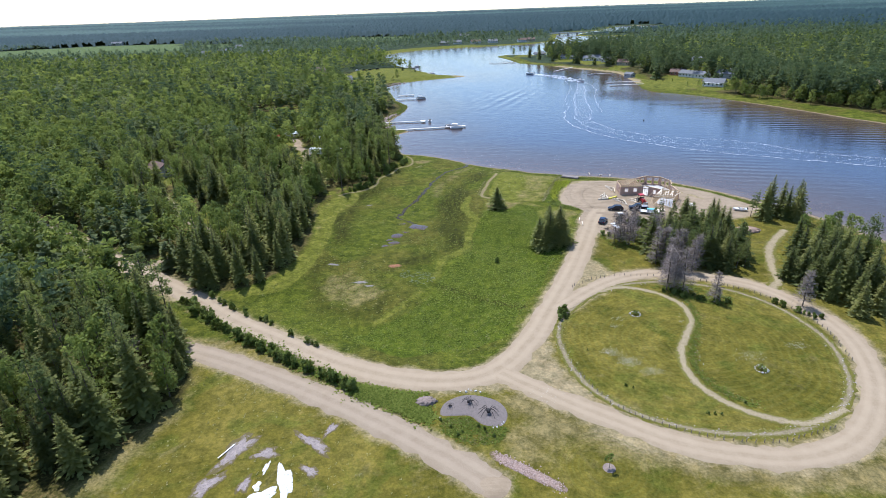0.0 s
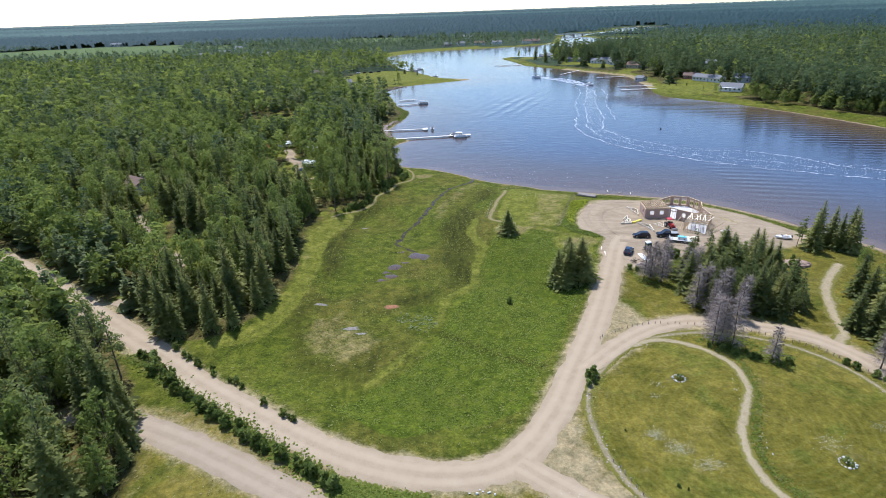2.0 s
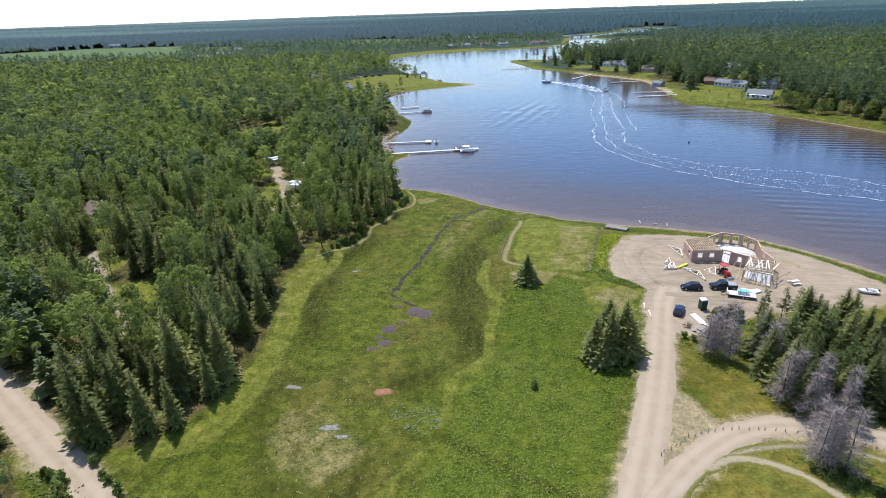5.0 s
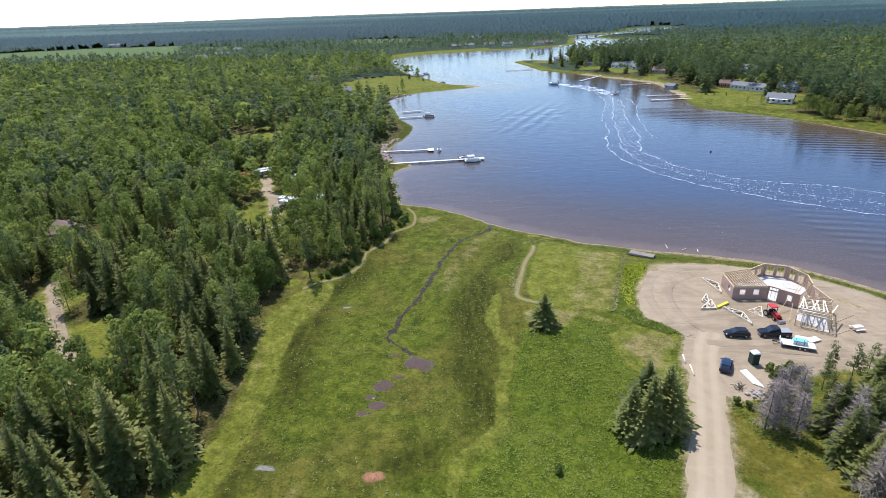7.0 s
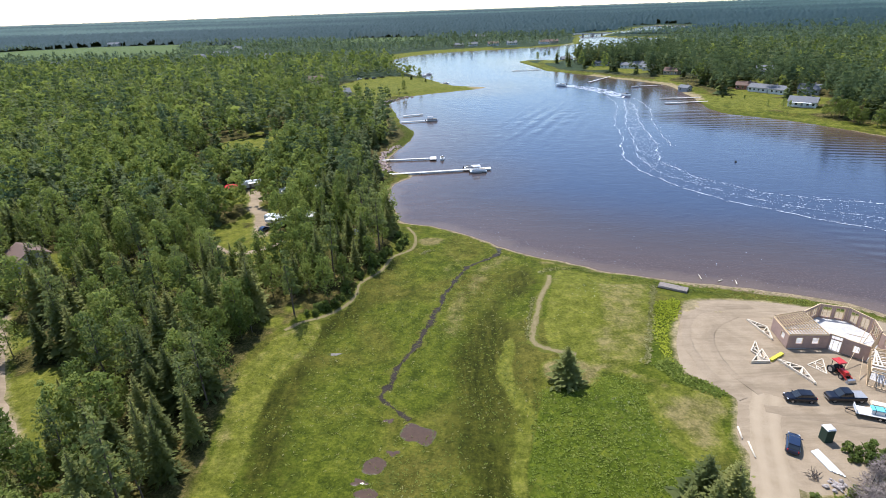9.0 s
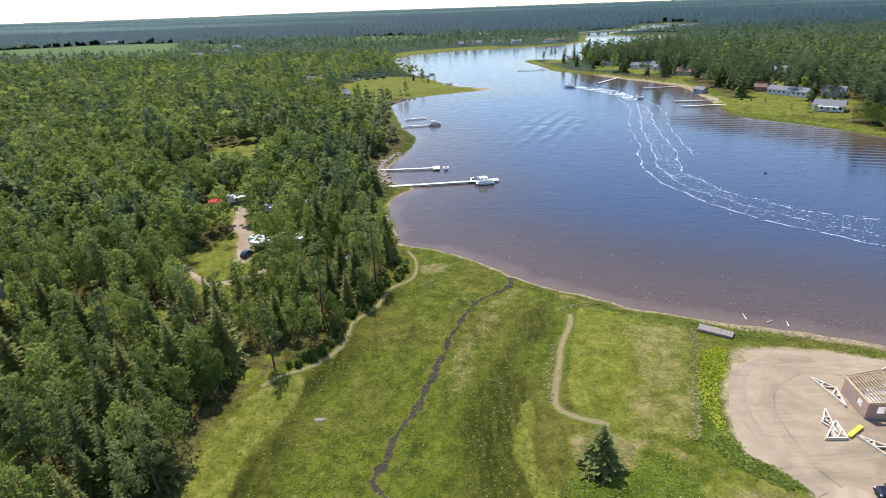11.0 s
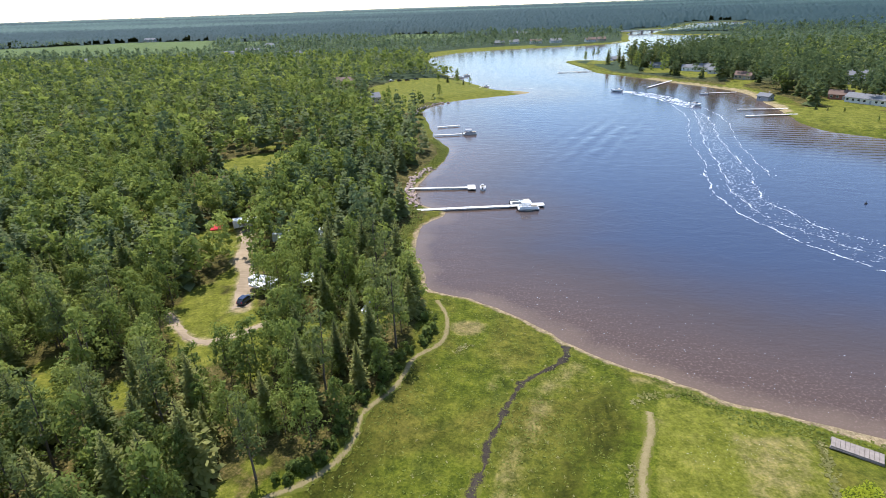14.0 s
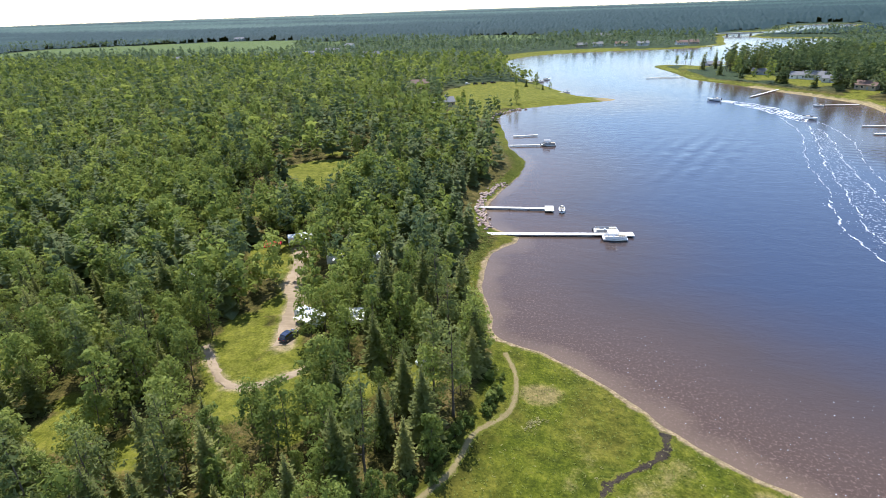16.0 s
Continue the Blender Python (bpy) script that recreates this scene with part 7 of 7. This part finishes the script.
for x, y, s in SPRUCES_EAST:
    plant("spruce", x, y, 1.0, "dark spruce in the stand beside the drive", "stand beside the drive", 0.95 if y > 130 else 1.25, s * 11.4)
for x, y, s in ((54.6, 136.2, 0.5), (52.2, 133.6, 0.45), (57.0, 134.6, 0.55), (51.0, 130.6, 0.45), (60.5, 136.0, 0.5)):
    plant("pine", x, y, s, "scruffy olive pine beside the building site")
for x, y, s in ((80.4, 139.6, 0.5), (83.2, 142.4, 0.48), (84.6, 140.2, 0.52)):
    plant("pine", x, y, s, "scruffy pine with a bare trunk near the shore")
for x, y, s in ((84.5, 117.5, 0.75), (88, 121, 0.75), (86, 112, 0.7), (90.5, 116, 0.75), (93.5, 126, 0.7), (88.5, 107.5, 0.75), (96, 118, 0.75), (92, 103, 0.75), (95.5, 109.5, 0.7), (84.5, 124.5, 0.6), (98.5, 128, 0.6), (100, 104, 0.8), (87, 100, 0.75), (93, 95, 0.8), (85, 93, 0.75)):
    plant("leafy", x, y, s, "rounded green broadleaf tree near the shore")


def bare_larch(x, y, h, k):
    g = np.random.default_rng(300 + k)
    h *= 1.24 if y > 120 else 1.12
    e = thing("bare_larch", "leafless grey larch with fine dense twigs", "tree", spot(x, y, 40 * k), "bare larches beside the ring drive")
    part("trunk", np_mesh("trunk", *trunk_of(g, h, 0.13, 0.006, 0.98, 0), BARK), BARK, e)
    v, f = dead_crown(g, h, h * 0.31, 270)
    part("crown", np_mesh("crown", v, f, GREYWOOD, dict(tint=np.zeros(len(v)))), GREYWOOD, e)


for k, (x, y, h) in enumerate(((42.8, 101.6, 8.2), (44.6, 102.4, 7.4), (45.8, 100.8, 8.6), (44.2, 104.4, 7.6), (50.1, 96.4, 5.6), (65.2, 93.0, 6.6), (39.4, 125.6, 6.4), (41.0, 126.4, 6.0), (44.8, 128.0, 6.8), (42.6, 124.2, 5.8), (46.9, 120.9, 7.2), (48.8, 118.2, 6.6), (45.6, 131.6, 5.4), (49.6, 123.8, 6.6), (43.2, 130.0, 5.6), (45.0, 113.4, 7.8), (47.0, 114.2, 7.6), (48.4, 111.6, 7.8), (50.6, 113.8, 7.4), (46.6, 110.0, 7.0), (51.2, 109.2, 6.6), (47.8, 125.2, 6.2), (53.2, 111.6, 6.8))):
    bare_larch(x, y, h, k)
sap = thing("young_tree", "young tree with a small leafy crown in mulch", "tree", spot(17.5, 55.9))
part("trunk", Geo().cyl((0, 0, 0), (0, 0, 1.5), 0.035, 0.02, 6), BARK, sap)
v, f = leafy_crown(np.random.default_rng(3), 2.4, 0.6, 6, 16, 0.14, 0.45)
part("crown", np_mesh("crown", v, f, LEAF, dict(tint=np.zeros(len(v)))), LEAF, sap)
for x, y, k, s in ((-66, 468, "leafy", 1.0), (-36, 485, "leafy", 0.75), (-43, 563, "leafy", 0.7), (-35, 554, "spruce", 0.5), (-27.5, 549, "leafy", 1.1), (-22.5, 539, "spruce", 0.5), (-17.5, 535, "leafy", 0.55), (95, 716, "leafy", 1.0), (104, 722, "pine", 1.0), (109, 724, "pine", 1.1), (104, 652, "spruce", 1.25), (106, 655, "pine", 1.05), (109, 616, "spruce", 1.3), (116, 660, "spruce", 1.1), (121, 636, "pine", 1.2), (127, 645, "spruce", 1.4), (131, 640, "pine", 1.3), (128, 625, "spruce", 1.3), (134, 655, "pine", 1.3), (122, 652, "pine", 1.2), (160, 418, "spruce", 0.32), (163, 413, "spruce", 0.32), (168, 408, "leafy", 0.26), (168.5, 384, "leafy", 0.3), (173.5, 378, "leafy", 0.5), (174.5, 374, "leafy", 0.4)):
    plant(k, x, y, s, "single tree on open grass by the river")


gq = np.random.default_rng(91)
for x, y in [(112 + gq.uniform(0, 1) * 46, 628 + gq.uniform(0, 1) * 66) for _ in range(34)]:
    if abs(x - 139) + abs(y - 617) > 16 and abs(x - 125) + abs(y - 700) > 14:
        plant("pine" if gq.uniform() < 0.6 else "spruce", x, y, gq.uniform(1.0, 1.4), "tall conifer on the wooded point")
for x, y in along([(178, 352), (184, 347), (184, 336), (190, 328), (197, 319), (200, 310), (205, 300), (211, 290), (218, 276), (226, 258)], 3.4, 1.6):
    plant("leafy", x, y, GR.uniform(0.5, 0.85), "rounded green bush on the east bank", "bushes on the east bank", 1.25)
for x, y in along([(188, 357), (198, 338), (210, 322), (220, 302), (234, 276)], 4.4, 2.0):
    plant("leafy", x, y, GR.uniform(0.6, 1.0), "rounded green bush on the east bank", "bushes on the east bank", 1.2)
for x, y, s in ((-101, 352, 0.8), (-95.5, 354, 0.9), (-90, 353, 0.85), (-80, 352, 0.8), (-105, 346, 0.65)):
    plant("leafy", x, y, s, "round bright green tree at the edge of a lawn", "", 1.35)


# ---------------------------------------------------------------- houses
def house(x, y, w, d, h, rz, walls, roofing, label, porch=False, name="house"):
    e = thing(name, label, "house", spot(x, y, rz))
    rise = d * 0.27
    part("wall", Geo().add([(-w / 2, -d / 2, -0.6), (w / 2, -d / 2, -0.6), (w / 2, d / 2, -0.6), (-w / 2, d / 2, -0.6), (-w / 2, -d / 2, h), (w / 2, -d / 2, h), (w / 2, d / 2, h), (-w / 2, d / 2, h), (-w / 2, 0, h + rise), (w / 2, 0, h + rise)],
                         [(0, 1, 5, 4), (1, 2, 6, 9, 5), (2, 3, 7, 6), (3, 0, 4, 8, 7), (0, 3, 2, 1)]), walls, e)
    o = 0.45
    s = rise / (d / 2)
    g = Geo()
    for k in (-1, 1):
        y0, z0 = k * (d / 2 + o), h - s * o
        g.add([(-w / 2 - o, y0, z0), (w / 2 + o, y0, z0), (w / 2 + o, 0, h + rise), (-w / 2 - o, 0, h + rise), (-w / 2 - o, y0, z0 + 0.16), (w / 2 + o, y0, z0 + 0.16), (w / 2 + o, 0, h + rise + 0.18), (-w / 2 - o, 0, h + rise + 0.18)],
              [(0, 1, 2, 3), (4, 5, 6, 7), (0, 1, 5, 4), (1, 2, 6, 5), (3, 0, 4, 7)])
    rf = part("roof", g, roofing, e)
    part("chimney", Geo().box((w * 0.2, d * 0.1, h + rise + 0.2), (0.6, 0.6, 1.4)), STONE, rf)
    n = max(2, int(w / 2.6))
    for side in (-1, 1):
        for i in range(n):
            u = -w / 2 + w * (i + 0.5) / n
            if i == n // 2:
                part("door", Geo().box((u, side * (d / 2 + 0.02), 1.0), (0.95, 0.08, 2.05)), GREYSIDING, e)
            else:
                f = part("window", Geo().box((u, side * (d / 2 + 0.02), h * 0.56), (1.3, 0.08, 1.25)), WHITE, e)
                part("pane", Geo().box((u, side * (d / 2 + 0.045), h * 0.56), (1.12, 0.08, 1.07)), GLASS, f)
    for side in (-1, 1):
        f = part("window", Geo().box((side * (w / 2 + 0.02), 0, h * 0.56), (0.08, 1.4, 1.25)), WHITE, e)
        part("pane", Geo().box((side * (w / 2 + 0.045), 0, h * 0.56), (0.08, 1.2, 1.07)), GLASS, f)
    if porch:
        part("porch_deck", Geo().box((0, -d / 2 - 1.3, 0.3), (w * 0.7, 2.5, 0.25)), DOCKWOOD, e)
        part("porch_roof", Geo().box((0, -d / 2 - 1.3, 2.5), (w * 0.7, 2.7, 0.12)), WHITE, e)
        for u in (-w * 0.33, w * 0.33):
            part("post", Geo().box((u, -d / 2 - 2.4, 1.4), (0.14, 0.14, 2.1)), WHITE, e)
    return e


house(-107, 203, 8, 7, 3.2, -35, GREYSIDING, BROWNROOF, "grey gabled house half hidden among trees")
house(-80, 470, 15, 9, 3.0, 25, TANSIDING, SHINGLE, "grey-roofed house behind trees on the point")
house(-108, 524, 12, 8, 3, 10, TANSIDING, BROWNROOF, "brown-roofed house near the shore lawn")
house(-112, 546, 13, 8, 4.4, 10, worn("red_siding", (0.26, 0.06, 0.045), 0.7), BROWNROOF, "dark red house behind the shore lawn")
house(155, 590, 10, 7, 2.8, -30, WHITE, SHINGLE, "white bungalow with a pale roof by the river")
house(164, 585, 13, 9, 3.2, -30, SIDING, SHINGLE, "pale house with a wide grey roof above the bank")
house(168, 570, 10, 8, 2.8, -30, SIDING, SHINGLE, "pale cottage above the east bank")
house(139, 617, 13, 7, 2.6, -25, GREYSIDING, SHINGLE, "low grey house near the grassy point")
house(174, 535, 11, 8, 3, -40, TANSIDING, BROWNROOF, "tan cottage among pines on the bank")
house(153.5, 457, 7, 5, 2.6, -60, GREYSIDING, SHINGLE, "small grey boathouse at the water's edge")
house(231, 502, 15, 10, 5.4, -25, GREYSIDING, SHINGLE, "two-storey grey house among tall pines", True)
house(188, 447, 11, 7, 2.8, -30, worn("rust_siding", (0.25, 0.10, 0.075), 0.7), BROWNROOF, "reddish-brown cottage under pines")
house(193.5, 430, 22, 7, 2.8, -58, SIDING, SHINGLE, "long white bungalow on the east bank lawn")
house(213, 421, 11, 9, 3.2, -40, GREYSIDING, SHINGLE, "grey-roofed house behind a white bungalow")
house(185.5, 381, 13, 8, 2.8, -40, WHITE, SHINGLE, "white cottage with a porch on the bank", True)
house(262, 342, 13, 9, 3.2, -45, TANSIDING, worn("tan_shingles", (0.36, 0.25, 0.18), 0.9, spread=0.2, scale=2), "house with a tan roof in a clearing")
house(125, 706, 12, 8, 3, 5, GREYSIDING, SHINGLE, "grey house at the tip of the point")
for x, y, w in ((12, 940, 15), (34, 952, 13), (64, 950, 16), (92, 952, 15), (140, 950, 14), (156, 958, 12)):
    house(x, y, w, 9, 3.2, 8, SIDING if int(x) % 3 else TANSIDING, SHINGLE if w % 2 else BROWNROOF, "far bungalow on the north shore lawn")
for x, y, w in ((-250, 840, 22), (-340, 866, 24), (-332, 908, 20), (-505, 801, 16), (-345, 1010, 14), (-690, 1262, 22), (52, 1140, 22), (-640, 1330, 24), (-560, 1345, 20)):
    house(x, y, w, 10, 4, 5, SIDING, SHINGLE, "distant pale building among the woods")


def camper(x, y, rz, label):
    e = thing("camper_trailer", label, "camper", spot(x, y, rz), "campers in the woods")
    part("body", Geo().loft([[(-3.2, s * 1.15 * k, z) for s, z in ((-1, 0.6), (1, 0.6), (1, 2.6), (-1, 2.6))] for k in (1,)] + [[(2.6, s * 1.15, z) for s, z in ((-1, 0.6), (1, 0.6), (1, 2.6), (-1, 2.6))], [(3.3, s * 1.1, z) for s, z in ((-1, 1.1), (1, 1.1), (1, 2.4), (-1, 2.4))]]), WHITE, e)
    part("roof", Geo().box((-0.3, 0, 2.66), (5.8, 2.2, 0.12), 0, 0.95), WHITE, e)
    for s in (-1, 1):
        part("window", Geo().box((1.2, s * 1.16, 1.8), (1.2, 0.05, 0.6)), GLASS, e)
        wheel(e, -0.4, s * 1.05, 0.34)
    part("door", Geo().box((-0.6, -1.17, 1.5), (0.7, 0.05, 1.7)), GREYCOVER, e)
    part("awning", Geo().box((0.3, -2.1, 2.35), (3.6, 1.9, 0.05)), SIDING, e)
    part("hitch", Geo().beam((3.2, 0, 0.6), (4.3, 0, 0.55), 0.14, 0.12), IRON, e)


camper(-45, 228, 15, "white camper trailer parked among trees")
camper(-53, 226.5, -20, "white camper trailer beside the camp lane")
camper(-57, 252, 10, "white camper trailer under broadleaf trees")
camper(-50, 253, 20, "white camper trailer under tall trees")
camper(-88, 238, 0, "white camper half hidden by trees")
camper(-72, 262, 30, "white camper behind a red shelter")
car("parked_car", "dark blue car parked on the camp lane", -55, 221, 75, NAVYPAINT, "hatch")
e = thing("canopy_tent", "red canvas shelter on poles beside the lane", "tent", spot(-77, 257, 20))
part("roof", Geo().add([(-2, -2, 2.2), (2, -2, 2.2), (2, 2, 2.2), (-2, 2, 2.2), (0, 0, 3.1)], [(0, 1, 4), (1, 2, 4), (2, 3, 4), (3, 0, 4)]), REDCLOTH, e)
part("valance", Geo().box((0, -2, 2.1), (4, 0.04, 0.3)).box((0, 2, 2.1), (4, 0.04, 0.3)).box((-2, 0, 2.1), (0.04, 4, 0.3)).box((2, 0, 2.1), (0.04, 4, 0.3)), REDCLOTH, e)
for sx in (-1.9, 1.9):
    for sy in (-1.9, 1.9):
        part("pole", Geo().cyl((sx, sy, 0), (sx, sy, 2.2), 0.04, n=6), STEEL, e)
motorboat(-29, 218.5, 80, "white boat stored under trees at the forest edge", land_at(-29, 218.5) + 0.2, 0.8)
for x, y, c in ((-80.5, 568, 0), (-74, 567, 1), (-68, 569, 1), (-61.5, 575, 1)):
    car("parked_car", "car parked beside the shore lawn", x, y, 30, BLACKPAINT if c else WHITE, "suv")


def bridge():
    e = thing("road_bridge", "low concrete road bridge across the narrows", "bridge", Matrix.Translation((264, 1158, 0)) @ Matrix.Rotation(radians(4), 4, "Z"))
    part("deck", Geo().box((0, 0, 3.4), (70, 9, 0.9)), SLAB, e)
    for s in (-4.4, 4.4):
        part("railing", Geo().box((0, s, 4.3), (70, 0.2, 0.9)), STEEL, e)
    for k in (-18, 0, 18):
        part("pier", Geo().box((k, 0, 1.2), (1.6, 7.5, 4.2)), SLAB, e)


bridge()


# ---------------------------------------------------------------- low growth
def tufts(name, p, size, mat, label, blades=5, seed=1):
    g = np.random.default_rng(seed)
    n = len(p)
    z = land(p)
    c, a, b = [], [], []
    for k in range(blades):
        s = size * g.uniform(0.5, 1.3, n)[:, None]
        az = g.uniform(0, 6.28, n)
        lean = np.c_[np.cos(az), np.sin(az), g.uniform(0.15, 0.55, n)]
        side = np.c_[-np.sin(az), np.cos(az), g.normal(0, 0.15, n)]
        base = np.c_[p + g.normal(0, size * 0.45, (n, 2)), z]
        c.append(base + lean * s * 0.5)
        a.append(lean * s * 0.5)
        b.append(side * s * 0.38)
    v, f = quads(np.vstack(c), np.vstack(a), np.vstack(b))
    t = np.repeat(np.tile(g.uniform(0.1, 0.6, n) + 0.3 * wobble(p, 11, 3.0), blades), 4)
    tagged(new(name, np_mesh(name, v, f, mat, dict(tint=np.clip(t, 0.02, 0.95)))), label, "grass", kind="stuff")


def scatter(poly, step, seed, keep=1.0, size=7.0, bias=0.0):
    g = np.random.default_rng(seed)
    q = np.asarray(poly)
    p, _ = sheet(np.arange(q[:, 0].min(), q[:, 0].max(), step), np.arange(q[:, 1].min(), q[:, 1].max(), step))
    p = p + g.uniform(-0.5, 0.5, p.shape) * step
    p = p[within(p, q)]
    d = shore_distance(p)
    ok = (d > 1.5) & (g.uniform(0, 1, len(p)) < keep * (0.5 + bias + 0.7 * wobble(p, size, seed)))
    ok &= (away(p, MAIN_ROAD) > 2.9) & (away(p, RING_ROAD) > 2.2) & (away(p, DIRT_ROAD) > 2.6) & ~within(p, YARD_LINE)
    return p[ok]


MEADOW_ALL = [(-46, 104), (-33, 92), (-21, 85), (-11, 80), (-2, 78.5), (6, 82), (13, 93), (20, 109), (28, 126), (30, 140), (26, 150), (13, 150), (7, 160), (12, 185), (16, 204), (0, 219), (-17, 228), (-20, 204), (-25, 188), (-34, 172), (-38, 153), (-33, 139), (-35, 121), (-40, 110)]
tufts("meadow_grass", scatter(MEADOW_ALL, 0.8, 1, 0.9), 0.24, WEED, "rough tussocky grass of the wet meadow", 4, 1)
tufts("tall_weeds", scatter(TALL_PART, 0.55, 2, 1.0, 5.0, 0.35), 0.28, TALLWEED, "lush green weeds in the drier meadow", 4, 2)
tufts("dry_grass", scatter(MEADOW_ALL, 1.2, 3, 0.35, 9.0), 0.22, STRAW, "straw-coloured dry grass in the marsh", 4, 3)
tufts("verge_weeds", np.array([q for q in along([(-58, 104), (-44, 93), (-30, 83), (-20, 75.5), (-12, 70.5), (-6, 66.5)], 0.07, 0.9) if q[1] < 104]), 0.42, TALLWEED, "thick green weeds along the road verge", 4, 4)
tufts("verge_weeds", np.array(list(along([(-17, 72.6), (-12, 70.6), (-8, 68.6), (-5.5, 66.6)], 0.016, 0.9))), 0.42, TALLWEED, "thick green weeds between two roads", 4, 8)
tufts("yard_weeds", scatter(WEED_STRIP[:5] + [(31.4, 160), (31.3, 166)], 0.4, 41, 1.0, 4.0, 0.5), 0.36, YELLOWWEED, "bright yellow-green weeds beside the gravel yard", 4, 9)
tufts("yard_weeds", scatter([(32, 160), (33.4, 157.5), (37.2, 150.4), (35.4, 149.6), (31, 153), (28.2, 157.6)], 0.35, 42, 1.0, 3.0, 0.5), 0.4, TALLWEED, "dark green weeds below the gravel yard", 4, 19)
tufts("straw_rows", np.array(list(along([(39.6, 187.4), (36.4, 180), (30.9, 166), (27.7, 158)], 0.16, 0.3)) + list(along([(9.4, 166.6), (10.8, 173.6), (12.7, 181.2)], 0.22, 0.22)) + list(along([(15.2, 193), (18.4, 195.6), (23, 196)], 0.2, 0.4)) + list(along([(-11.2, 206.6), (-10.4, 208.6), (-8.4, 209)], 0.2, 0.3))), 0.4, STRAW, "pale rows of dead grass at the mowing edges", 4, 17)
tufts("silver_weeds", scatter([(-12.6, 118.5), (-5.4, 115.6), (-4.5, 111.5), (-8.2, 110.2), (-12.2, 113.5)], 0.7, 43, 1.0, 3.0, 0.3), 0.36, SILVER, "pale silvery weeds beside the ditch", 4, 18)
tufts("site_weeds", np.vstack([scatter([(45, 140), (53, 140.5), (54, 134), (46, 131), (44.4, 135)], 0.35, 21, 1.0, 3.0, 0.5), scatter([(37, 131), (40, 133), (53, 131), (52, 121), (46, 118), (38, 122)], 0.5, 22, 1.0, 3.0, 0.35), scatter([(40, 103), (43, 98.4), (52, 93.6), (54, 97), (46, 105.4)], 0.4, 23, 1.0, 3.0, 0.3)]), 0.34, TALLWEED, "bright weeds around the bare larches", 4, 10)
BED_SIDE = [(-4.0, 66.0), (-1.6, 66.2), (0.4, 66.0), (2.0, 64.2), (5.0, 63.8), (5.8, 63.0), (4.1, 60.9), (1.2, 60.4), (-1.6, 61.7), (-3.6, 63.5)]
tufts("bed_plants", scatter(BED_SIDE, 0.22, 31, 1.0, 2.0, 0.4), 0.24, TALLWEED, "low leafy perennials beside the gravel bed", 4, 13)
tufts("bed_plants", scatter(BED_SIDE, 0.5, 32, 1.0, 2.0, 0.1), 0.22, STRAW, "withered yellow perennials beside the gravel bed", 4, 14)
tufts("wedge_weeds", scatter([(-24, 77.4), (-17.9, 75.0), (-13.0, 73.6), (-8.2, 72.6), (-5.9, 72.2), (-5.4, 69.2), (-5.1, 64.2), (-7.9, 66.3), (-12.6, 69.5), (-18.1, 73.4)], 0.3, 33, 1.0, 3.0, 0.6), 0.4, TALLWEED, "dense green weeds filling the wedge between two roads", 4, 15)
RUBBLE_LINE = [tuple(q) for q in LAWN_RING[70:]] + [tuple(q) for q in LAWN_RING[:70]]
tufts("border_growth", np.array(list(along(RUBBLE_LINE[::8], 0.14, 0.45))), 0.2, STRAW, "withered stalks in the stony border", 4, 24)
tufts("border_growth", np.array(list(along(RUBBLE_LINE[::8], 0.4, 0.5))), 0.2, TALLWEED, "green weeds in the stony border", 4, 25)
PATH_EDGE = [(44.6, 100.4), (44.8, 95), (43.6, 89.6), (41.2, 84.6), (38.4, 79.6), (37.3, 74), (38.6, 69.6), (42, 66.2)]
tufts("path_plants", np.array(list(along(PATH_EDGE, 0.06, 0.45))), 0.24, TALLWEED, "border plants along the garden path", 4, 26)
tufts("path_plants", np.array(list(along(PATH_EDGE, 0.16, 0.5))), 0.2, STRAW, "withered border plants along the garden path", 4, 27)
tufts("lawn_grass", scatter([(-60, 60), (-46, 82), (-20, 68), (2, 52), (2, 44), (-60, 40)], 1.1, 5, 0.6, 5.0), 0.2, STRAW, "patchy dry grass on the open slope", 4, 5)
tufts("shore_grass", scatter([(18, 203), (34, 195), (60, 183.6), (77, 174), (96.4, 146), (108, 120), (104, 118), (90, 147), (72, 176), (56, 180), (40, 186), (30, 190)], 0.55, 6, 1.0, 6.0, 0.4), 0.32, WEED, "green grass along the top of the beach", 4, 6)
tufts("bank_grass", np.array(list(along([(-21, 231), (-27, 248), (-28, 262), (-26, 272), (-31, 286)], 0.05, 1.0)) + list(along([(-29, 318), (-26, 330), (-24, 350), (-31, 372)], 0.06, 1.4))), 0.4, WEED, "bright grass on the river bank", 4, 7)


def blossoms():
    g = np.random.default_rng(12)
    c = []
    for x, y, r, n in ((21, 149, 3.2, 60), (23, 142, 3.5, 50), (17, 136, 5, 50), (14, 125, 6, 40), (22, 118, 4, 30), (25.2, 80.6, 1.5, 260), (27.3, 77.9, 1.7, 360), (30, 75, 1.6, 260), (47.5, 78, 2.2, 220), (56.4, 80.5, 1.8, 160), (28.1, 88.3, 0.8, 60), (29.5, 91, 1.2, 60),  (22.8, 183, 5, 60), (30, 185, 5, 60), (20, 175, 6, 50), (13, 70, 3, 60)):
        c.append(np.c_[x + g.normal(0, r * 0.55, n), y + g.normal(0, r * 0.4, n)])
    p = np.vstack(c)
    n = len(p)
    q = np.c_[p, land(p) + g.uniform(0.06, 0.2, n)]
    a = np.c_[g.uniform(0.015, 0.055, n), g.normal(0, 0.02, n), g.normal(0, 0.02, n)]
    b = np.c_[g.normal(0, 0.02, n), g.uniform(0.015, 0.055, n), g.normal(0, 0.02, n)]
    v, f = quads(q, a, b)
    tagged(new("wild_flowers", np_mesh("wild_flowers", v, f, BLOSSOM)), "scattered white wild flowers in the grass", "flowers", kind="stuff")


blossoms()
